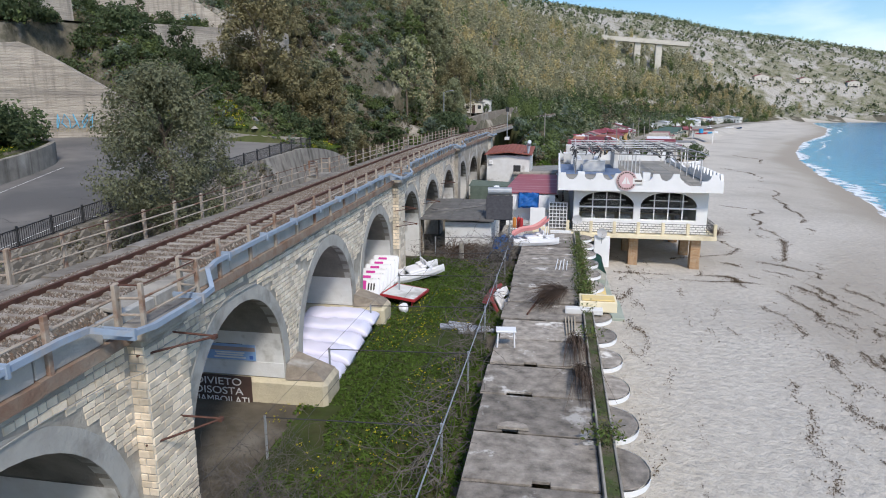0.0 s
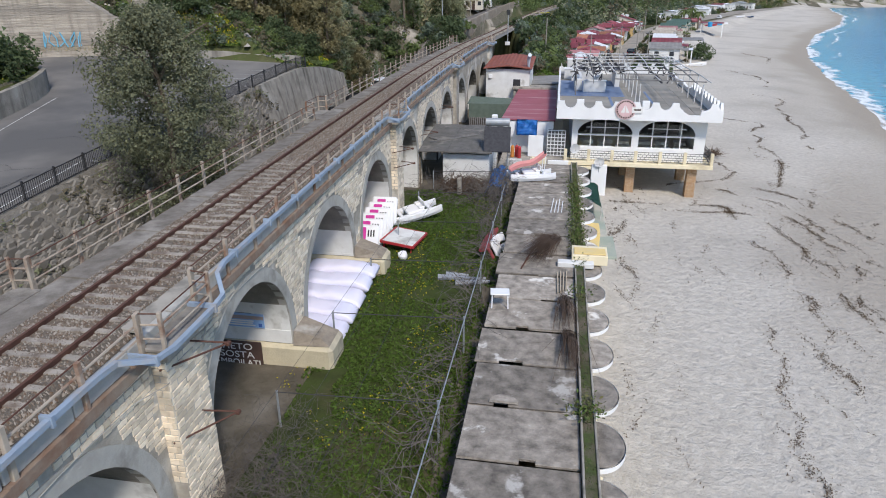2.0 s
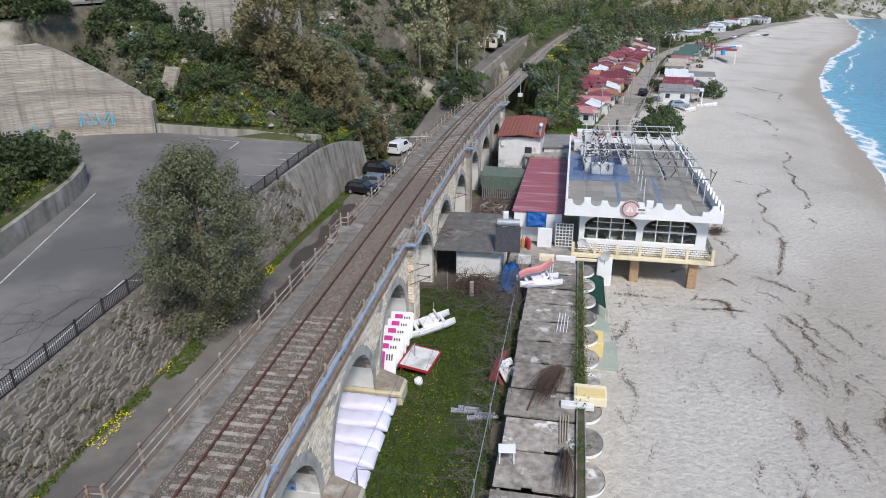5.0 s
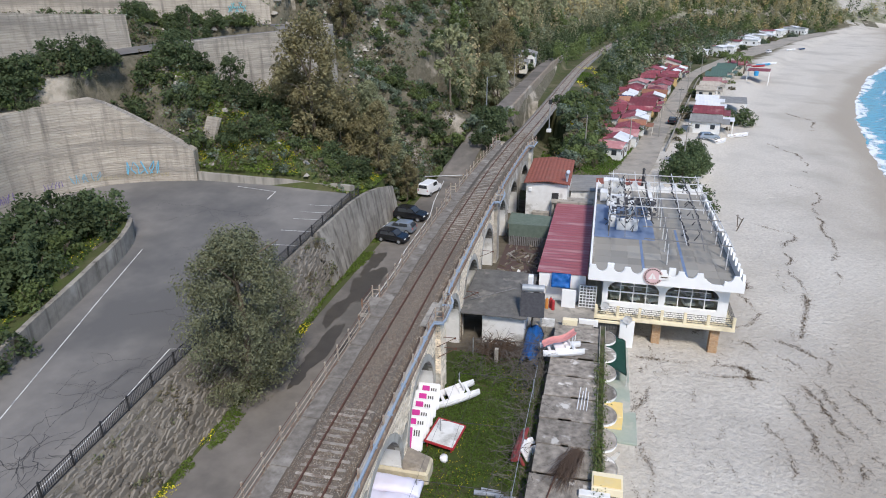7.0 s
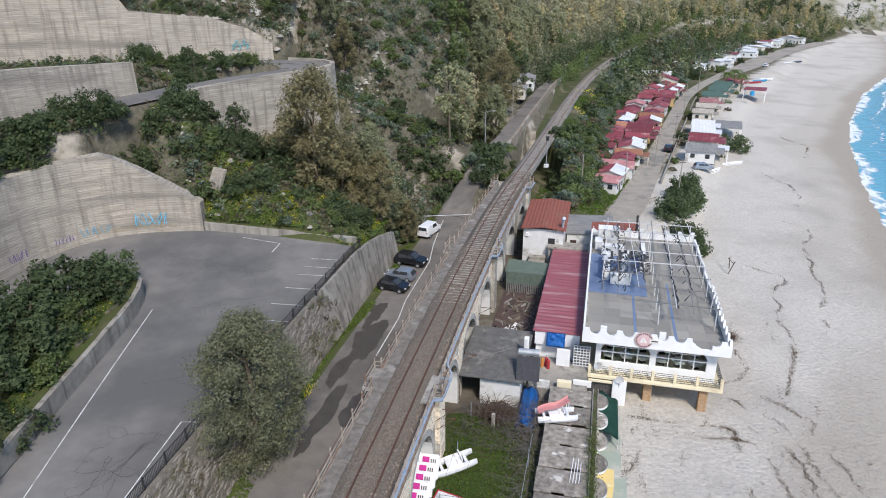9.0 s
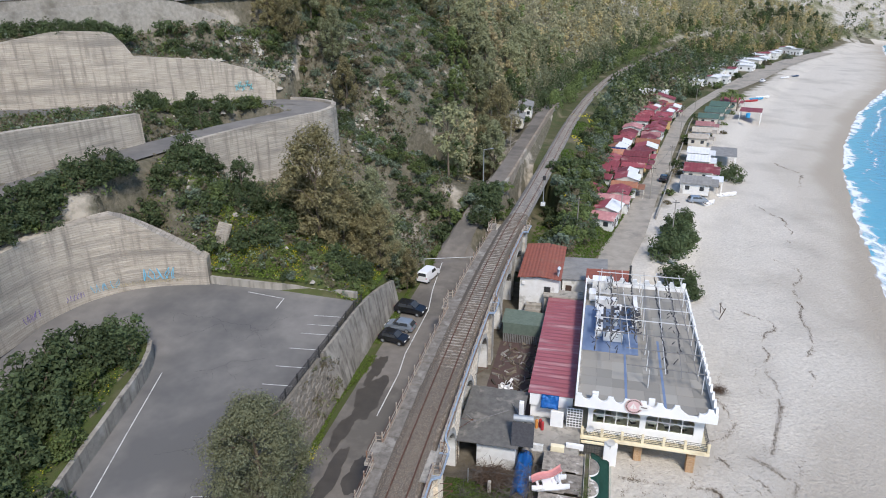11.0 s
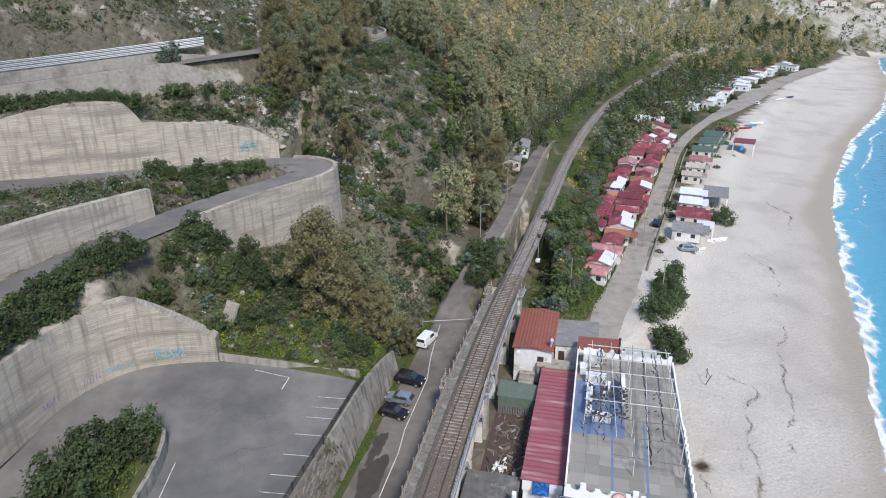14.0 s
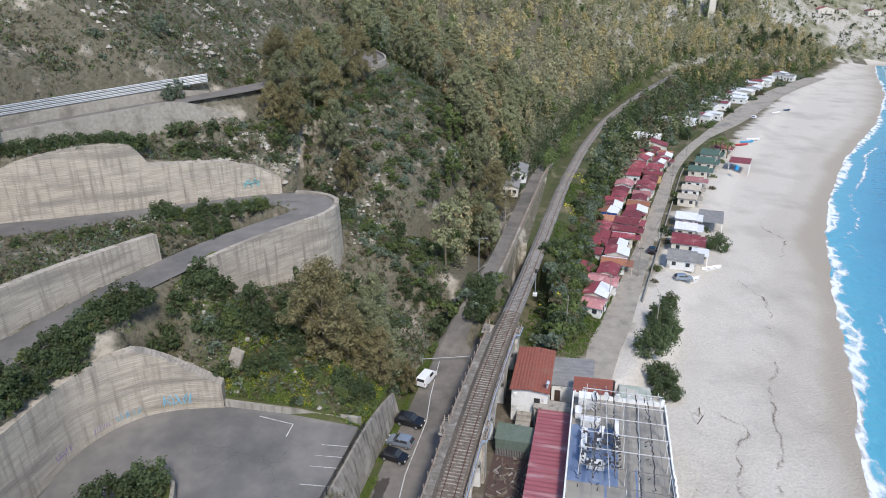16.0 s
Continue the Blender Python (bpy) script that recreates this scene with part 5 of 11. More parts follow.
def restaurant():
    r = empty("restaurant", None, "white beach restaurant with scalloped parapet on brick pillars", "restaurant")
    bm = bmesh.new()
    box(bm, 14.0, 26.3, 57.9, RY1 - 0.3, 2.7, FLOOR, 0.03)
    part("terrace_slab", bm, CREAM, r, "cream painted terrace slab edge")
    bm = bmesh.new()
    box(bm, RX0 + 0.02, RX1 - 0.02, RY0 + 0.05, RY1, 6.72, DECK)
    roof = part("roof_deck", bm, FLOORGREY, r, "weathered grey roof deck")
    # deck tiles as large flat slabs with open joints
    bm = bmesh.new()
    for i in range(8):
        for k in range(17):
            x, y = 13.6 + 1.58 * i, 58.0 + 1.66 * k
            box(bm, x, x + 1.555, y, y + 1.635, DECK + 0.002, DECK + 0.018 + 0.006 * random.random())
    part("deck_paving", bm, island("deck_paving_grey", [(0.25, 0.235, 0.205), (0.30, 0.28, 0.245), (0.21, 0.20, 0.178), (0.32, 0.305, 0.27)], 0.85, 0.02), roof)
    # parapets
    bm = bmesh.new()
    profile_wall(bm, 0, RX0, RX1, RY0, 0.22, 6.72, front_top)
    part("front_parapet", bm, WHITE, r, "white scalloped front parapet")
    bm = bmesh.new()
    profile_wall(bm, 1, RY0 + 0.23, RY1, RX1 - 0.22, 0.22, 6.72, lambda a: scallop(a, 58.9, 1.3, 0.45) if a < 71 else 7.5 + 0.1 * math.sin(a))
    part("side_parapet", bm, WHITE, r, "white scalloped side parapet")
    bm = bmesh.new()
    box(bm, RX0, RX0 + 0.2, RY0 + 0.23, RY1, 6.72, 7.85, 0.02)
    part("side_parapet", bm, WHITE, r, "plain white side parapet")
    bm = bmesh.new()
    profile_wall(bm, 0, RX0 + 0.21, RX1 - 0.23, RY1 - 0.2, 0.2, 6.72, lambda a: scallop(a, 14.0, 1.6, 0.55, 8.3))
    part("back_parapet", bm, WHITE, r, "white scalloped back parapet")
    # facade with two flat-arched windows
    wins = ((15.05, 19.65), (20.15, 24.75))

    def arch(x):
        for a, b in wins:
            if a < x < b:
                u = (x - (a + b) / 2) / ((b - a) / 2)
                return 5.25 + (WTOP - 5.25) * math.sqrt(max(0, 1 - abs(u) ** 2.4))
        return None
    bm = bmesh.new()
    box(bm, 14.6, 25.6, FAC, FAC + 0.22, FLOOR + 0.002, SILL)
    n_ = 140
    for k in range(n_):
        xa, xb = 14.6 + 11.0 * k / n_, 14.6 + 11.0 * (k + 1) / n_
        z = arch((xa + xb) / 2)
        box(bm, xa, xb, FAC, FAC + 0.22, (z if z else SILL), 6.71)
    bmesh.ops.remove_doubles(bm, verts=bm.verts, dist=0.0005)
    part("front_wall", bm, WHITE, r)
    for x in (14.6, 25.4):
        bm = bmesh.new()
        box(bm, x, x + 0.2, FAC + 0.23, RY1 - 0.4, FLOOR + 0.002, 6.71)
        part("side_wall", bm, WHITE, r)
    # rear wall of the room, its dimness put into the colour
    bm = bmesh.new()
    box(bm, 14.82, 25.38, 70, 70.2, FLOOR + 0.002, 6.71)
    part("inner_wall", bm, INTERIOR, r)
    for a, b in wins:
        w = empty("window")
        w.parent = r
        bm = bmesh.new()
        for k in range(5):
            x = a + (b - a) * k / 4
            top = (arch(min(max(x, a + 0.02), b - 0.02)) or 5.25)
            box(bm, x - 0.045, x + 0.045, FAC + 0.05, FAC + 0.13, SILL, top)
        for z, h in ((SILL + 0.05, 0.1), (5.18, 0.13), (5.82, 0.06)):
            s = 0.0 if z < 5.3 else (b - a) * 0.16
            box(bm, a + s, b - s, FAC + 0.052, FAC + 0.128, z - h / 2, z + h / 2)
        part("frame", bm, WHITE, w, "white window frame")
        for k in range(4):
            for z0, z1 in ((SILL + 0.08, 5.1), (5.26, 6.2)):
                xa, xb = a + (b - a) * k / 4 + 0.045, a + (b - a) * (k + 1) / 4 - 0.045
                bm = bmesh.new()
                z1_ = min(z1, (arch(max(a + 0.03, xa)) or z1), (arch(min(b - 0.03, xb)) or z1)) if z0 > 5 else z1
                if z1_ - z0 < 0.1:
                    z1_ = z0 + 0.12
                box(bm, xa, xb, FAC + 0.085, FAC + 0.093, z0, z1_)
                g = part("pane", bm, GLASSDARK, w, "clear window pane")
                g.visible_shadow = False
    # terrace railing
    posts = [14.15, 16.1, 18.05, 20.0, 22.0, 24.0, 26.15]
    rail = empty("terrace_railing")
    rail.parent = r
    for x in posts:
        bm = bmesh.new()
        box(bm, x - 0.13, x + 0.13, 57.98, 58.22, FLOOR + 0.002, FLOOR + 1.02, 0.02)
        part("post", bm, CREAM, rail, "cream railing post")
    for a, b in zip(posts, posts[1:]):
        bm = bmesh.new()
        for k in range(5):
            z = FLOOR + 0.12 + 0.2 * k
            beam(bm, (a + 0.14, 58.1, z), (b - 0.14, 58.1, z), 0.03, 0.035)
            if k < 4:
                for j in range(5):
                    x = a + 0.25 + (b - a - 0.4) * (j + 0.5 * (k % 2)) / 5
                    if x < b - 0.15:
                        box(bm, x - 0.012, x + 0.012, 58.085, 58.115, z, z + 0.2)
        part("infill_panel", bm, DARKMETAL, rail, "dark iron bars in brick pattern")
    bm = bmesh.new()
    for y in np.arange(58.4, 63.5, 0.33):
        bar(bm, (26.15, y, FLOOR), (26.15, y, FLOOR + 1.0), 0.018, 5)
        c0 = Vector((26.15, y + 0.16, FLOOR + 0.55))
        ring = [c0 + Vector((0, 0.13 * math.cos(t), 0.25 * math.sin(t))) for t in np.linspace(0, 6.28, 9)]
        tube(bm, ring, 0.014, 4)
    for z in (0.1, 1.0):
        bar(bm, (26.15, 58.2, FLOOR + z), (26.15, 63.6, FLOOR + z), 0.025, 6)
    part("scrollwork", bm, DARKMETAL, rail, "dark wrought iron scrollwork")
    # pillars
    for x, y in ((19.8, 59.3), (24.8, 58.8), (24.9, 64.2), (19.8, 65.0), (24.9, 70), (19.8, 71), (15.4, 65), (24.9, 76), (19.8, 77)):
        p = empty("pillar")
        p.parent = r
        bm = bmesh.new()
        box(bm, x - 0.36, x + 0.36, y - 0.36, y + 0.36, -0.6, 2.68)
        part("core", bm, MORTAR, p)
        bm = bmesh.new()
        z = -0.2
        k = 0
        while z < 2.6:
            for s in range(4):
                for j in range(3):
                    off = -0.36 + 0.25 * j - (0.06 if k % 2 else 0)
                    a0, a1 = max(-0.385, off), min(0.385, off + 0.235)
                    m = Matrix.Translation((x, y, 0)) @ Matrix.Rotation(s * math.pi / 2, 4, "Z")
                    box(bm, a0, a1, -0.385, -0.355, z, z + 0.085, 0.0, m)
            z += 0.1
            k += 1
        part("brickwork", bm, island("tan_bricks", [(0.46, 0.29, 0.16), (0.36, 0.22, 0.12), (0.52, 0.36, 0.22), (0.41, 0.27, 0.16)], 0.9, 0.05), p, "tan brick facing")
    return r


restaurant()


def restaurant_table(x, y, rz):
    t = empty("dining_table", pose(x, y, FLOOR, 0, 0, rz), "dining table with white cloth behind glass", "table", "tables in the restaurant")
    bm = bmesh.new()
    box(bm, -0.5, 0.5, -0.5, 0.5, 0.42, 0.78, 0.04)
    part("cloth", bm, PLASTICW, t, "white tablecloth")
    bm = bmesh.new()
    box(bm, -0.06, 0.06, -0.06, 0.06, 0.0, 0.45)
    box(bm, -0.3, 0.3, -0.3, 0.3, 0.0, 0.04)
    part("pedestal", bm, DARKMETAL, t)
    return t


for i, x in enumerate((15.9, 17.6, 19.2, 21.0, 22.6, 24.2)):
    for j, y in enumerate((61.4, 63.6)):
        restaurant_table(x + 0.2 * j, y, 15 * ((i + j) % 3))

# round sign on the parapet
rs = empty("round_sign", pose(18.75, RY0 - 0.05, 7.62, 90, 0, 0), "round pink and white sailing-boat sign on the parapet", "sign")


def disc(bm, r, z0, z1, n=32, r_in=0.0):
    ang = [2 * math.pi * k / n for k in range(n)]
    lo = [bm.verts.new((r * math.cos(a), r * math.sin(a), z0)) for a in ang]
    hi = [bm.verts.new((r * math.cos(a), r * math.sin(a), z1)) for a in ang]
    for k in range(n):
        bm.faces.new((lo[k], lo[(k + 1) % n], hi[(k + 1) % n], hi[k]))
    bm.faces.new(hi)
    bm.faces.new(lo[::-1])


bm = bmesh.new()
disc(bm, 0.82, 0.0, 0.05)
part("rim", bm, surf("sign_rim", (0.52, 0.33, 0.33), (0.60, 0.47, 0.46), 7.0, 0.6), rs, "dusky pink patterned rim")
bm = bmesh.new()
disc(bm, 0.55, 0.052, 0.06)
part("face", bm, surf("sign_face", (0.62, 0.40, 0.40), (0.68, 0.5, 0.5), 2.0, 0.6), rs)
bm = bmesh.new()
for tri_ in (((-0.05, -0.25), (-0.05, 0.4), (-0.38, -0.25)), ((0.02, -0.25), (0.3, -0.25), (0.02, 0.3))):
    vs = [bm.verts.new((x, y, 0.066)) for x, y in tri_] + [bm.verts.new((x, y, 0.061)) for x, y in tri_]
    bm.faces.new(vs[:3])
    for k in range(3):
        bm.faces.new((vs[k], vs[3 + k], vs[3 + (k + 1) % 3], vs[(k + 1) % 3]))
part("sail", bm, SIGNWHITE, rs)
bm = bmesh.new()
for k in range(22):
    a = 2 * math.pi * k / 22
    box(bm, -0.05, 0.05, -0.07, 0.07, 0.051, 0.06, 0, Matrix.Translation((0.68 * math.cos(a), 0.68 * math.sin(a), 0)) @ Matrix.Rotation(a, 4, "Z"))
part("rim_marks", bm, SIGNBROWN, rs)
bm = bmesh.new()
box(bm, 0.5, 1.35, -0.25, 0.2, 0.055, 0.07, 0.005)
part("name_plate", bm, SIGNWHITE, rs)
bm = bmesh.new()
box(bm, 0.65, 1.22, -0.06, 0.06, 0.071, 0.076)
part("name_bar", bm, SIGNBROWN, rs)

# pergola frame on the roof deck
perg = empty("pergola", None, "dilapidated white and grey pergola frame with torn netting", "pergola")
PZ = 9.55
STEELW = surf("white_painted_steel", (0.66, 0.66, 0.65), (0.5, 0.5, 0.5), 3.0, 0.6, 0, 8, (0.3, 0.26, 0.22), 0.8, (0.58, 0.7))
STEELG = surf("grey_weathered_timber", (0.22, 0.215, 0.21), (0.14, 0.135, 0.13), 3.0, 0.8, 0.2, 10)
NET = surf("black_net", (0.035, 0.035, 0.04), (0.06, 0.06, 0.065), 4.0, 0.95)
rows_y = [62.0, 65.3, 68.6, 71.9, 75.2, 78.5, 81.8, 85.0]
for y in rows_y:
    for x in (14.9, 20.3, 25.5):
        if x == 14.9 and y < 66:
            continue
        bm = bmesh.new()
        top = PZ - (0.45 if y < 64 else 0)
        bar(bm, (x, y, DECK), (x + random.uniform(-0.12, 0.12), y + random.uniform(-0.1, 0.1), top), 0.055, 6)
        part("post", bm, STEELW if x > 15 else STEELG, perg)
    bm = bmesh.new()
    x0 = 14.6 if y > 66 else 18.0
    beam(bm, (x0, y, PZ - 0.05 + random.uniform(-0.1, 0.05)), (25.7, y, PZ - (0.2 if y < 64 else 0)), 0.07, 0.09)
    part("cross_beam", bm, STEELW if y > 70 else STEELG, perg)
for k, x in enumerate((14.7, 15.9, 17.1, 18.3, 19.5, 20.6, 21.8, 23.0, 24.2, 25.5)):
    bm = bmesh.new()
    y0 = (66.5, 63.5, 66, 65, 67.5, 62, 60.8, 61.4, 60.6, 60.4)[k]
    pts = [(x + 0.5 * math.sin(0.2 * j + k), y, PZ + 0.06 - 0.25 * max(0, math.sin(0.9 * j + k)) - (0.5 if j == 0 and k % 3 == 1 else 0)) for j, y in enumerate(np.linspace(y0, 86.0, 8))]
    tube(bm, pts, 0.046, 4)
    part("long_bar", bm, STEELG if k % 3 else STEELW, perg)
rgn = random.Random(9)
for x, y0, y1 in ((16.5, 66.5, 85), (19.0, 67.0, 85.5), (21.9, 61.5, 85.5), (23.6, 66, 84)):
    bm = bmesh.new()
    pts = [(x + rgn.uniform(-0.12, 0.12), y, PZ - 0.1 - rgn.uniform(0, 0.14)) for y in np.arange(y0, y1, 0.55)]
    tube(bm, pts, 0.07, 5)
    for v in bm.verts:
        v.co += Vector((rgn.uniform(-0.07, 0.07), 0, rgn.uniform(-0.1, 0.05)))
    part("furled_net", bm, NET, perg, "furled black netting")
for i in range(4):
    for j in range(5):
        x0, y0 = 15.0 + 1.2 * i, 68.6 + 1.35 * j
        if rgn.random() < 0.2:
            continue
        bm = bmesh.new()
        g = [[bm.verts.new((x0 + 1.15 * u / 4, y0 + 1.25 * v / 4, PZ - 0.02 - 0.3 * math.sin(math.pi * u / 4) * math.sin(math.pi * v / 4) - rgn.uniform(0, 0.05))) for v in range(5)] for u in range(5)]
        for u in range(4):
            for v in range(4):
                if rgn.random() < 0.45:
                    bm.faces.new((g[u][v], g[u + 1][v], g[u + 1][v + 1], g[u][v + 1]))
        part("shade_netting", bm, NET, perg, "torn black shade netting")
bm = bmesh.new()
for _ in range(70):
    x, y = rgn.choice((14.7, 15.9, 17.1, 18.3, 22.0, 23.1)), rgn.uniform(64, 85)
    p = Vector((x + rgn.uniform(-0.1, 0.1), y, PZ))
    q = p + Vector((rgn.uniform(-0.5, 0.5), rgn.uniform(-0.9, 0.9), rgn.uniform(-0.7, -0.1)))
    bar(bm, p, q, 0.035, 4, 0.06)
tagged(part("net_scrap", bm, NET, perg, "rolled black net scraps tied to the bars"), kind="stuff")

# blue painted part of the deck, with fittings
bm = bmesh.new()
box(bm, 13.45, 19.6, 68.2, 79.5, DECK + 0.03, DECK + 0.06)
tagged(mesh_ob("blue_deck", bm, BLUEFLOOR), "blue painted floor area on the roof deck", "floor", kind="structure")
for x0, x1, y0, y1 in ((18.0, 18.25, 58.6, 68.2), (21.7, 21.95, 58.6, 72.0)):
    bm = bmesh.new()
    box(bm, x0, x1, y0, y1, DECK + 0.028, DECK + 0.036)
    tagged(mesh_ob("blue_stripe", bm, BLUEFLOOR), "faded blue painted stripe on the roof deck", "marking", kind="structure")


def counter(x, y, w, d, h, rz, label):
    c = empty("counter", pose(x, y, DECK + 0.06, 0, 0, rz), label, "counter", "white counters on the roof deck")
    bm = bmesh.new()
    box(bm, -w / 2, w / 2, -d / 2, d / 2, 0, h, 0.04)
    part("body", bm, WHITE_OLD, c)
    bm = bmesh.new()
    box(bm, -w / 2 - 0.05, w / 2 + 0.05, -d / 2 - 0.05, d / 2 + 0.05, h + 0.002, h + 0.06, 0.02)
    part("top", bm, WHITE, c)


for a in ((15.2, 74.5, 0.7, 6.0, 1.1, 0), (16.8, 71.0, 2.2, 0.7, 1.1, 0), (17.3, 76.5, 0.5, 4.0, 1.0, -8), (19.3, 77.0, 0.5, 4.6, 1.9, 0), (15.9, 79.5, 2.6, 0.9, 1.2, 0), (15.4, 84.0, 2.6, 1.6, 1.9, 0), (14.2, 81.5, 0.8, 1.6, 1.1, 0)):
    counter(*a, "white masonry counter on the roof deck")
# loose tank, chimney and things on the front parapet
for x in (15.1, 20.4):
    bm = bmesh.new()
    box(bm, x - 0.3, x + 0.3, RY0 + 0.5, RY0 + 0.8, DECK + 0.02, DECK + 1.25, 0.03)
    tagged(mesh_ob("masonry_stub", bm, WHITE), "white masonry stub behind the parapet", "masonry")
st = empty("stove_pipe", pose(19.0, 87.3, 7.0), "dark steel stove pipe behind the roof", "chimney")
bm = bmesh.new()
bar(bm, (0, 0, 0), (0, 0, 2.6), 0.14, 10)
part("flue", bm, DARKMETAL, st)
bm = bmesh.new()
bar(bm, (0, 0, 2.65), (0, 0, 2.85), 0.22, 10, 0.08)
part("cowl", bm, DARKMETAL, st)

# ---- back annexe roofs behind the restaurant ----
def pitched(name, x0, x1, y0, y1, z0, zl, zr, roofmat, label, cat, wallmat=WHITE_OLD, over=0.25, ridges=True, kind_group="", doors=True):
    """A small flat or single-pitch building: walls, a ribbed sheet roof, a door and a window to its front."""
    b = empty(name, None, label, cat, kind_group)
    bm = bmesh.new()
    zt = min(zl, zr) - 0.08
    box(bm, x0, x1, y0, y1, z0, zt)
    part("wall", bm, wallmat, b)
    bm = bmesh.new()
    n_ = max(4, int((y1 - y0 + 2 * over) / 0.5))
    rows_ = []
    for k in range(n_ + 1):
        y = y0 - over + (y1 - y0 + 2 * over) * k / n_
        dz = 0.05 if (k % 2 and ridges) else 0.0
        rows_.append([bm.verts.new((x0 - over, y, zl + dz)), bm.verts.new((x1 + over, y, zr + dz)), bm.verts.new((x1 + over, y, zr + dz - 0.07)), bm.verts.new((x0 - over, y, zl + dz - 0.07))])
    for p, q in zip(rows_, rows_[1:]):
        for j in range(4):
            bm.faces.new((p[j], p[(j + 1) % 4], q[(j + 1) % 4], q[j]))
    bm.faces.new(rows_[0][::-1])
    bm.faces.new(rows_[-1])
    part("roof", bm, roofmat, b)
    if doors:
        bm = bmesh.new()
        box(bm, x0 + 0.5, x0 + 1.4, y0 - 0.04, y0 - 0.002, z0 + 0.02, z0 + 2.05, 0.01)
        part("door", bm, SIGNBROWN, b)
        if x1 - x0 > 3:
            bm = bmesh.new()
            box(bm, x1 - 1.6, x1 - 0.5, y0 - 0.04, y0 - 0.002, z0 + 1.0, min(z0 + 2.0, zt - 0.2), 0.01)
            part("window", bm, DARKMETAL, b)
    return b


def ribbed_long_roof():
    b = empty("kitchen_wing", None, "long low wing with a faded red sheet-metal roof", "building")
    bm = bmesh.new()
    box(bm, 8.7, 12.9, 60.2, 84.0, 1.5, 5.0)
    part("wall", bm, WHITE, b)
    bm = bmesh.new()
    n_ = 56
    rows_ = []
    for k in range(n_ + 1):
        y = 59.8 + 24.6 * k / n_
        z = 6.15 - 0.9 * k / n_ + (0.07 if k % 2 else 0)
        rows_.append([bm.verts.new((x, y, z + dz)) for x, dz in ((8.4, 0), (13.12, 0.0), (13.12, -0.08), (8.4, -0.08))])
    for p, q in zip(rows_, rows_[1:]):
        for j in range(4):
            bm.faces.new((p[j], p[(j + 1) % 4], q[(j + 1) % 4], q[j]))
    bm.faces.new(rows_[0][::-1])
    bm.faces.new(rows_[-1])
    part("roof", bm, REDMETAL, b, "ribbed red sheet-metal roof")
    bm = bmesh.new()
    box(bm, 8.6, 13.0, 59.9, 60.1, 4.6, 6.0)
    part("front_fascia", bm, WHITE, b)
    return b


ribbed_long_roof()
# white house with red tiled roof by the viaduct
wh = empty("white_house", None, "white flat-fronted house with a red tiled roof", "house")
bm = bmesh.new()
box(bm, 4.2, 9.6, 85.5, 96.5, 1.6, 7.5)
part("wall", bm, WHITE_OLD, wh)
bm = bmesh.new()
rows_ = []
for k in range(25):
    x = 3.9 + 6.0 * k / 24
    dz = 0.05 * (k % 2)
    rows_.append([bm.verts.new((x, y, 7.75 + 0.35 * abs(1 - k / 12) * -1 + 0.5 + dz + e)) for y, e in ((85.0, -0.25), (97, 0.1), (97, 0.0), (85.0, -0.35))])
for p, q in zip(rows_, rows_[1:]):
    for j in range(4):
        bm.faces.new((p[j], q[j], q[(j + 1) % 4], p[(j + 1) % 4]))
part("roof", bm, REDTILE, wh, "weathered red tiled roof")
bm = bmesh.new()
box(bm, 4.5, 4.95, 85.3, 85.49, 6.4, 6.9, 0.02)
part("air_conditioner", bm, WHITE, wh)
for x, z in ((6.0, 2.2), (7.6, 5.2)):
    bm = bmesh.new()
    box(bm, x, x + 0.9, 85.44, 85.49, z, z + 1.1, 0.01)
    part("window", bm, DARKMETAL, wh)
fl = empty("flue_pipe", pose(9.4, 86.2, 5.0), "thick pale blue-grey ventilation pipe on the house", "pipe")
bm = bmesh.new()
tube(bm, [(0, 0, 0), (0, 0, 3.7), (0.1, -0.25, 4.1), (0.15, -0.7, 4.25)], 0.24, 10)
part("pipe", bm, surf("pale_blue_metal", (0.50, 0.56, 0.62), (0.42, 0.48, 0.54), 1.5, 0.5, metal=0.2), fl)
for k in range(7):       # outside stair
    bm = bmesh.new()
    box(bm, 5.2, 7.4, 79.0 + 0.9 * k, 79.9 + 0.9 * k, 1.6, 2.0 + 0.3 * k)
    tagged(mesh_ob("stair_flight", bm, CONC), "broad concrete step up to the house", "step", "steps to the house")
bm = bmesh.new()
box(bm, 7.6, 13.0, 84.4, 86.6, 5.2, 5.5, 0.03)
tagged(mesh_ob("service_deck", bm, CONC), "weathered concrete service deck beside the house", "deck")
for x in (7.9, 10.3, 12.6):
    bm = bmesh.new()
    box(bm, x - 0.15, x + 0.15, 84.6, 84.9, 1.6, 5.19)
    tagged(mesh_ob("deck_post", bm, CONC), "concrete post under the service deck", "post")
pitched("annexe", 13.4, 19.0, 87.2, 91.5, 1.6, 6.9, 7.1, REDTILE, "annexe with a rust-red tiled roof behind the restaurant", "building")
pitched("annexe", 9.8, 16, 92, 100, 1.8, 4.9, 5.2, GREYSHEET, "low annexe with a grey sheet roof", "building")
bm = bmesh.new()
box(bm, 20.5, 25.5, 88, 99, 0.5, 1.9, 0.05)
tagged(mesh_ob("green_platform", bm, surf("green_concrete", (0.34, 0.38, 0.33), (0.27, 0.32, 0.27), 0.8, 0.85, 0.1, 5, (0.46, 0.44, 0.39), 0.4, (0.45, 0.6))), "pale green painted concrete platform by the beach", "platform")

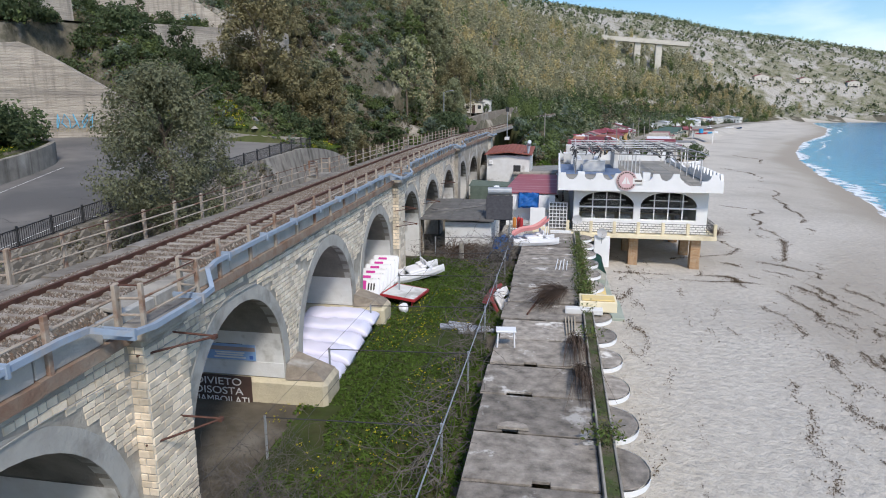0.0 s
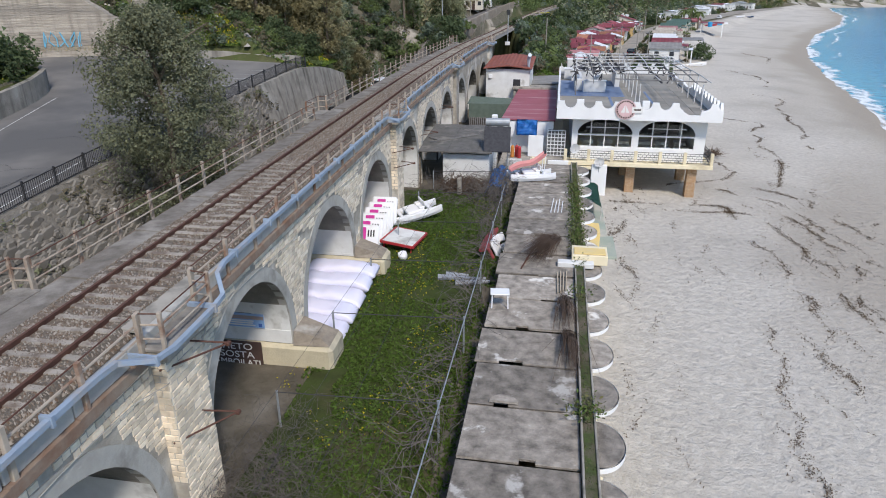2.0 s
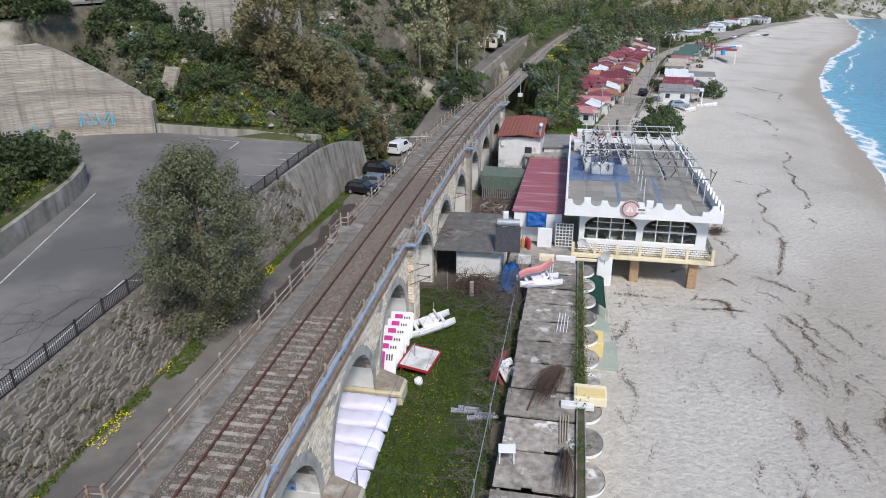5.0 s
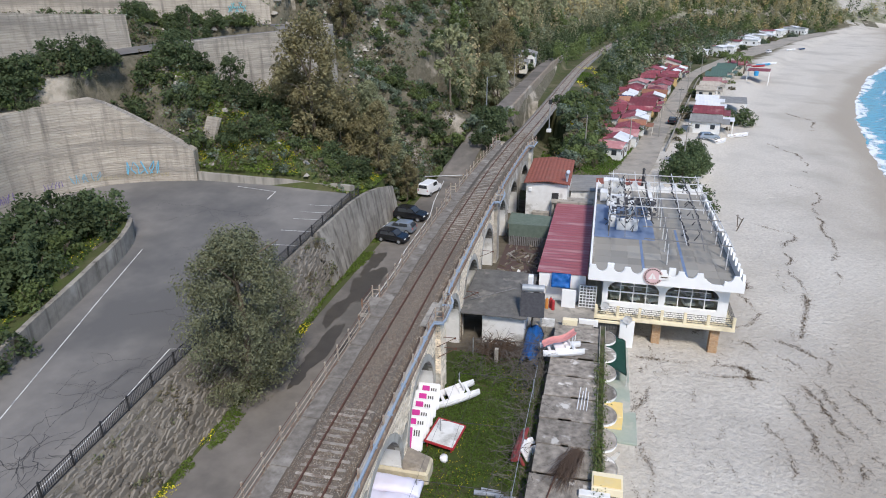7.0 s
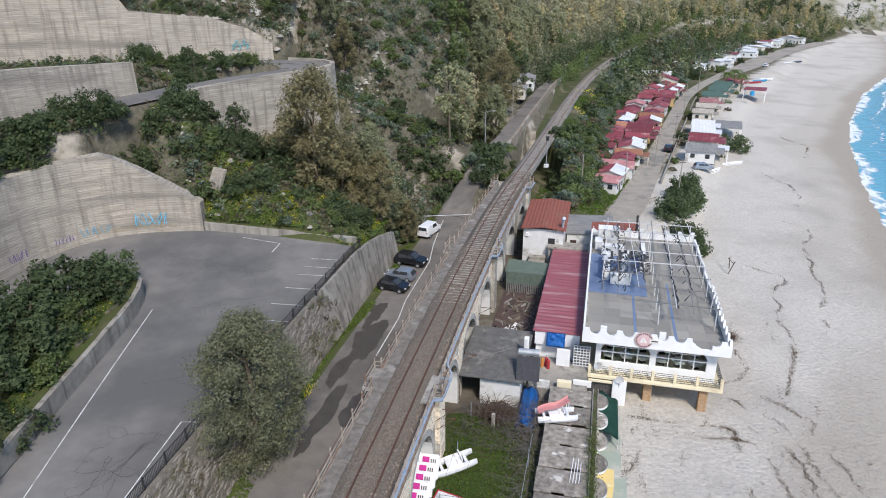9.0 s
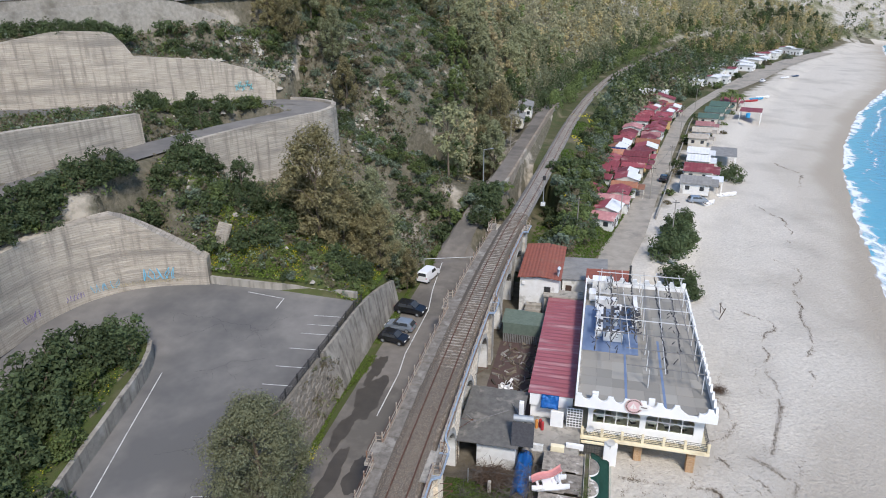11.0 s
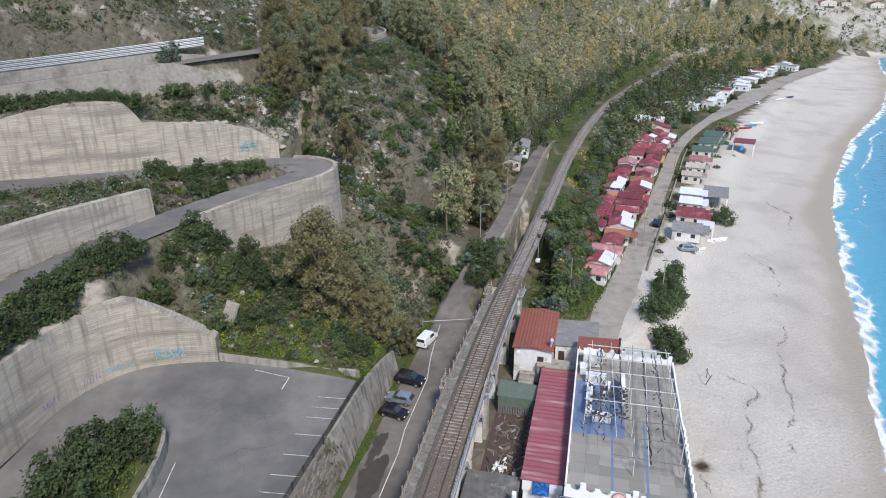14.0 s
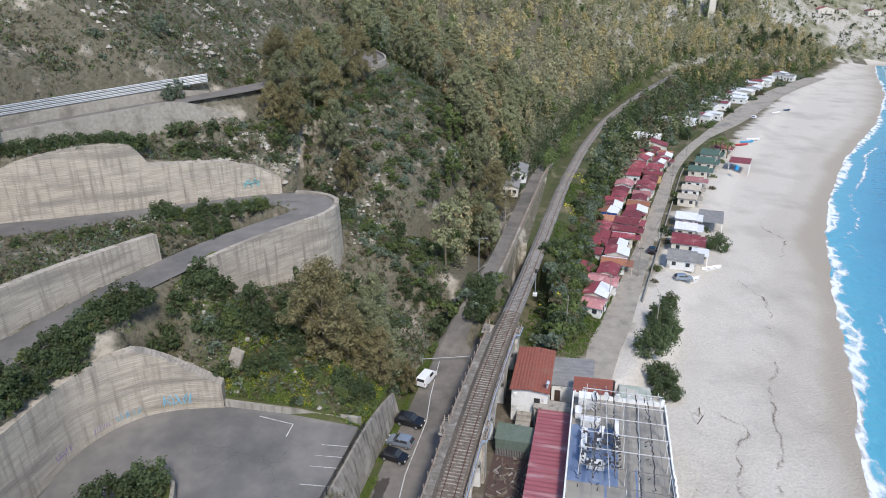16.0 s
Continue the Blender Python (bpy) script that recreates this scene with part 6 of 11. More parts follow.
# ---- shack, yard and solar heater ----
sh = empty("shack", None, "small rendered shack with a grey bitumen sheet roof", "shack")
bm = bmesh.new()
box(bm, 4.4, 8.1, 52.6, 60.5, 1.5, 4.6)
part("wall", bm, WHITE_OLD, sh)
bm = bmesh.new()
for k in range(5):
    xa, xb = 2.3 + 1.2 * k, 2.3 + 1.2 * (k + 1) + 0.06
    vs = [bm.verts.new(p) for p in ((xa, 52.1, 4.88 + 0.03 * (k % 2)), (xb, 52.1, 4.9 + 0.03 * (k % 2)), (xb, 61.0, 5.3 + 0.03 * (k % 2)), (xa, 61.0, 5.28 + 0.03 * (k % 2)))]
    lo = [bm.verts.new(v.co - Vector((0, 0, 0.09))) for v in vs]
    bm.faces.new(vs)
    bm.faces.new(lo[::-1])
    for j in range(4):
        bm.faces.new((vs[j], lo[j], lo[(j + 1) % 4], vs[(j + 1) % 4]))
part("roof", bm, surf("bitumen_sheet", (0.15, 0.145, 0.135), (0.09, 0.086, 0.08), 1.6, 0.9, 0.5, 5, (0.22, 0.205, 0.18), 0.7, (0.56, 0.68), detail=9.0), sh, "grey bitumen sheets")
bm = bmesh.new()
for p, q in (((3.0, 54.5, 5.08), (6.8, 57.5, 5.22)), ((2.6, 56.0, 5.15), (3.9, 54.9, 5.1)), ((7.0, 58.5, 5.3), (8.4, 56, 5.25))):
    beam(bm, p, q, 0.09, 0.06)
part("batten", bm, STEELG, sh)
for x, y in ((2.5, 52.6), (2.5, 60.4)):
    bm = bmesh.new()
    bar(bm, (x, y, 1.4), (x, y, 4.85), 0.07, 7)
    part("post", bm, BARK, sh)
sol = empty("solar_heater", pose(8.6, 53.6, 5.2, 0, 0, 4), "solar water heater with steel tank and black collector", "water heater")
bm = bmesh.new()
bar(bm, (-0.9, 0.5, 1.75), (1.0, 0.5, 1.75), 0.33, 16)
part("tank", bm, GALV, sol, "bright steel cylinder tank")
bm = bmesh.new()
vs = box(bm, -1.0, 1.1, -0.06, 0.06, -1.1, 1.1, 0.02, pose(0, -0.35, 0.55, -38, 0, 0))
part("collector", bm, NET, sol, "black collector panel under a dark cloth")
bm = bmesh.new()
for x in (-0.8, 0.9):
    bar(bm, (x, 0.5, 1.5), (x, 0.5, -0.3), 0.04, 6)
    bar(bm, (x, -1.0, -0.3), (x, 0.5, 1.3), 0.04, 6)
    bar(bm, (x, 0.5, -0.3), (x, 0.5, -3.6), 0.05, 6)
part("stand", bm, GALV, sol)
bm = bmesh.new()
box(bm, 7.9, 8.35, 56.3, 56.8, 1.6, 7.1, 0.05)
tagged(mesh_ob("white_chimney", bm, WHITE), "white masonry chimney stack beside the shack", "chimney")

# ---- row of beach cabins with flat concrete roofs ----
cab = empty("beach_cabins", pose(0, 0, 0.22), "row of beach cabins with worn flat concrete roofs", "beach cabins")
CY0, CP, CN = 6.9, 2.78, 17
rgc = random.Random(17)
MOSS = island("moss_and_ivy", [(0.05, 0.085, 0.018), (0.085, 0.12, 0.03), (0.06, 0.07, 0.025), (0.12, 0.11, 0.05)], 0.95, 0.1)
for k in range(CN):
    y0 = CY0 + CP * k
    bm = bmesh.new()
    xa = 10.72 + rgc.uniform(-0.08, 0.12)
    gap = rgc.choice((0.1, 0.14, 0.24))
    zt_, xn, wn_ = 3.5 + rgc.uniform(-0.02, 0.05), rgc.uniform(11.3, 13.0), rgc.choice((0.0, 0.5, 0.9, 1.2))
    box(bm, xa, 14.52, y0 + 0.2, y0 + CP - gap, 3.41, zt_, 0.012)
    box(bm, xa, xn, y0 + 0.02, y0 + 0.22, 3.41, zt_ - 0.004, 0.012)
    box(bm, xn + wn_, 14.52, y0 + 0.02, y0 + 0.22, 3.41, zt_ - 0.004, 0.012)
    # a worn notch in the front edge
    for v in bm.verts:
        if abs(v.co.y - y0) < 0.1 and rgc.random() < 0.4:
            v.co.y += rgc.uniform(0, 0.05)
    part("roof_slab", bm, SLABCONC, cab, "worn grey concrete roof slab")
    bm = bmesh.new()
    box(bm, 10.95, 14.6, y0 + CP - 0.16, y0 + CP - 0.06, 0.0, 2.9)
    part("cross_wall", bm, CREAM, cab)
    # half-round canopy on the beach side
    bm = bmesh.new()
    yc, r = y0 + CP / 2, 1.18
    ang = [math.pi * (j / 18) - math.pi / 2 for j in range(19)]
    lo = [bm.verts.new((15.0 + 0.95 * math.cos(a), yc + r * math.sin(a), 3.24)) for a in ang]
    hi = [bm.verts.new((15.0 + 0.95 * math.cos(a), yc + r * math.sin(a), 3.42)) for a in ang]
    for j in range(18):
        bm.faces.new((lo[j], lo[j + 1], hi[j + 1], hi[j]))
    bm.faces.new((lo[-1], lo[0], hi[0], hi[-1]))
    bm.faces.new(lo[::-1])
    can = part("canopy", bm, WHITE, cab, "half-round canopy with white painted edge")
    bm = bmesh.new()
    top = [bm.verts.new((15.0 + 0.91 * math.cos(a), yc + (r - 0.04) * math.sin(a), 3.43 + 0.012 * math.cos(9 * a))) for a in ang]
    bm.faces.new(top)
    part("screed", bm, SLABCONC, can)
    bm = bmesh.new()
    box(bm, 15.0, 15.2, y0 - 0.2, y0 + 0.2, -0.3, 3.23, 0.05)
    part("buttress", bm, CREAM, cab, "cream painted pier between cabins")
bm = bmesh.new()
box(bm, 10.9, 11.05, CY0, CY0 + CP * CN, 0.3, 3.2)
part("back_wall", bm, CONC, cab)
bm = bmesh.new()
box(bm, 14.75, 14.98, CY0, CY0 + CP * CN, -0.3, 3.3)
part("front_wall", bm, CREAM, cab)
for x in (14.55, 14.98):
    bm = bmesh.new()
    box(bm, x, x + 0.07, CY0, CY0 + CP * CN, 3.3, 3.72, 0.015)
    part("planter_kerb", bm, CONC, cab, "thin concrete planter kerb")
bm = bmesh.new()
box(bm, 14.63, 14.97, CY0, CY0 + CP * CN, 3.3, 3.66)
part("planter_soil", bm, surf("planter_turf", (0.055, 0.085, 0.018), (0.050, 0.048, 0.025), 4.0, 0.95, 1.0, 20, (0.12, 0.10, 0.07), 0.8, (0.46, 0.6)), cab, "green turf in the planter")
n = 2600
py = RNGC = np.random.default_rng(4).uniform(CY0, CY0 + CP * CN, 2600)
px = np.random.default_rng(5).uniform(14.6, 15.0, n)
pz = np.full(n, 3.66)


def small_leaves(name, x, y, z, size, per, mat, spread, label, parent=None, kind="stuff", seed=6):
    rng = np.random.default_rng(seed)
    c = np.repeat(np.stack([x, y, z], axis=1), per, axis=0)
    m_ = len(c)
    c = c + rng.normal(size=(m_, 3)) * np.array(spread)
    nr = rng.normal(size=(m_, 3)) + np.array([0, 0, 0.6])
    nr /= np.linalg.norm(nr, axis=1)[:, None]
    t = np.cross(nr, rng.normal(size=(m_, 3)))
    t /= np.linalg.norm(t, axis=1)[:, None]
    b = np.cross(nr, t)
    s = (size * rng.uniform(0.5, 1.4, m_))[:, None]
    v = np.stack([c - t * s, c + b * s * 0.5, c + t * s, c - b * s * 0.5], axis=1).reshape(-1, 3)
    o = new(name, tri_mesh(name, v, np.arange(4 * m_).reshape(-1, 4), mat))
    o.parent = parent
    return tagged(o, label, "" if parent else "plants", kind=kind)


small_leaves("planter_moss", px[:1500], py[:1500], pz[:1500], 0.04, 2, MOSS, (0.04, 0.05, 0.03), "green moss and weeds in the planter", cab)
ivy_y = np.concatenate([np.random.default_rng(s).normal(m, d, k) for s, m, d, k in ((1, 20.6, 0.35, 60), (2, 36.5, 1.6, 260), (3, 41.5, 2.2, 220), (4, 46.5, 1.8, 160), (5, 29.5, 0.4, 30))])
small_leaves("ivy_clumps", np.random.default_rng(8).normal(14.75, 0.22, len(ivy_y)), ivy_y, np.full(len(ivy_y), 3.85), 0.07, 5, MOSS, (0.13, 0.13, 0.13), "straggling ivy clumps on the planter", cab)
# cream planter block with steps in the row
YELLOWP = surf("yellow_paint", (0.74, 0.56, 0.22), (0.66, 0.50, 0.22), 1.5, 0.75, 0.15, 8, (0.6, 0.52, 0.36), 0.6, (0.54, 0.7))
pb = empty("planter_block", pose(14.6, 34.0, 3.72), "cream and white masonry planter block on the cabin roofs", "planter")
for x0, x1, y0, y1, z1, mt in ((-0.2, 1.6, -0.5, 0.9, 0.55, CREAM), (-0.1, 1.5, -0.4, 0.45, 0.62, YELLOWP), (-0.9, 0.9, -1.0, -0.52, 0.3, WHITE_OLD)):
    bm = bmesh.new()
    box(bm, x0, x1, y0, y1, 0.02 if mt is not YELLOWP else 0.56, z1, 0.03)
    part("block", bm, mt, pb)


# ---- loose things on the cabin roofs ----
def plastic_table(x, y, z, rz):
    t = empty("plastic_table", pose(x, y, z, 0, 0, rz), "white plastic garden table standing on the cabin roof", "table")
    bm = bmesh.new()
    box(bm, -0.42, 0.42, -0.32, 0.32, 0.66, 0.72, 0.02)
    part("top", bm, PLASTICW, t)
    for sx in (-1, 1):
        for sy in (-1, 1):
            bm = bmesh.new()
            bar(bm, (sx * 0.36, sy * 0.26, 0.0), (sx * 0.33, sy * 0.24, 0.66), 0.035, 6)
            part("leg", bm, PLASTICW, t)
    return t


plastic_table(11.2, 28.2, 3.76, 6)


def twig_bundle(name, x, y, z, n_, length, direction, spread, mat, label, cat="brushwood", r=0.012, sag=0.2, seed=3, fan=0.28):
    rg_ = random.Random(seed)
    bm = bmesh.new()
    for _ in range(n_):
        a = Vector((x + rg_.gauss(0, spread * 0.4), y + rg_.gauss(0, spread * 0.4), z + rg_.uniform(0.02, 0.25)))
        d = Vector((direction[0] + rg_.gauss(0, fan), direction[1] + rg_.gauss(0, fan), rg_.uniform(-0.02, 0.35))).normalized() * length * rg_.uniform(0.5, 1.1)
        m = a + d * 0.5 + Vector((0, 0, sag * rg_.random()))
        e = a + d
        e.z = max(z + 0.02, e.z - sag)
        bar(bm, a, m, r, 3, r * 0.8)
        bar(bm, m, e, r * 0.8, 3, r * 0.35)
    return tagged(mesh_ob(name, bm, mat), label, cat, kind="stuff")


BROWNTWIG = surf("brown_reeds", (0.115, 0.075, 0.05), (0.075, 0.05, 0.036), 5.0, 0.95)
twig_bundle("reed_heap", 13.45, 36.9, 3.77, 420, 3.9, (-0.26, -1.0), 0.45, BROWNTWIG, "sheaf of brown dry reeds on the cabin roof", sag=0.12, fan=0.12)
twig_bundle("dry_branches", 14.0, 29.2, 3.77, 110, 3.4, (0.05, -1.0), 0.35, BROWNTWIG, "tangle of dry branches on the cabin roof", sag=0.25, seed=4, fan=0.11)
twig_bundle("dry_branches", 14.15, 26.0, 3.77, 100, 3.4, (0.06, -1.0), 0.3, BROWNTWIG, "tangle of dry branches on the cabin roof", sag=0.25, seed=5, fan=0.1)
for k in range(4):
    bm = bmesh.new()
    bar(bm, (13.75 + 0.12 * k, 29.9 + 0.1 * k, 3.80), (13.7 + 0.15 * k, 32.2 + 0.15 * (k % 2), 3.82), 0.035, 6)
    tagged(mesh_ob("timber_pole", bm, surf("pale_timber", (0.45, 0.38, 0.28), (0.36, 0.30, 0.22), 3.0, 0.8)), "pale timber pole lying on the cabin roof", "pole", "poles on the cabin roof")
for k in range(4):
    bm = bmesh.new()
    bar(bm, (13.2 + 0.22 * k, 41.6, 3.80), (13.35 + 0.2 * k, 44.4 - 0.5 * (k % 2), 3.82), 0.035, 6)
    tagged(mesh_ob("white_pole", bm, PLASTICW), "white plastic pole lying on the cabin roof", "pole", "poles on the cabin roof")
bm = bmesh.new()
bar(bm, (11.9, 32.4, 3.82), (12.5, 35.8, 3.84), 0.045, 6)
tagged(mesh_ob("rusty_pole", bm, RUST), "rusty iron pole lying on the cabin roof", "pole", "poles on the cabin roof")
hd = empty("round_slab", pose(12.0, 20.9, 3.76), "broken half-round concrete slab on the cabin roof", "slab")
bm = bmesh.new()
ang = [math.pi * j / 12 for j in range(13)]
lo = [bm.verts.new((0.5 * math.cos(a), 0.42 * math.sin(a), 0)) for a in ang]
hi = [bm.verts.new((0.48 * math.cos(a), 0.40 * math.sin(a), 0.09)) for a in ang]
for j in range(12):
    bm.faces.new((lo[j], lo[j + 1], hi[j + 1], hi[j]))
bm.faces.new(hi)
bm.faces.new((lo[-1], lo[0], hi[0], hi[-1]))
part("slab", bm, SLABCONC, hd)


def hull_bm(L, W, H, n_=14):
    """One pontoon hull, pointed at both ends, along Y."""
    bm = bmesh.new()
    rows_ = []
    for k in range(n_ + 1):
        t = k / n_
        w = W * max(0.06, math.sin(math.pi * min(1, 0.1 + 0.85 * t)) ** 0.6)
        z = 0.18 * H * (2 * t - 1) ** 4
        rows_.append([bm.verts.new((sx * w / 2, L * (t - 0.5), z + H * zz)) for sx, zz in ((-0.5, 0.0), (-1, 0.5), (-0.9, 1.0), (0.9, 1.0), (1, 0.5), (0.5, 0.0))])
    for a, b in zip(rows_, rows_[1:]):
        for j in range(6):
            bm.faces.new((a[j], a[(j + 1) % 6], b[(j + 1) % 6], b[j]))
    bm.faces.new(rows_[0][::-1])
    bm.faces.new(rows_[-1])
    return bm


RED = surf("red_plastic", (0.42, 0.035, 0.04), (0.34, 0.03, 0.035), 1.0, 0.45, 0, 8, (0.5, 0.2, 0.2), 0.8, (0.6, 0.8))
PINKRED = surf("faded_red_plastic", (0.62, 0.30, 0.28), (0.55, 0.2, 0.2), 1.0, 0.5)


def pedalo(m, label, hullmat, slide=None):
    p = empty("pedal_boat", m, label, "pedal boat", "pedal boats")
    for x in (-0.6, 0.6):
        bm = hull_bm(3.4, 0.5, 0.45)
        bmesh.ops.translate(bm, verts=bm.verts, vec=(x, 0, 0))
        part("hull", bm, hullmat, p)
    for y in (-1.1, 0.9):
        bm = bmesh.new()
        box(bm, -0.75, 0.75, y - 0.12, y + 0.12, 0.35, 0.5, 0.03)
        part("cross_bar", bm, hullmat, p)
    bm = bmesh.new()
    box(bm, -0.62, 0.62, -0.7, 0.5, 0.45, 0.62, 0.05)
    part("deck", bm, PLASTICW, p)
    for x in (-0.32, 0.32):
        bm = bmesh.new()
        box(bm, x - 0.25, x + 0.25, 0.15, 0.55, 0.622, 0.75, 0.04)
        box(bm, x - 0.25, x + 0.25, 0.5, 0.6, 0.70, 1.05, 0.03)
        part("seat", bm, PLASTICW, p)
    if slide:
        bm = bmesh.new()
        rows_ = []
        for k in range(11):
            t = k / 10
            y, z = -1.6 + 2.6 * t, 0.7 + 1.0 * (t ** 1.2) + 0.12 * math.sin(t * 7)
            rows_.append([bm.verts.new((x, y, z + dz)) for x, dz in ((-0.36, 0.2), (-0.3, 0), (0.3, 0), (0.36, 0.2), (0.3, -0.05), (-0.3, -0.05))])
        for a, b in zip(rows_, rows_[1:]):
            for j in range(6):
                bm.faces.new((a[j], a[(j + 1) % 6], b[(j + 1) % 6], b[j]))
        part("slide", bm, slide, p, "curved water slide")
        bm = bmesh.new()
        for x in (-0.3, 0.3):
            bar(bm, (x, 0.9, 0.4), (x, 0.95, 1.7), 0.035, 6)
        part("ladder", bm, PLASTICW, p)
    return p


pedalo(pose(11.6, 49.3, 3.77, 0, 0, -72), "white and faded red pedal boat with slide on the roof", PLASTICW, PINKRED)
pedalo(pose(4.3, 42.6, 2.75, 10, 4, -58), "white catamaran pedal boat lying in the grass", PLASTICW)
pedalo(pose(9.75, 37.6, 2.6, 0, 62, -6), "dull red pedal boat tipped against the cabin wall", surf("dull_red_plastic", (0.30, 0.06, 0.06), (0.22, 0.05, 0.05), 2.0, 0.6))

# ---- under the arches: inflatables and stacked sunbed slides ----
INFL = surf("white_inflatable_vinyl", (0.66, 0.67, 0.80), (0.74, 0.70, 0.80), 0.7, 0.4)
for k in range(5):
    t = empty("inflatable_roll", pose(2.7, 26.75 + 1.3 * k, 2.85 + 0.13 * k, 0, 7 - 2 * k, 2 + 2 * (k % 2)), "long white inflatable mattress lying in the arch", "inflatable", "white inflatables under the arch")
    bm = bmesh.new()
    nseg, rows_ = 20, []
    for j in range(25):
        u = j / 24
        end = (1 - abs(2 * u - 1) ** 8) ** 0.5
        ring = []
        for a in np.linspace(0, 2 * math.pi, nseg, endpoint=False):
            ca, sa = math.cos(a), math.sin(a)
            q = Vector((-1.9 + 3.7 * u, 0.64 * math.copysign(abs(ca) ** 0.6, ca), 0.34 * math.copysign(abs(sa) ** 0.6, sa) * (0.25 + 0.75 * end)))
            crease = noise.fractal(Vector((q.x * 1.2, q.y * 2.2 + 7 * k, q.z)), 1.0, 2.0, 3)
            ring.append(bm.verts.new((q.x, q.y + 0.05 * crease, q.z + 0.09 * crease - 0.16 * max(0.0, u - 0.75) * 4)))
        rows_.append(ring)
    for a, b in zip(rows_, rows_[1:]):
        for i in range(nseg):
            bm.faces.new((a[i], a[(i + 1) % nseg], b[(i + 1) % nseg], b[i]))
    bm.faces.new(rows_[0][::-1])
    bm.faces.new(rows_[-1])
    for f in bm.faces:
        f.smooth = True
    part("mattress", bm, INFL, t)
MAGENTA = surf("magenta_plastic", (0.55, 0.03, 0.28), (0.48, 0.03, 0.24), 1.0, 0.45)
for k in range(6):
    s = empty("slide_float", pose(2.45, 36.7 + 0.92 * k, 3.1 + 0.06 * k, 58, 0, 4), "white plastic float with magenta seat stacked upright", "float", "stacked floats under the arch")
    bm = bmesh.new()
    box(bm, -0.85, 0.85, -0.95, 0.95, -0.16, 0.16, 0.12)
    part("body", bm, PLASTICW, s)
    bm = bmesh.new()
    box(bm, -0.45, 0.1, -0.9, 0.75, 0.165, 0.24, 0.03)
    part("seat", bm, MAGENTA, s, "magenta seat panel")
    bm = bmesh.new()
    for j in range(3):
        box(bm, 0.2 + 0.16 * j, 0.28 + 0.16 * j, 0.2, 0.6, 0.165, 0.2)
    tagged(part("hand_slots", bm, DARKMETAL, s), kind="stuff")
# old trampoline-like table with red rim, and lattice sheet
rt = empty("red_rimmed_table", pose(4.5, 37.9, 2.32, -3, 6, -6), "old white-topped table with red rim in the grass", "table")
bm = bmesh.new()
box(bm, -0.95, 0.95, -1.35, 1.35, 0.62, 0.72, 0.04)
part("top", bm, WHITE_OLD, rt)
bm = bmesh.new()
for a, b in (((-1, -1.4), (1, -1.4)), ((1, -1.4), (1, 1.4)), ((1, 1.4), (-1, 1.4)), ((-1, 1.4), (-1, -1.4))):
    beam(bm, (*a, 0.64), (*b, 0.64), 0.1, 0.14)
part("rim", bm, RED, rt)
for x in (-0.85, 0.85):
    for y in (-1.2, 1.2):
        bm = bmesh.new()
        bar(bm, (x, y, 0), (x, y, 0.62), 0.05, 6)
        part("leg", bm, RED, rt)
for k, (x, y, rz) in enumerate(((8.2, 34.4, 70), (9.2, 34.0, 80))):
    bm = bmesh.new()
    bar(bm, (-0.9, 0, 0.16), (0.9, 0.1, 0.16), 0.17, 8, 0.1)
    bar(bm, (-0.5, 0.2, 0.3), (0.7, 0.3, 0.25), 0.12, 8, 0.06)
    bmesh.ops.transform(bm, matrix=pose(x + 0.2, y - 1.2, 2.5, 0, 0, rz - 70), verts=bm.verts)
    tagged(mesh_ob("rolled_sheet", bm, surf("grey_plastic_sheet", (0.36, 0.38, 0.42), (0.26, 0.28, 0.31), 3.0, 0.5, 0.4, 6)), "crumpled grey plastic sheeting in the grass", "sheeting")
bm = bmesh.new()
bmesh.ops.create_icosphere(bm, subdivisions=2, radius=0.3)
for v in bm.verts:
    v.co *= 1 + 0.25 * noise.noise(v.co * 5)
bmesh.ops.translate(bm, verts=bm.verts, vec=(5.0, 35.7, 2.72))
tagged(mesh_ob("white_sack", bm, PLASTICW), "crumpled white plastic sack in the grass", "sack")

# ---- vine trellis over the field: wires, posts and bare vines ----
tr = empty("vine_trellis", None, "wire trellis with posts over the field", "trellis")
for y in (20, 26, 32, 38, 44, 49.5):
    for x in (9.9, 4.2):
        bm = bmesh.new()
        bar(bm, (x, y, 2.2), (x, y, 4.25 if x > 5 else 4.0), 0.045, 6)
        part("post", bm, GALV, tr)
    bm = bmesh.new()
    bar(bm, (4.2, y, 3.95), (9.9, y, 4.15), 0.022, 4)
    part("cross_wire", bm, DARKMETAL, tr)
for x in (4.2, 5.6, 7.0, 8.5):
    bm = bmesh.new()
    bar(bm, (x, 14, 4.0), (x, 50, 4.05), 0.009, 4)
    part("wire", bm, DARKMETAL, tr)
bm = bmesh.new()
bar(bm, (9.95, 12, 4.2), (9.95, 46, 4.2), 0.024, 6)
part("top_rail", bm, GALV, tr, "pale steel top rail")
rv = random.Random(31)
bm = bmesh.new()


def vine(p, d, n_, step, r):
    for _ in range(n_):
        q = p + d * step
        bar(bm, p, q, r, 3, r * 0.85)
        if rv.random() < 0.45:
            e = (d + Vector((rv.gauss(0, 0.9), rv.gauss(0, 0.9), rv.gauss(0, 0.6)))).normalized() * step * rv.uniform(0.6, 1.8)
            bar(bm, q, q + e, r * 0.6, 3, r * 0.3)
        d = (d + Vector((rv.gauss(0, 0.35), rv.gauss(0, 0.35), rv.gauss(0, 0.25) - 0.02))).normalized()
        p, r = q, r * 0.93
        if p.z < 2.6:
            d.z = abs(d.z)
        if p.z > 4.7:
            d.z = -abs(d.z)


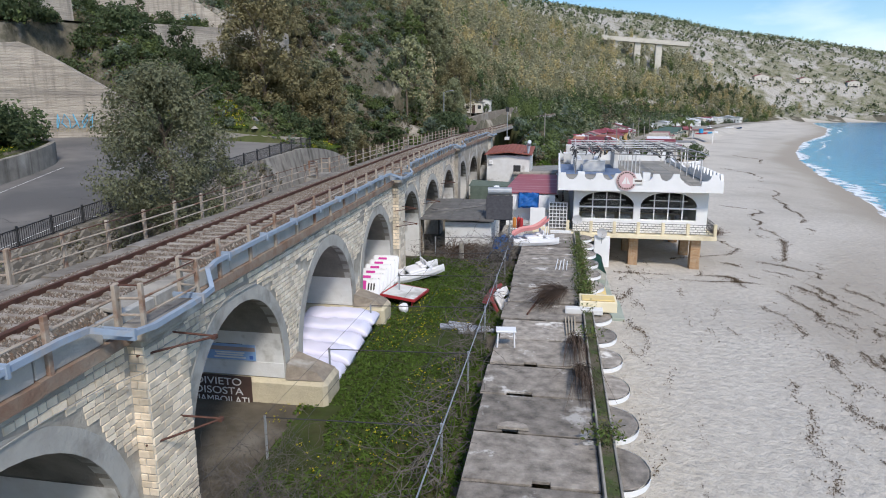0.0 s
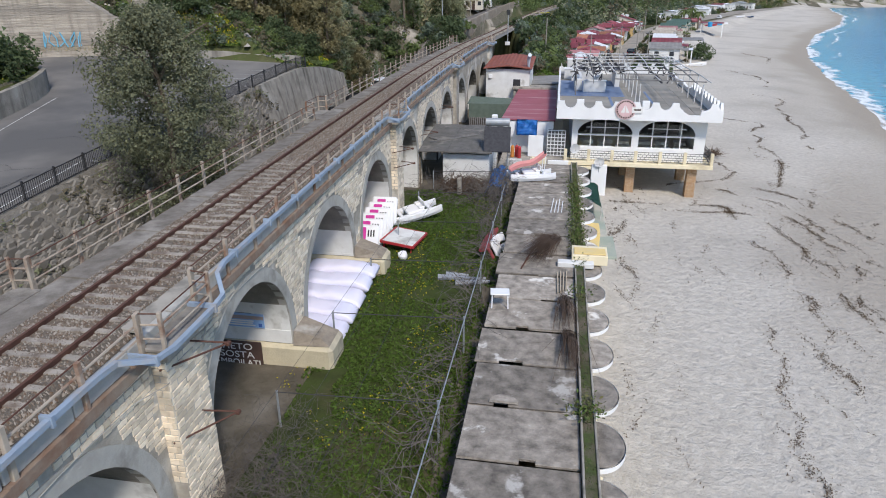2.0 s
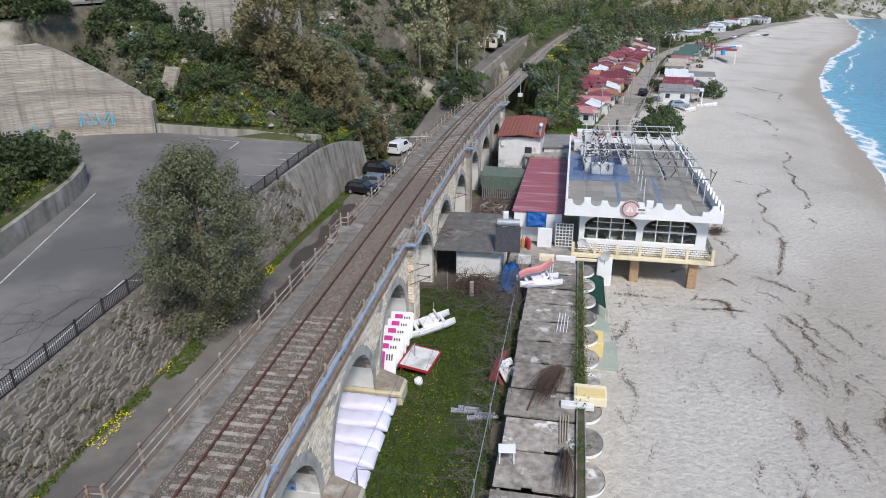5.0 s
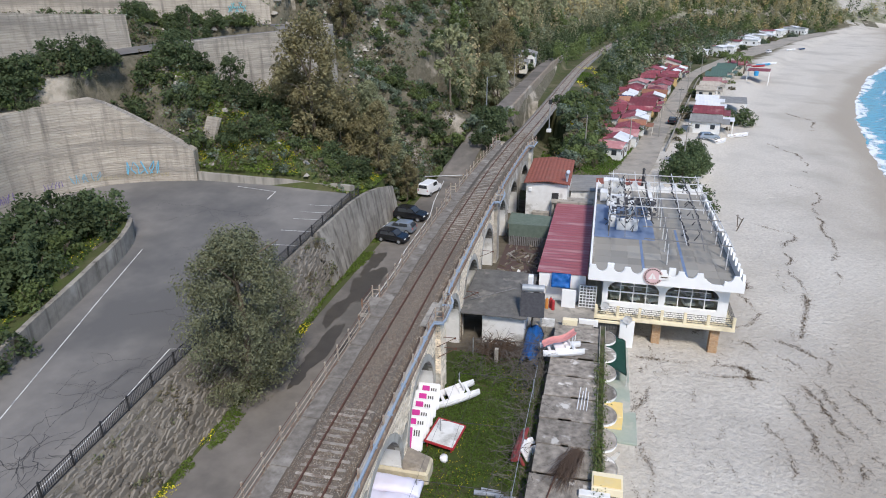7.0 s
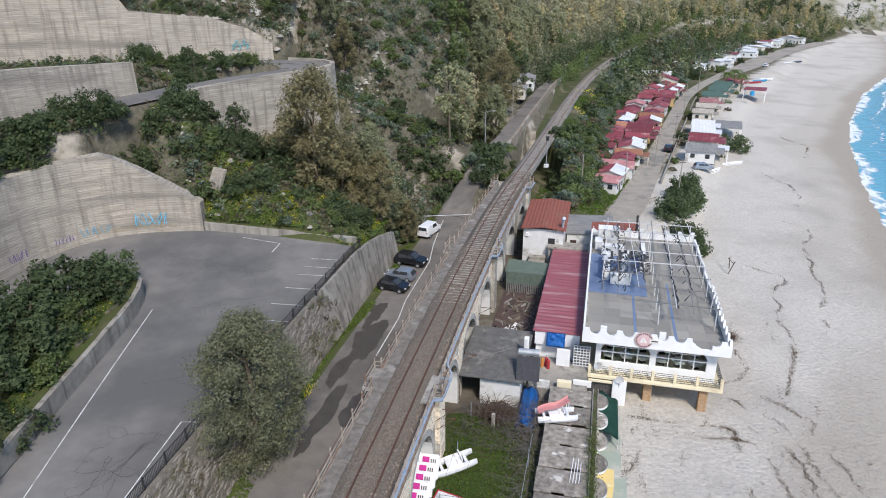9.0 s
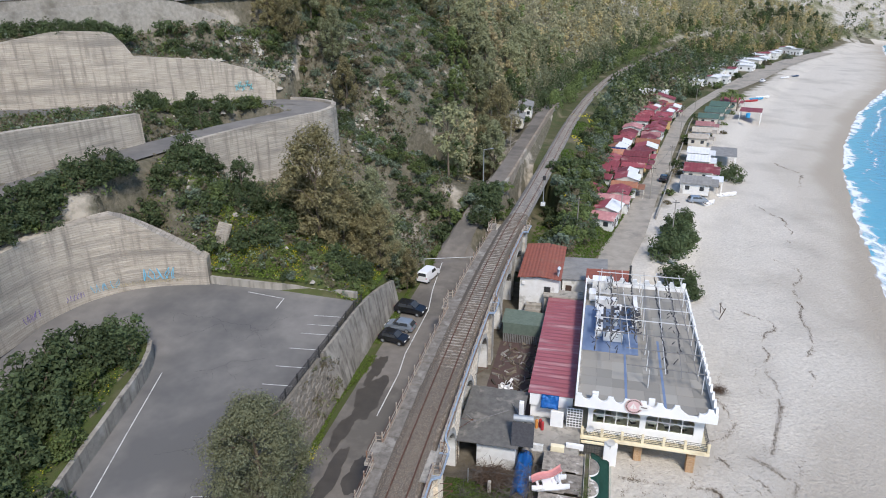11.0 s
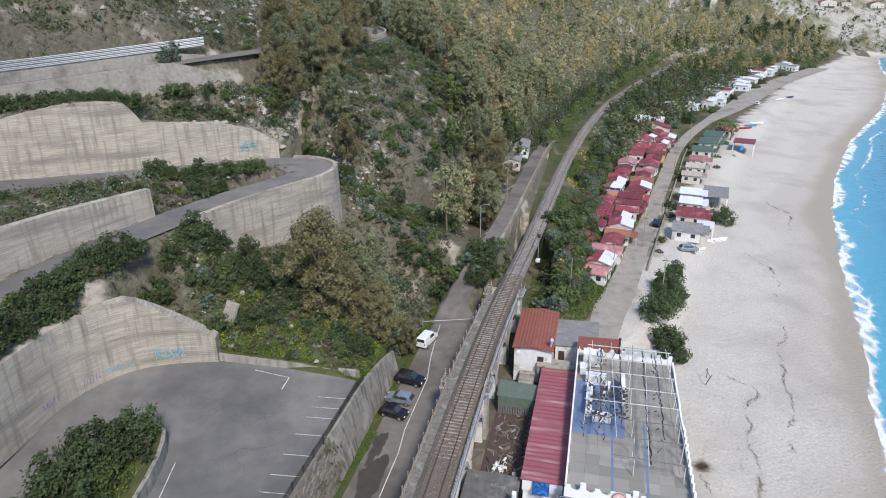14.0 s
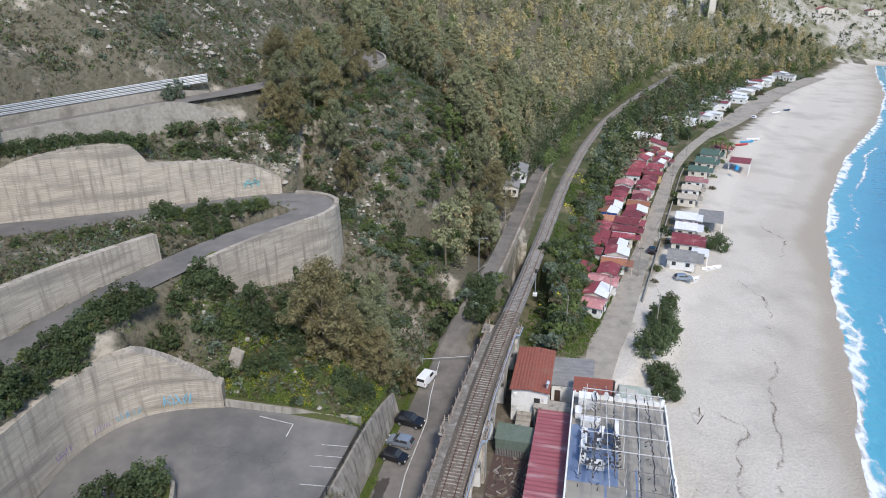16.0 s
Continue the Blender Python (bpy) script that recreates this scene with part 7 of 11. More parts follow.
for _ in range(420):
    y = rv.uniform(12, 50) if rv.random() < 0.75 else rv.uniform(44, 52)
    vine(Vector((9.9 + rv.gauss(0, 0.25), y, rv.uniform(2.6, 4.2))), Vector((rv.uniform(-1.0, 0.15), rv.gauss(0, 0.5), rv.gauss(0, 0.3))).normalized(), rv.randint(5, 12), 0.3, 0.018)
for _ in range(620):
    vine(Vector((rv.gauss(5.0, 1.1), rv.gauss(16.6, 1.6), rv.uniform(2.5, 3.3))), Vector((rv.gauss(0, 1), rv.gauss(0, 1), 0.5)).normalized(), rv.randint(4, 8), 0.22, 0.008)
for _ in range(200):
    vine(Vector((rv.uniform(3.4, 9.5), rv.uniform(45.5, 51), rv.uniform(2.4, 3.3))), Vector((rv.gauss(0, 1), rv.gauss(0, 1), 0.4)).normalized(), rv.randint(4, 9), 0.28, 0.015)
tagged(mesh_ob("bare_vines", bm, TWIG), "tangled bare grey vine branches", "vines", kind="stuff")

# ---- end of the cabin row: tarps, cylinders, grille door, dish ----
TARP = surf("blue_tarpaulin", (0.02, 0.16, 0.52), (0.03, 0.22, 0.62), 2.0, 0.45, 0.5, 5)


def cloth(name, x0, x1, y0, y1, zf, mat, label, amp=0.08, seed=1, cat="tarpaulin", m=None):
    bm = bmesh.new()
    n_ = 12
    g = []
    for i in range(n_ + 1):
        row = []
        for j in range(n_ + 1):
            u, v = i / n_, j / n_
            p = Vector((x0 + (x1 - x0) * u, y0 + (y1 - y0) * v, 0))
            p.z = zf(u, v) + amp * noise.fractal(Vector((u * 4, v * 4, seed)), 1.0, 2.0, 3)
            row.append(bm.verts.new(p))
        g.append(row)
    for i in range(n_):
        for j in range(n_):
            bm.faces.new((g[i][j], g[i + 1][j], g[i + 1][j + 1], g[i][j + 1])).smooth = True
    got = bmesh.ops.solidify(bm, geom=bm.faces[:], thickness=0.02)
    if m is not None:
        bmesh.ops.transform(bm, matrix=m, verts=bm.verts)
    return tagged(mesh_ob(name, bm, mat), label, cat)


cloth("blue_tarpaulin", -0.9, 0.9, -0.7, 0.7, lambda u, v: 0.0, TARP, "crumpled blue tarpaulin hung by the kitchen wing", 0.25, 2, m=pose(10.7, 59.4, 5.55, 65, 0, 0))
cloth("blue_tarpaulin", 8.2, 9.8, 48.0, 54.0, lambda u, v: 2.2 + 1.3 * math.sin(math.pi * min(1, 0.1 + 0.8 * u)), TARP, "blue tarpaulin over a heap beside the cabins", 0.3, 5)
cloth("green_awning", 15.2, 17.0, 50.6, 56.6, lambda u, v: 2.3 - 0.9 * u - 0.2 * math.sin(3 * v), surf("dark_green_cloth", (0.02, 0.085, 0.065), (0.03, 0.105, 0.08), 1.5, 0.8, 0.2, 6), "dark green cloth awning on the beach side", 0.12, 7, "awning")
for x, y in ((15.2, 50.7), (17.0, 50.7), (17.0, 56.4)):
    bm = bmesh.new()
    bar(bm, (x, y, -0.3), (x, y, 2.3 - (0.9 if x > 16 else 0)), 0.04, 6)
    tagged(mesh_ob("awning_pole", bm, STEELW), "thin steel pole holding the green awning", "pole")
for k, (x, y) in enumerate(((9.6, 58.0), (9.95, 58.2), (10.2, 57.8))):
    g = empty("gas_cylinder", pose(x, y, 3.2), "red gas cylinder by the kitchen wall" if k else "orange gas cylinder by the kitchen wall", "gas cylinder", "gas cylinders")
    bm = bmesh.new()
    bar(bm, (0, 0, 0), (0, 0, 0.9), 0.16, 10)
    bar(bm, (0, 0, 0.9), (0, 0, 1.05), 0.16, 10, 0.06)
    part("bottle", bm, RED if k else surf("orange_paint", (0.55, 0.22, 0.05), (0.5, 0.2, 0.05)), g)
    bm = bmesh.new()
    bar(bm, (0, 0, 1.05), (0, 0, 1.18), 0.05, 8)
    part("valve", bm, GALV, g)
# kitchen yard platform and walls
bm = bmesh.new()
box(bm, 8.6, 14.0, 54.3, 60.0, 1.4, 3.18, 0.03)
tagged(mesh_ob("yard_platform", bm, CONC), "raised concrete yard beside the kitchen", "platform")
for x0, x1, y0, y1, z1, mt, lb in ((9.3, 10.6, 54.4, 54.7, 3.9, WHITE_OLD, "low white yard wall"), (11.3, 12.6, 54.3, 54.8, 4.1, CREAM, "cream painted yard wall"), (12.7, 14.4, 55.6, 55.9, 3.6, WHITE, "white panel wall by the stairs"),
                                 (10.9, 12.2, 58.6, 58.8, 5.0, WHITE, "tall white door panel")):
    bm = bmesh.new()
    box(bm, x0, x1, y0, y1, 3.0, z1, 0.02)
    tagged(mesh_ob("yard_wall", bm, mt), lb + " by the kitchen", "wall")
gd = empty("grille_door", pose(13.3, 58.9, 3.2), "white lattice grille door beside the restaurant", "door")
bm = bmesh.new()
for k in range(6):
    box(bm, -0.75 + 0.3 * k - 0.03, -0.75 + 0.3 * k + 0.03, -0.03, 0.03, 0, 2.3)
for k in range(8):
    box(bm, -0.78, 0.78, -0.025, 0.025, 0.05 + 0.31 * k, 0.11 + 0.31 * k)
part("lattice", bm, WHITE, gd)
# added dark sheet: stands for the unlit depth behind the lattice
bm = bmesh.new()
box(bm, -0.8, 0.8, 0.1, 0.14, 0, 2.3)
part("backing", bm, INTERIOR, gd)
# white block wall with dish under the terrace
wb = empty("service_block", None, "white masonry service block under the terrace", "masonry")
bm = bmesh.new()
box(bm, 16.4, 17.7, 57.5, 57.85, -0.4, 2.9, 0.04)
part("wall", bm, WHITE, wb)
bm = bmesh.new()
box(bm, 14.1, 16.39, 57.6, 57.8, -0.4, 0.9, 0.02)
part("surround", bm, CREAM, wb)
bm = bmesh.new()
box(bm, 14.1, 16.39, 57.6, 57.8, 2.45, 2.69, 0.02)
part("surround", bm, CREAM, wb)
bm = bmesh.new()
for k in range(9):
    box(bm, 14.2 + 0.26 * k, 14.23 + 0.26 * k, 57.55, 57.58, 0.9, 2.45)
for k in range(4):
    box(bm, 14.15, 16.35, 57.54, 57.57, 1.0 + 0.45 * k, 1.03 + 0.45 * k)
part("grille", bm, DARKMETAL, wb)
# added dark sheet, painted as the shade under the terrace
bm = bmesh.new()
box(bm, 14.1, 16.39, 58.0, 58.05, -0.4, 2.69)
part("back_panel", bm, INTERIOR, wb)


def dish(x, y, z, rz, r=0.42, grp="satellite dishes"):
    d = empty("satellite_dish", pose(x, y, z, 0, 0, rz), "white satellite dish on a short bracket", "satellite dish", grp)
    bm = bmesh.new()
    rows_ = []
    for i in range(5):
        rr = r * i / 4
        rows_.append([bm.verts.new((rr * math.cos(a), -0.25 * (rr / r) ** 2 * r, rr * math.sin(a))) for a in np.linspace(0, 2 * math.pi, 16, endpoint=False)] if i else [bm.verts.new((0, 0, 0))])
    for k in range(16):
        bm.faces.new((rows_[0][0], rows_[1][k], rows_[1][(k + 1) % 16]))
    for a, b in zip(rows_[1:], rows_[2:]):
        for k in range(16):
            bm.faces.new((a[k], b[k], b[(k + 1) % 16], a[(k + 1) % 16]))
    bmesh.ops.solidify(bm, geom=bm.faces[:], thickness=0.02)
    part("reflector", bm, PLASTICW, d)
    bm = bmesh.new()
    bar(bm, (0, 0.02, -r * 0.9), (0, 0.1, -r - 0.5), 0.03, 6)
    bar(bm, (0, 0.0, -r * 0.9), (0, -0.45, 0.0), 0.015, 5)
    part("arm", bm, GALV, d)
    return d


dish(17.0, 57.4, 3.2, 0)
dish(14.9, 57.8, 4.2, 10)
# things on the sand by the cabins
sb = empty("surfboard", pose(15.75, 40.2, 0.9, -62, 8, 24), "white surfboard with a blue stripe leaning on a cabin", "surfboard")
bm = bmesh.new()
n_ = 16
rows_ = []
for k in range(n_ + 1):
    t = k / n_
    w = 0.32 * math.sin(math.pi * min(0.985, max(0.015, t)) ** 0.9) ** 0.55
    rows_.append([bm.verts.new((sx * w, 2.9 * (t - 0.5), z)) for sx, z in ((-1, 0), (-0.7, 0.06), (0.7, 0.06), (1, 0), (0.7, -0.05), (-0.7, -0.05))])
for a, b in zip(rows_, rows_[1:]):
    for j in range(6):
        bm.faces.new((a[j], a[(j + 1) % 6], b[(j + 1) % 6], b[j]))
part("board", bm, PLASTICW, sb)
bm = bmesh.new()
box(bm, -0.03, 0.03, -1.0, 1.0, 0.062, 0.066)
part("stripe", bm, TARP, sb)
bm = bmesh.new()
box(bm, 15.2, 16.6, 44.6, 46.6, -0.4, 1.5, 0.05)
tagged(mesh_ob("yellow_kiosk", bm, surf("yellow_paint", (0.66, 0.48, 0.20), (0.58, 0.43, 0.19), 1.0, 0.75, 0.1, 6, (0.45, 0.36, 0.22), 0.5, (0.56, 0.74))), "small yellow painted kiosk box at the cabins", "kiosk")
for x0, x1, y0, y1 in ((15.1, 17.3, 47.2, 57.2), (15.3, 17.7, 43.2, 47.18)):
    bm = bmesh.new()
    box(bm, x0, x1, y0, y1, -0.4, 0.36, 0.03)
    tagged(mesh_ob("green_paving", bm, surf("green_concrete", (0.25, 0.36, 0.29), (0.2, 0.3, 0.24), 0.8)), "worn green painted concrete paving on the sand", "paving", kind="structure")
# wood heap and junk before the shack
twig_bundle("wood_heap", 6.0, 50.2, 2.45, 380, 1.6, (0.4, 0.1), 2.0, BROWNTWIG, "heap of grey-brown sticks and old planks", "wood heap", 0.03, 0.25, 12)
bm = bmesh.new()
box(bm, 6.2, 6.5, 48.4, 48.7, 1.9, 3.8, 0.03)
tagged(mesh_ob("concrete_post", bm, CONC), "square weathered concrete post in the field", "post")
# yard with dark floor between shack and wing, stacked plastic chairs
bm = bmesh.new()
box(bm, 3.0, 8.5, 61.6, 77, 1.5, 1.86)
tagged(mesh_ob("yard_floor", bm, surf("dark_red_paving", (0.095, 0.06, 0.055), (0.07, 0.05, 0.045), 0.8, 0.9, 0.2, 6)), "dark reddish paved yard between the buildings", "yard floor", kind="structure")


def chair(m, grp="plastic chairs in the yard"):
    c = empty("plastic_chair", m, "white plastic garden chair stacked in the yard", "chair", grp)
    bm = bmesh.new()
    box(bm, -0.22, 0.22, -0.22, 0.22, 0.4, 0.45, 0.02)
    part("seat", bm, PLASTICW, c)
    bm = bmesh.new()
    box(bm, -0.22, 0.22, 0.18, 0.22, 0.45, 0.88, 0.02)
    part("backrest", bm, PLASTICW, c)
    for sx in (-1, 1):
        for sy in (-1, 1):
            bm = bmesh.new()
            bar(bm, (sx * 0.22, sy * 0.22, 0), (sx * 0.19, sy * 0.19, 0.41), 0.025, 5)
            part("leg", bm, PLASTICW, c)
    return c


ch = chair(pose(5.5, 65.0, 1.87, 0, 0, 20))
for k in range(9):
    copy_thing(ch, pose(5.4 + random.uniform(-0.7, 0.7), 65.6 + random.uniform(-0.8, 0.8), 1.87 + 0.3 * (k % 3), random.uniform(-25, 25), random.uniform(-60, 60), random.uniform(0, 360)))
for k in range(4):
    copy_thing(ch, pose(7.2, 64.2 + 0.1 * k, 1.87 + 0.1 * k, 0, 0, 180))
# green net fence between viaduct and wing
gf = empty("net_fence", None, "green windbreak net fence across the yard", "fence")
bm = bmesh.new()
box(bm, 3.2, 8.2, 77.0, 77.06, 3.0, 4.6)
part("net", bm, surf("green_net", (0.13, 0.165, 0.135), (0.09, 0.12, 0.098), 2.0, 0.9), gf)
for k in range(22):
    bm = bmesh.new()
    box(bm, 3.25 + 0.23 * k, 3.4 + 0.23 * k, 76.92, 76.97, 1.6, 3.0 + 0.05 * (k % 3))
    part("board", bm, STEELG, gf)
bm = bmesh.new()
vs = [bm.verts.new(p) for p in ((3.0, 77.1, 4.6), (8.4, 77.1, 4.4), (8.4, 80.5, 4.7), (3.0, 80.5, 4.9))]
lo = [bm.verts.new(v.co - Vector((0, 0, 0.06))) for v in vs]
bm.faces.new(vs)
bm.faces.new(lo[::-1])
for j in range(4):
    bm.faces.new((vs[j], lo[j], lo[(j + 1) % 4], vs[(j + 1) % 4]))
part("canopy", bm, surf("green_net", (0.1, 0.17, 0.12)), gf)

# ---- village of beach cabins, lane furniture ----
PALEWALL = surf("pale_plaster", (0.62, 0.58, 0.50), (0.54, 0.50, 0.43), 0.8, 0.85, 0.1, 5, (0.42, 0.38, 0.32), 0.4, (0.56, 0.74))
OCHREWALL = surf("ochre_plaster", (0.62, 0.44, 0.20), (0.54, 0.38, 0.18), 0.8, 0.85, 0.1, 5)
REDSHEET = surf("red_corrugated_roof", (0.235, 0.048, 0.058), (0.16, 0.038, 0.045), 1.2, 0.65, 0.1, 5, (0.36, 0.20, 0.185), 0.35, (0.56, 0.72), vary=0.35)
WHITESHEET = surf("white_sheet_roof", (0.66, 0.67, 0.68), (0.56, 0.57, 0.58), 0.7, 0.6, 0.1, 5)
GREENSHEET = surf("green_sheet_roof", (0.075, 0.13, 0.10), (0.06, 0.10, 0.085), 0.7, 0.7, 0.1, 5)
ROSESHEET = surf("faded_rose_roof", (0.40, 0.19, 0.185), (0.30, 0.13, 0.13), 1.2, 0.75, 0.1, 5, (0.48, 0.34, 0.31), 0.4, (0.54, 0.7), vary=0.25)
ORANGETILE = surf("orange_tile_roof", (0.36, 0.16, 0.09), (0.27, 0.115, 0.07), 1.6, 0.85, 0.3, 5, (0.24, 0.14, 0.10), 0.5, (0.55, 0.7), vary=0.25)
TANSHEET = surf("tan_fibre_roof", (0.40, 0.355, 0.295), (0.29, 0.255, 0.21), 1.1, 0.9, 0.2, 5, (0.20, 0.175, 0.145), 0.4, (0.54, 0.7), vary=0.2)
DARKPANE = surf("dark_window", (0.03, 0.035, 0.04), (0.05, 0.055, 0.06), 1.0, 0.15)


def cottage(x, y, w, d, h, rz, roof, roof2, wall, label, z=2.5, pitch=0.28, porch=True):
    """A small gabled beach cabin: plastered walls, two ribbed roof halves, door, windows and a porch roof."""
    c = empty("beach_house", pose(x, y, z, 0, 0, rz), label, "beach house", "beach houses along the lane")
    bm = bmesh.new()
    rise = pitch * w / 2
    pr = [(-w / 2, 0), (w / 2, 0), (w / 2, h), (0, h + rise), (-w / 2, h)]
    a = [bm.verts.new((px_, -d / 2, pz_)) for px_, pz_ in pr]
    b = [bm.verts.new((px_, d / 2, pz_)) for px_, pz_ in pr]
    bm.faces.new(a)
    bm.faces.new(b[::-1])
    for k in range(5):
        bm.faces.new((a[k], b[k], b[(k + 1) % 5], a[(k + 1) % 5]))
    part("wall", bm, wall, c)
    for s, mt in ((-1, roof), (1, roof2)):
        bm = bmesh.new()
        n_ = max(6, int(d / 0.35))
        rows_ = []
        for k in range(n_ + 1):
            yy = -d / 2 - 0.3 + (d + 0.6) * k / n_
            dz = 0.04 * (k % 2)
            rows_.append([bm.verts.new(p) for p in ((s * 0.0, yy, h + rise + 0.1 + dz), (s * (w / 2 + 0.35), yy, h - pitch * 0.35 + 0.08 + dz), (s * (w / 2 + 0.35), yy, h - pitch * 0.35 + dz), (s * 0.0, yy, h + rise + 0.02 + dz))])
        for p, q in zip(rows_, rows_[1:]):
            for j in range(4):
                bm.faces.new((p[j], p[(j + 1) % 4], q[(j + 1) % 4], q[j]) if s > 0 else (p[j], q[j], q[(j + 1) % 4], p[(j + 1) % 4]))
        bm.faces.new(rows_[0])
        bm.faces.new(rows_[-1][::-1])
        part("roof", bm, mt, c)
    bm = bmesh.new()
    box(bm, -0.4, 0.4, -d / 2 - 0.03, -d / 2 - 0.002, 0.05, 2.0)
    part("door", bm, SIGNBROWN, c)
    for px_ in (-w * 0.32, w * 0.32):
        bm = bmesh.new()
        box(bm, px_ - 0.4, px_ + 0.4, -d / 2 - 0.03, -d / 2 - 0.002, 1.0, 1.9)
        part("window", bm, DARKPANE, c)
    for yy in (-d * 0.25, d * 0.25):
        for s in (-1, 1):
            bm = bmesh.new()
            xx = s * (w / 2 + 0.016)
            box(bm, xx - 0.014, xx + 0.014, yy - 0.45, yy + 0.45, 1.0, 1.9)
            part("window", bm, DARKPANE, c)
    if porch:
        bm = bmesh.new()
        box(bm, -w / 2, w / 2, -d / 2 - 1.8, -d / 2 - 0.31, h - 0.35, h - 0.28)
        part("porch_roof", bm, roof, c)
        for px_ in (-w / 2 + 0.1, w / 2 - 0.1):
            bm = bmesh.new()
            box(bm, px_ - 0.05, px_ + 0.05, -d / 2 - 1.7, -d / 2 - 1.6, 0, h - 0.35)
            part("porch_post", bm, PALEWALL, c)
    return c


def lane(y):
    k = np.argsort(VROAD[:, 1])
    return float(np.interp(y, VROAD[k, 1], VROAD[k, 0]))


rgv = random.Random(23)
hd_ = lambda y: -math.degrees(math.atan2(lane(y + 5) - lane(y - 5), 10))
REDL, MIXL = "small beach house with a red corrugated roof", "small beach house with red and white sheet roof"
ROOFL = {REDSHEET: REDL, ROSESHEET: "small beach house with a faded rose roof", ORANGETILE: "small beach house with an orange tiled roof", TANSHEET: "small beach house with a tan fibre roof", WHITESHEET: "small beach house with a white roof"}
# two rows between railway and lane
for row, off in ((0, -5.6), (1, -10.2)):
    for y in (np.arange(123, 258, 5.6) if row == 0 else np.arange(139, 266, 5.9)):
        y = float(y)
        main = rgv.choice((REDSHEET,) * 9 + (ROSESHEET,) * 3 + (ORANGETILE, ORANGETILE, TANSHEET, WHITESHEET))
        roof2 = WHITESHEET if rgv.random() < 0.42 else main
        if rgv.random() < 0.07:
            continue
        wall = rgv.choice((PALEWALL, OCHREWALL, WHITE_OLD, PALEWALL))
        cottage(lane(y) + off + (0.2 if row == 0 else -1.6) + rgv.uniform(-0.7, 0.7), y, rgv.uniform(3.6, 5.4), rgv.uniform(4.6, 6.0), rgv.uniform(2.2, 3.0), hd_(y) + rgv.choice((0, 90)) + rgv.uniform(-5, 5), main, roof2, wall,
                ROOFL[main] + (" and a white sheet" if roof2 is not main else ""), porch=rgv.random() < 0.6)
# beach side
for y, w, d, roof, roof2, off, lb in ((152, 6.5, 6.0, GREYSHEET, GREYSHEET, 9.5, "white beach house with a grey roof"), (160, 7.5, 6.0, REDSHEET, REDSHEET, 9.5, "beach house with a bright red roof"), (167, 6.0, 5.0, WHITESHEET, REDSHEET, 9.0, MIXL),
                               (173, 6.0, 5.0, WHITESHEET, WHITESHEET, 8.5, "beach house with pale sheet roof"), (186, 5.0, 5.0, TANSHEET, GREYSHEET, 7.5, "beach house with a brownish grey roof"), (193, 5.5, 5.0, TANSHEET, TANSHEET, 8.0, "beach house with a brownish grey roof"),
                               (200, 5.5, 5.0, ROSESHEET, GREYSHEET, 8.5, "beach house with a dull red roof"), (210, 6.5, 6.0, GREENSHEET, GREYSHEET, 9, "beach house with a green roof"), (219, 8, 6.0, GREENSHEET, GREENSHEET, 10, "beach house with a green roof"),
                               (228, 8, 6.0, GREENSHEET, GREENSHEET, 10, "beach house with a green roof"), (236, 7, 6, REDSHEET, REDSHEET, 12, REDL)):
    y = 152 + 1.42 * (y - 152)
    cottage(lane(y) + off, y, w, d, 2.5, hd_(y) + 90, roof, roof2, WHITE_OLD if y < 155 else rgv.choice((PALEWALL, WHITE_OLD)), lb)
for x, y, w, d, mt, z, lb in ((45.6, 184, 6.5, 11, GREYSHEET, 4.6, "flat dark grey terrace canopy by the beach"), (39.6, 156.5, 4.0, 5.0, WHITESHEET, 4.4, "pale sheet porch roof beside the house"), (63.5, 247, 7, 9, REDSHEET, 5.6, "red roofed beach pavilion on white posts")):
    c = empty("canopy", pose(x, y, 0, 0, 0, hd_(y)), lb, "canopy")
    bm = bmesh.new()
    box(bm, -w / 2, w / 2, -d / 2, d / 2, z - 0.1, z, 0.02)
    part("roof", bm, mt, c)
    for sx in (-1, 1):
        for sy in (-1, 0, 1):
            bm = bmesh.new()
            box(bm, sx * (w / 2 - 0.2) - 0.08, sx * (w / 2 - 0.2) + 0.08, sy * (d / 2 - 0.2) - 0.08, sy * (d / 2 - 0.2) + 0.08, 0.6, z - 0.1)
            part("post", bm, WHITE, c)
# castle-like white building behind the cabins
cs_ = empty("white_hall", pose(31, 280, 2.5, 0, 0, hd_(275)), "white flat-roofed hall with crenellated parapet", "building")
bm = bmesh.new()
box(bm, -7, 7, -4, 4, 0, 4.4)
part("wall", bm, WHITE, cs_)
for k in range(9):
    bm = bmesh.new()
    box(bm, -6.9 + 1.6 * k, -6.0 + 1.6 * k, -4.0, -3.7, 4.4, 5.1, 0.03)
    part("merlon", bm, WHITE, cs_)
for k in range(4):
    bm = bmesh.new()
    box(bm, -5.6 + 3.2 * k, -4.4 + 3.2 * k, -4.03, -4.002, 1.2, 2.6)
    part("window", bm, DARKPANE, cs_)
cottage(34, 268, 12, 6, 3.0, hd_(266) + 8, REDSHEET, REDSHEET, PALEWALL, "long low house with a red roof", porch=False)
# more houses at the far end
for k in range(30):
    y = 318 + 6.6 * k * rgv.uniform(0.9, 1.1)
    x = lane(y) - rgv.uniform(9, 26)
    if x < float(np.interp(y, RAIL[:, 1], RAIL[:, 0])) + 9:
        continue
    flat = rgv.random() < 0.5
    cottage(x, y, rgv.uniform(6, 9), rgv.uniform(6, 8), rgv.uniform(2.8, 4.2), hd_(y) + rgv.choice((0, 90)), REDSHEET if rgv.random() < 0.4 else WHITESHEET, GREYSHEET if flat else WHITESHEET, rgv.choice((WHITE, PALEWALL, WHITE_OLD)),
            "white beach house at the far end of the lane", pitch=0.12, porch=False)
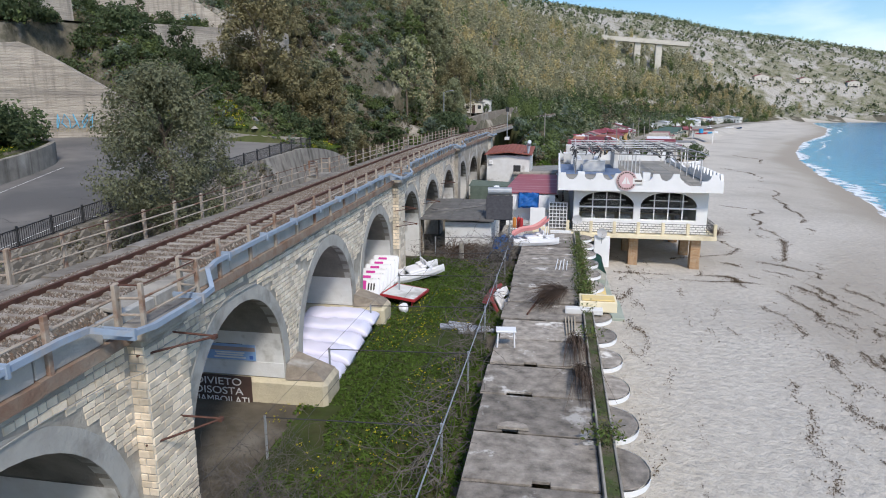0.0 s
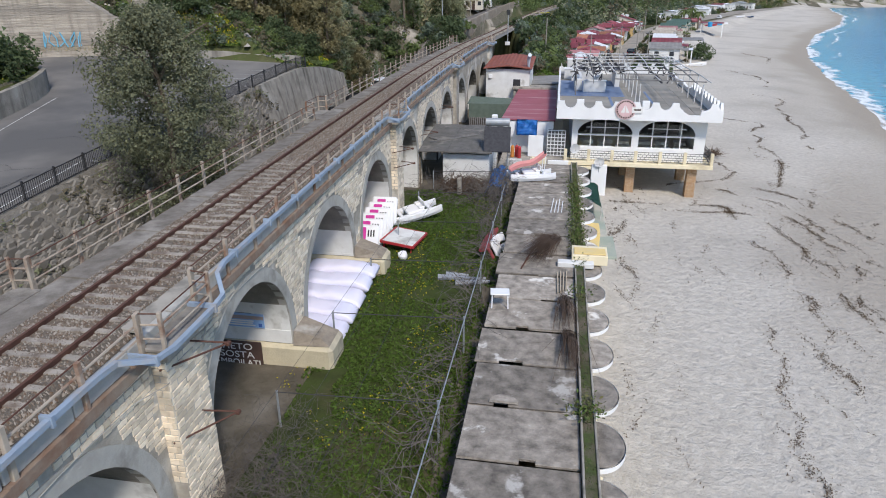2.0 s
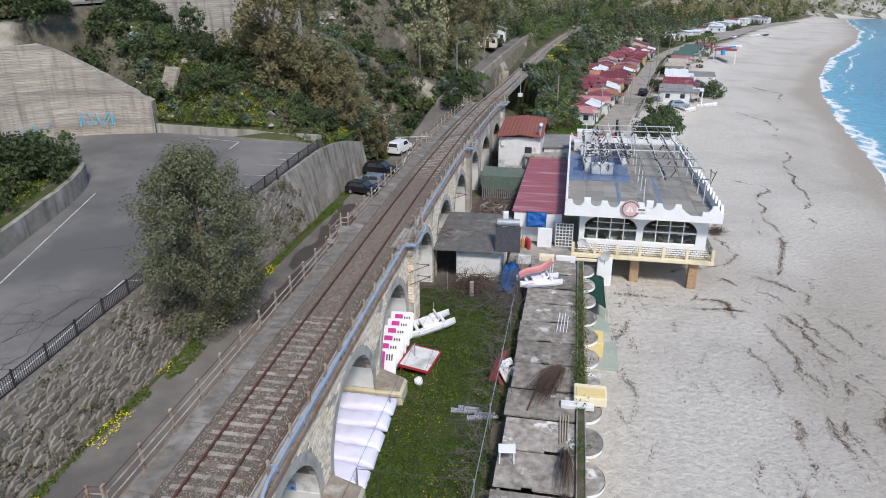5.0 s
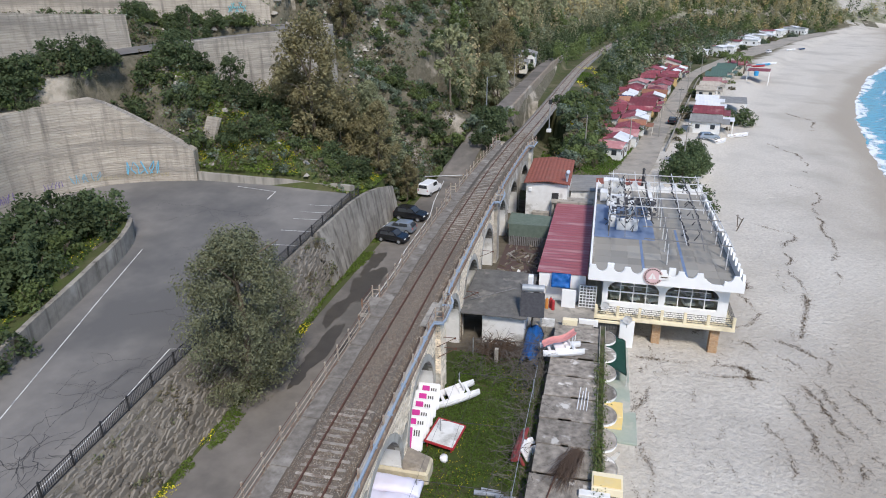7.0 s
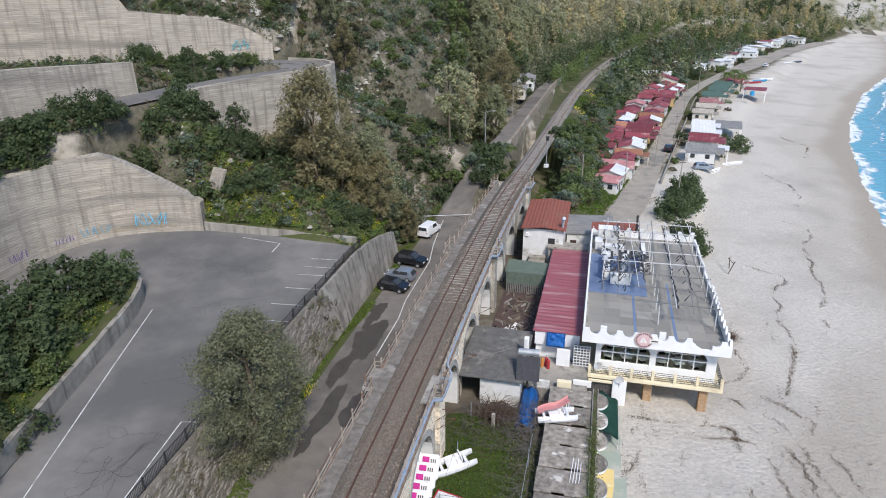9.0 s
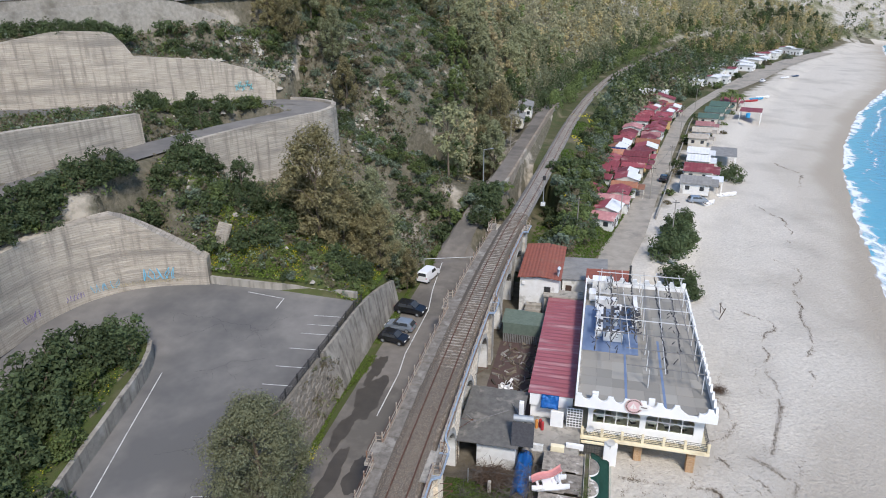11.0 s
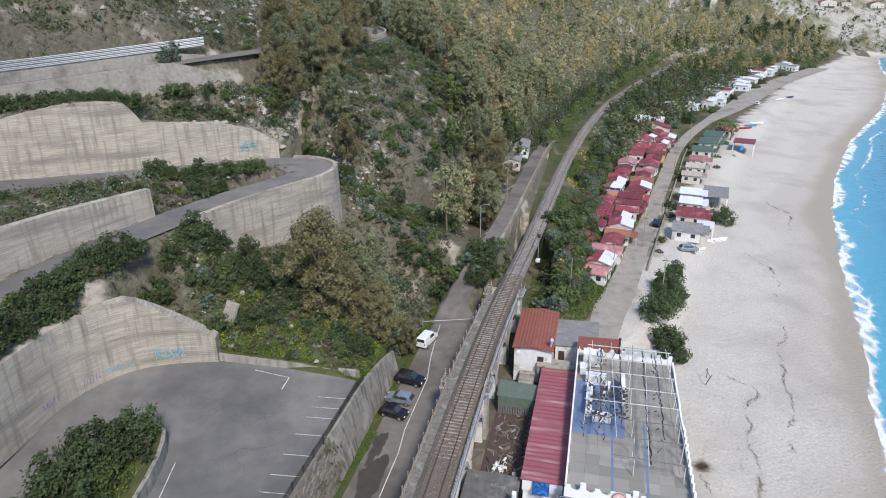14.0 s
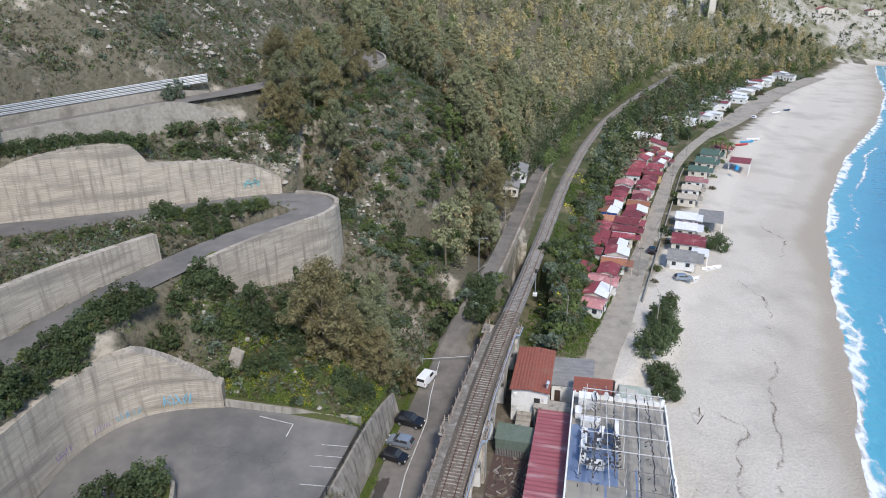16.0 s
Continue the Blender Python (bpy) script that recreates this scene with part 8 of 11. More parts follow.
# garden fence walls along the lane
for side, col in ((-1, PALEWALL), (1, CONC)):
    sel = VROAD[(VROAD[:, 1] > 128) & (VROAD[:, 1] < 245)]
    b_ = offset_line(sel, side * 3.4)
    b_[:, 2] = 2.3
    structure(wall_along("lane_wall", b_, b_[:, 2] + 1.0, 0.2, col), "low garden wall along the lane")


def pole(x, y, h, label, lamp=False, z=None, r=0.11):
    z = gz(x, y) if z is None else z
    p = empty("street_lamp" if lamp else "utility_pole", pose(x, y, z - 0.2), label, "street lamp" if lamp else "utility pole", "poles along the lane")
    bm = bmesh.new()
    bar(bm, (0, 0, 0), (0, 0, h), r, 8, r * 0.7)
    part("shaft", bm, GALV if lamp else CONC, p)
    if lamp:
        bm = bmesh.new()
        bar(bm, (0, 0, h - 0.05), (1.3, 0, h + 0.25), 0.05, 6)
        part("arm", bm, GALV, p)
        bm = bmesh.new()
        box(bm, 1.2, 1.8, -0.14, 0.14, h + 0.18, h + 0.32, 0.03)
        part("lamp_head", bm, GALV, p)
    else:
        bm = bmesh.new()
        box(bm, -0.6, 0.6, -0.05, 0.05, h - 0.5, h - 0.4)
        part("cross_arm", bm, DARKMETAL, p)
    return p


pole(-8.0, 123.5, 7.2, "grey steel street lamp on the side road", True)
pole(-6.5, 150, 7.0, "grey concrete pole beside the side road")
for x, y, h in ((10.9, 108.6, 7.5), (18.6, 128, 6.5), (27.4, 118, 8.0), (25, 143, 7.5), (36.5, 205, 8.0), (38.5, 222, 8), (30.6, 165, 7.5), (47, 262, 8)):
    pole(x, y, h, "pale concrete utility pole by the lane")
# signal mast by the track
sm = empty("signal_mast", pose(4.3, 117.0, 8.2), "railway signal mast with dark head", "signal")
bm = bmesh.new()
bar(bm, (0, 0, 0), (0, 0, 4.6), 0.08, 8)
part("mast", bm, GALV, sm)
bm = bmesh.new()
box(bm, -0.28, 0.28, -0.12, 0.12, 4.5, 5.3, 0.03)
part("head", bm, DARKMETAL, sm)
bm = bmesh.new()
box(bm, -0.4, 0.4, -0.4, 0.4, -0.3, 0.25, 0.03)
part("foot", bm, WHITE_OLD, sm)
# overhead cable
cb = empty("overhead_cable", None, "thin overhead cable between the poles", "cable")
for a, b in (((10.9, 108.6, 13.2), (7.5, 95, 8.6)), ((10.9, 108.6, 13.2), (18.6, 128, 8.9)), ((18.6, 128, 8.9), (25, 143, 9.6)), ((27.4, 118, 10), (25, 143, 9.6)), ((25, 143, 9.6), (30.6, 165, 9.6))):
    bm = bmesh.new()
    pts = [Vector(a).lerp(Vector(b), t) - Vector((0, 0, 1.2 * 4 * t * (1 - t) * 0.4)) for t in np.linspace(0, 1, 9)]
    tube(bm, pts, 0.022, 4)
    part("cable", bm, DARKMETAL, cb)
# house and wall on the side road
cottage(-7.8, 183, 5.0, 9, 3.0, 4, GREYSHEET, GREYSHEET, WHITE_OLD, "white house with a grey roof above the railway", z=12.3, porch=False)
cottage(-8.2, 170, 4.5, 8, 2.6, 4, GREYSHEET, GREYSHEET, PALEWALL, "low house with blue-grey roof above the railway", z=12.0, porch=False)
# solar panels, blue tanks and an awning among the cabins
for x, y in ((16.8, 176.5),):
    sp = empty("solar_array", pose(x, y, 5.6, 0, 0, hd_(y)), "row of dark blue solar panels", "solar panels")
    for k in range(5):
        bm = bmesh.new()
        box(bm, -3.6 + 1.45 * k, -2.25 + 1.45 * k, -0.8, 0.8, -0.03, 0.03, 0.01, pose(0, 0, 0, 25, 0, 0))
        part("panel", bm, surf("solar_blue", (0.015, 0.03, 0.10), (0.02, 0.04, 0.13), 3.0, 0.2), sp)
    bm = bmesh.new()
    for xx in (-3.2, 0, 3.2):
        bar(bm, (xx, 0, -3.2), (xx, 0, 0), 0.05, 6)
    part("stand", bm, GALV, sp)
for x, y, z in ((17.5, 188, 3.2), (60.5, 236, 5.4), (27.5, 120.5, 2.6)):
    wt = empty("water_tank", pose(x, y, z - 0.6), "bright blue plastic water tank", "tank")
    bm = bmesh.new()
    bar(bm, (0, 0, 0), (0, 0, 1.3), 0.7, 14)
    bar(bm, (0, 0, 1.3), (0, 0, 1.5), 0.7, 14, 0.35)
    part("vessel", bm, surf("tank_blue", (0.03, 0.25, 0.5), (0.04, 0.3, 0.55), 1.0, 0.5), wt)
# boats on the sand
def dinghy(x, y, rz, L, mat, label):
    b = empty("boat", pose(x, y, gz(x, y) - 0.05, 0, 0, rz), label, "boat", "boats on the beach")
    bm = bmesh.new()
    rows_ = []
    for k in range(13):
        t = k / 12
        w = L * 0.17 * math.sin(math.pi * min(1, 0.28 + 0.72 * t)) ** 0.6 if t < 1 else 0.02
        w = max(w, 0.03)
        sh_ = 0.55 + 0.35 * t * t
        rows_.append([bm.verts.new(p) for p in ((-w, L * (t - 0.5), sh_), (-w * 0.75, L * (t - 0.5), 0.15), (0, L * (t - 0.5), 0.0 + 0.2 * t ** 4), (w * 0.75, L * (t - 0.5), 0.15), (w, L * (t - 0.5), sh_), (w * 0.85, L * (t - 0.5), sh_), (0, L * (t - 0.5), 0.22), (-w * 0.85, L * (t - 0.5), sh_))])
    for p, q in zip(rows_, rows_[1:]):
        for j in range(8):
            bm.faces.new((p[j], p[(j + 1) % 8], q[(j + 1) % 8], q[j]))
    bm.faces.new(rows_[0][::-1])
    part("hull", bm, mat, b)
    for t in (-0.2, 0.12):
        bm = bmesh.new()
        box(bm, -L * 0.14, L * 0.14, L * t - 0.12, L * t + 0.12, 0.42, 0.47)
        part("thwart", bm, RAILPAINT, b)
    return b


dinghy(42.5, 154.6, -60, 5.0, PLASTICW, "white rowing boat with yellow edge on the sand")
dinghy(37.5, 146, -40, 4.2, PLASTICW, "small white boat at the beach edge")
for x, y, rz, mt, lb in ((74, 292, -70, surf("boat_blue", (0.05, 0.28, 0.5), (0.06, 0.3, 0.5)), "light blue boat on the sand"), (77.5, 298, -72, PLASTICW, "white boat on the sand"), (71, 286, -64, RED, "red boat on the sand"), (101, 366, -50, PLASTICW, "white boat on the sand"), (108, 378, -60, surf("boat_dark", (0.03, 0.06, 0.12), (0.04, 0.07, 0.12)), "dark blue boat on the sand")):
    dinghy(x, y, rz, 5.5, mt, lb)
# solitary things on the beach: leaning post and a heap of old reeds
bm = bmesh.new()
bar(bm, (32.4, 93.2, 0.0), (32.9, 92.4, 2.4), 0.07, 6)
bar(bm, (32.9, 95.2, 0.0), (32.7, 95.0, 2.0), 0.07, 6)
bar(bm, (32.5, 94.9, 1.9), (32.8, 92.6, 2.0), 0.05, 6)
tagged(mesh_ob("driftwood_posts", bm, BARK), "dark weathered wooden posts standing in the sand", "posts")
twig_bundle("reed_heap", 29.6, 73.5, 0.3, 260, 1.1, (0.1, 0.1), 0.9, BROWNTWIG, "round heap of dark dry reeds on the sand", sag=0.1, seed=8)

# ---- palms ----
def palm(x, y, h, s=1.0):
    p = empty("palm_tree", pose(x, y, gz(x, y) - 0.1), "tall date palm with drooping green fronds", "palm tree", "palms by the beach houses")
    bm = bmesh.new()
    for k in range(6):
        bar(bm, (0.06 * math.sin(k), 0, h * k / 6), (0.06 * math.sin(k + 1), 0, h * (k + 1) / 6), 0.26 - 0.015 * k, 8, 0.24 - 0.015 * k)
    part("trunk", bm, BARK, p)
    for k in range(20):
        a, el = 2 * math.pi * k / 20 + 0.3 * (k % 2), (0.9, 0.3, -0.2)[k % 3]
        bm = bmesh.new()
        pts = []
        for j in range(7):
            t = j / 6
            r = 2.6 * s * t
            pts.append(Vector((math.cos(a) * r, math.sin(a) * r, h + el * 1.6 * t - 1.8 * t * t)))
        sd = Vector((-math.sin(a), math.cos(a), 0))
        for q0, q1, j in zip(pts, pts[1:], range(6)):
            w0, w1 = 0.34 * math.sin(math.pi * (0.12 + 0.8 * j / 6)), 0.34 * math.sin(math.pi * (0.12 + 0.8 * (j + 1) / 6))
            for sgn in (-1, 1):
                vs = [bm.verts.new(v) for v in (q0, q1, q1 + sd * sgn * w1 - Vector((0, 0, 0.15)), q0 + sd * sgn * w0 - Vector((0, 0, 0.15)))]
                bm.faces.new(vs)
        part("frond", bm, LEAF_MID, p)
    return p

# ---- vegetation ----
RNG = np.random.default_rng(11)


def leaf_cloud(cent, rad, per, size, rng=RNG, aspect=0.6, shell=0.45, loose=0.5):
    """Leaf quads scattered over ellipsoids: (verts, faces)."""
    cent, rad = np.repeat(np.asarray(cent, float), per, axis=0), np.repeat(np.asarray(rad, float), per, axis=0)
    n = len(cent)
    u = rng.normal(size=(n, 3))
    u /= np.linalg.norm(u, axis=1)[:, None]
    r = (shell + (1 - shell) * rng.random(n))[:, None]
    p = cent + rad * u * r
    nrm = u + loose * rng.normal(size=(n, 3)) + np.array([0, 0, 0.35])
    nrm /= np.linalg.norm(nrm, axis=1)[:, None]
    t = np.cross(nrm, rng.normal(size=(n, 3)))
    t /= np.linalg.norm(t, axis=1)[:, None] + 1e-9
    b = np.cross(nrm, t)
    s = (size * (0.55 + 0.9 * rng.random(n)))[:, None] if np.ndim(size) == 0 else (np.repeat(size, per) * (0.55 + 0.9 * rng.random(n)))[:, None]
    s = s * 1.15
    v = np.stack([p - t * s * 0.5 - b * s * aspect * 0.3, p + t * s * 0.5 - b * s * aspect * 0.25, p + b * s * aspect * 0.75 + nrm * s * 0.15], axis=1).reshape(-1, 3)
    f = np.arange(3 * n).reshape(-1, 3)
    return v, f


def fast_mesh(name, v, f, mat):
    me = bpy.data.meshes.new(name)
    v, f = np.asarray(v, np.float32), np.asarray(f, np.int32)
    k = f.shape[1]
    me.vertices.add(len(v))
    me.vertices.foreach_set("co", v.ravel())
    me.loops.add(f.size)
    me.loops.foreach_set("vertex_index", f.ravel())
    me.polygons.add(len(f))
    me.polygons.foreach_set("loop_start", np.arange(len(f), dtype=np.int32) * k)
    me.update(calc_edges=True)
    me.materials.append(mat)
    return me


def leaves(name, base, spread=0.22):
    """Leaf colours round one hue, dark to light."""
    return island(name, [tuple(v * k for v in base) for k in (1 - spread, 1.0, 1 - spread / 2, 1 + spread)], 0.75, 0.2, 0.2, True)


LEAF_OLIVE = leaves("leaf_olive", (0.27, 0.285, 0.165), 0.35)
LEAF_BROWN = leaves("leaf_brown_eucalyptus", (0.30, 0.268, 0.142), 0.35)
LEAF_DARK = leaves("leaf_dark_green", (0.100, 0.134, 0.062), 0.35)
LEAF_MID = leaves("leaf_mid_green", (0.155, 0.200, 0.072), 0.3)
LEAF_GREY = leaves("leaf_grey_green", (0.190, 0.235, 0.165), 0.3)
LEAF_DRY = leaves("leaf_dry_scrub", (0.190, 0.165, 0.105))
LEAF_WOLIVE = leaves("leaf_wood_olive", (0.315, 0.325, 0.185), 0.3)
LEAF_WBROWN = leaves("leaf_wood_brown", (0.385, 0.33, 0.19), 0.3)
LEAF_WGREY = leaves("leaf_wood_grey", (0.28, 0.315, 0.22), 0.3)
LEAF_GRASS = leaves("leaf_fresh_grass", (0.100, 0.158, 0.030), 0.35)
YELLOW = island("yellow_flower", [(0.55, 0.48, 0.02), (0.65, 0.58, 0.04)])


def trunk_bm(h, r, lean, limbs, rng, crown_r):
    bm = bmesh.new()
    pts = [Vector((lean * math.sin(k * 0.8) * 0.2 * k, lean * 0.2 * k * 0.6, h * k / 5)) for k in range(6)]
    tube(bm, pts, r, 7, r * 0.25)
    lb = bmesh.new()
    for _ in range(limbs):
        a = rng.random() * 2 * math.pi
        k = 1 + int(rng.random() * 3.9)
        e = pts[k] + Vector((math.cos(a) * crown_r * 0.7, math.sin(a) * crown_r * 0.7, h * (0.12 + 0.2 * rng.random())))
        m = pts[k].lerp(e, 0.5) + Vector((0, 0, 0.06 * h))
        tube(lb, [pts[k], m, e], r * 0.4, 5, r * 0.1)
    return bm, lb


def tree_kind(name, h, crown_r, leaf, size, clumps, per, seed, label, bare=0.25, droop=0.0, top=0.9, trunk_r=0.2, cat="tree"):
    """One tree: a tapered trunk with limbs and a crown of leaf clumps with gaps. Stands at the origin."""
    rng = np.random.default_rng(seed)
    t = empty(name, None, label, cat)
    tb, lb = trunk_bm(h * 0.85, trunk_r, 0.5, 9, rng, crown_r)
    part("trunk", tb, BARK, t)
    tagged(part("branchwork", lb, BARK, t), kind="stuff")
    z = bare * h + (1 - bare) * h * rng.random(clumps) ** 0.85
    f = (z - bare * h) / ((1 - bare) * h)
    env = crown_r * np.clip(np.sin(np.pi * np.clip(0.12 + f * top, 0, 1)) ** 0.7, 0.15, 1)
    a = rng.random(clumps) * 2 * np.pi
    rr = env * (0.35 + 0.65 * rng.random(clumps))
    lop = 1 + 0.25 * np.sin(a * 2 + seed)
    c = np.stack([np.cos(a) * rr * lop, np.sin(a) * rr * lop, z - droop * rr], axis=1)
    rad = np.stack([0.22 * crown_r * (0.6 + 0.8 * rng.random(clumps))] * 3, axis=1) * np.array([1, 1, 0.85 + droop])
    v, fc = leaf_cloud(c, rad, per, size, rng, loose=0.35)
    me = fast_mesh("crown", v, fc, leaf)
    o = new("crown", me)
    o.parent = t
    return t


def bush_kind(name, r, h, leaf, size, clumps, per, seed, label, cat="shrub"):
    rng = np.random.default_rng(seed)
    t = empty(name, None, label, cat)
    bm = bmesh.new()
    for k in range(5):
        a = rng.random() * 6.28
        bar(bm, (0, 0, -0.2), (math.cos(a) * r * 0.5, math.sin(a) * r * 0.5, h * 0.6), 0.05, 5, 0.02)
    part("stem", bm, BARK, t)
    u = rng.normal(size=(clumps, 3))
    u /= np.linalg.norm(u, axis=1)[:, None]
    u[:, 2] = np.abs(u[:, 2])
    k = 0.45 + 0.5 * rng.random(clumps)
    c = u * np.array([r, r, h])[None, :] * k[:, None]
    rad = np.stack([0.3 * r * (0.6 + 0.7 * rng.random(clumps))] * 3, axis=1) * np.array([1, 1, 0.8])
    c[:, 2] = np.maximum(c[:, 2], 0.2 * h)
    v, fc = leaf_cloud(c, rad, per, size, rng)
    o = new("crown", fast_mesh("crown", v, fc, leaf))
    o.parent = t
    return t


FAREUC = [tree_kind("eucalyptus", 13, 3.4, LEAF_WBROWN, 0.46, 46, 44, 61, "brownish eucalyptus in the hillside wood", 0.15, 0.25, 0.86),
          tree_kind("eucalyptus", 14, 3.2, LEAF_WOLIVE, 0.46, 46, 44, 62, "olive green eucalyptus in the hillside wood", 0.2, 0.25, 0.86),
          tree_kind("evergreen_tree", 9, 3.2, LEAF_MID, 0.46, 44, 44, 63, "dark evergreen in the hillside wood", 0.1, 0.0, 0.9)]
EUC = [tree_kind("eucalyptus", 11, 3.6, LEAF_BROWN, 0.21, 100, 135, 21, "brownish olive eucalyptus tree on the slope", 0.12, 0.25, 0.86),
       tree_kind("eucalyptus", 12, 3.0, LEAF_OLIVE, 0.21, 92, 135, 22, "grey olive eucalyptus tree on the slope", 0.2, 0.25, 0.86),
       tree_kind("eucalyptus", 9, 2.6, LEAF_BROWN, 0.20, 82, 130, 23, "brownish olive eucalyptus tree on the slope", 0.1, 0.25, 0.86)]
OLV = [tree_kind("acacia_tree", 13, 4.7, leaves("leaf_acacia", (0.185, 0.192, 0.115), 0.35), 0.15, 260, 190, 31, "large grey-green tree beside the lower road", 0.04, 0.12, 0.84, 0.3)]
PINE = [tree_kind("pine_tree", 9, 2.4, LEAF_DARK, 0.3, 40, 40, 41, "dark green pine tree on the slope", 0.15, 0.0, 0.95),
        tree_kind("evergreen_tree", 7, 2.8, LEAF_DARK, 0.32, 44, 42, 42, "dark evergreen tree on the slope", 0.1, 0.0, 0.9)]
BUSH = [bush_kind("evergreen_bush", 2.0, 2.6, LEAF_DARK, 0.24, 34, 56, 51, "dark evergreen bush on the slope"),
        bush_kind("evergreen_bush", 1.6, 1.9, LEAF_MID, 0.2, 28, 52, 52, "mid-green rounded bush on the slope"),
        bush_kind("grey_bush", 1.3, 1.3, LEAF_GREY, 0.2, 24, 36, 53, "grey-green domed spurge bush"),
        bush_kind("dry_bush", 1.2, 1.3, LEAF_DRY, 0.2, 22, 34, 54, "dry brownish scrub bush"),
        bush_kind("evergreen_bush", 2.6, 3.4, LEAF_DARK, 0.25, 44, 60, 55, "large dark evergreen bush")]
LIGHT = [bush_kind("evergreen_shrub", 2.2, 2.6, LEAF_DARK, 0.34, 20, 36, 56, "dark evergreen bush beyond the railway"),
         bush_kind("green_shrub", 1.8, 2.0, LEAF_MID, 0.32, 18, 34, 57, "mid-green bush beyond the railway"),
         bush_kind("grey_bush", 1.8, 2.0, LEAF_GREY, 0.32, 18, 34, 58, "grey-green bush beyond the railway"),
         bush_kind("dry_bush", 1.7, 2.2, LEAF_DRY, 0.30, 18, 34, 59, "bare brownish bush beyond the railway")]
used = set()


def put(kind, x, y, s=1.0, rot=None, z=None, sz=None, group=""):
    """A plant of that kind on the ground at (x, y); the first of a kind is the model itself."""
    if math.hypot(x + 41.0, y - 109.4) < 5.0:      # the open bend of the road
        return None
    z = gz(x, y) - 0.1 if z is None else z
    r = random.uniform(0, 360) if rot is None else rot
    m = pose(x, y, z, 0, 0, r) @ Matrix.Diagonal((s, s, s if sz is None else sz, 1))
    if kind.name not in used:
        used.add(kind.name)
        kind.matrix_basis = m
        ob = kind
    else:
        ob = copy_thing(kind, Matrix.Identity(4))
        ob.matrix_basis = m
    if group:
        ob["group"] = group
    return ob


# the large tree at the wall's foot, and the trees above the car park
put(OLV[0], -11.0, 39.4, 0.96, 20, z=3.3)
G1 = "trees above the car park"
for x, y, k, s in ((-22.5, 79, 0, 1.4), (-25.5, 81, 0, 1.25), (-20.5, 82, 0, 1.2), (-15.5, 84, 1, 1.15), (-17, 81.5, 2, 1.25), (-14.5, 80.5, 2, 1.0), (-28, 84, 1, 1.0), (-18.5, 86, 1, 1.2), (-24, 87, 0, 1.15),
                   (-54.6, 134.9, 0, 1.1), (-56, 139, 1, 1.0), (-51, 142, 0, 1.15), (-48, 147, 1, 1.2), (-46.5, 152, 0, 1.2), (-45, 159, 2, 1.3),
                   (-22, 98, 1, 0.9), (-8.5, 138, 1, 1.15), (-12, 142, 0, 1.1), (-13, 150, 1, 1.3), (-9.5, 152, 0, 1.2), (-16, 156, 1, 1.3), (-41, 131, 1, 1.05), (-44, 138, 0, 1.0), (-37.5, 128, 2, 1.1),
                   (-49, 128, 0, 0.95), (-12.5, 86, 2, 0.7), (-52, 131, 1, 1.0), (-53, 127.5, 2, 0.9), (-47, 135, 1, 1.1)):
    put(EUC[k], x, y, s, group=G1)
for x, y, k, s in ((-49.5, 146, 0, 1.35), (-40.5, 122.5, 0, 0.95), (-35, 96, 0, 0.6), (-7.0, 172, 0, 1.3), (-11, 178, 0, 1.2), (-58, 112, 0, 0.55), (-47.6, 92.6, 0, 0.55), (-34.0, 80, 1, 0.75), (-31, 83, 1, 0.8), (-37, 86, 1, 0.7)):
    put(PINE[k], x, y, s, group="evergreens on the slope")
G2 = "bushes on the slope"
# road island
for x, y, k, s in ((-33.2, 51.6, 4, 0.75), (-34.4, 48.5, 4, 0.9), (-35.2, 45.0, 4, 0.95), (-32.0, 48.4, 0, 0.85), (-31.2, 44.5, 1, 0.9), (-34.0, 41.5, 4, 0.9), (-30.4, 40.5, 0, 0.85), (-33.5, 37, 4, 0.9), (-30.0, 35.5, 0, 0.9),
                   (-27.8, 38.0, 1, 0.7), (-30.0, 31.5, 4, 0.8), (-26.5, 33, 0, 0.7), (-31.6, 50.6, 3, 0.75), (-34, 33, 4, 0.9), (-26, 28, 0, 0.8), (-29, 26, 4, 0.8)):
    put(BUSH[k], x, y, 1.6 * s, group="bushes on the road island")
# between graffiti wall and the lower leg
for x, y, k, s in ((-46.5, 70, 4, 1.0), (-44.5, 72.5, 4, 1.0), (-43.0, 75.5, 0, 1.0), (-41, 78.5, 4, 0.95), (-42.6, 80.5, 0, 1.1), (-40.5, 83.5, 4, 1.0), (-38.8, 80.5, 0, 0.9), (-37.6, 84.5, 0, 1.0), (-48.0, 66, 0, 1.1), (-48.6, 61, 4, 0.9)):
    put(BUSH[k], x, y, 1.25 * s, group=G2)
for x, y, k, s in ((-49.0, 56, 0, 1.1), (-39.5, 88, 0, 1.0), (-36.5, 88.5, 3, 1.0), (-35.0, 75, 1, 1.0), (-37.5, 76, 1, 0.7), (-29.5, 72.5, 4, 0.75), (-27.0, 73.2, 0, 0.9), (-31.5, 77.5, 4, 0.95), (-29, 79.5, 0, 1.1), (-33, 86, 4, 0.9),
                   (-26, 77, 0, 1.0), (-21, 73.5, 1, 0.8), (-18, 73.2, 1, 0.9), (-16, 74.5, 4, 0.8), (-15.2, 72, 1, 0.8), (-19, 75.5, 0, 0.9), (-23.6, 75.5, 3, 0.7), (-49.5, 51, 4, 0.9), (-48.5, 45, 0, 1.1),
                   (-34, 92, 4, 1.0), (-31, 90, 4, 1.0), (-29, 94, 0, 1.0), (-27, 90, 0, 1.0), (-32, 98, 2, 1.0), (-28, 101, 2, 1.0), (-30, 105, 0, 0.9), (-26, 105, 2, 1.0)):
    put(BUSH[k], x, y, 1.25 * s, group=G2)
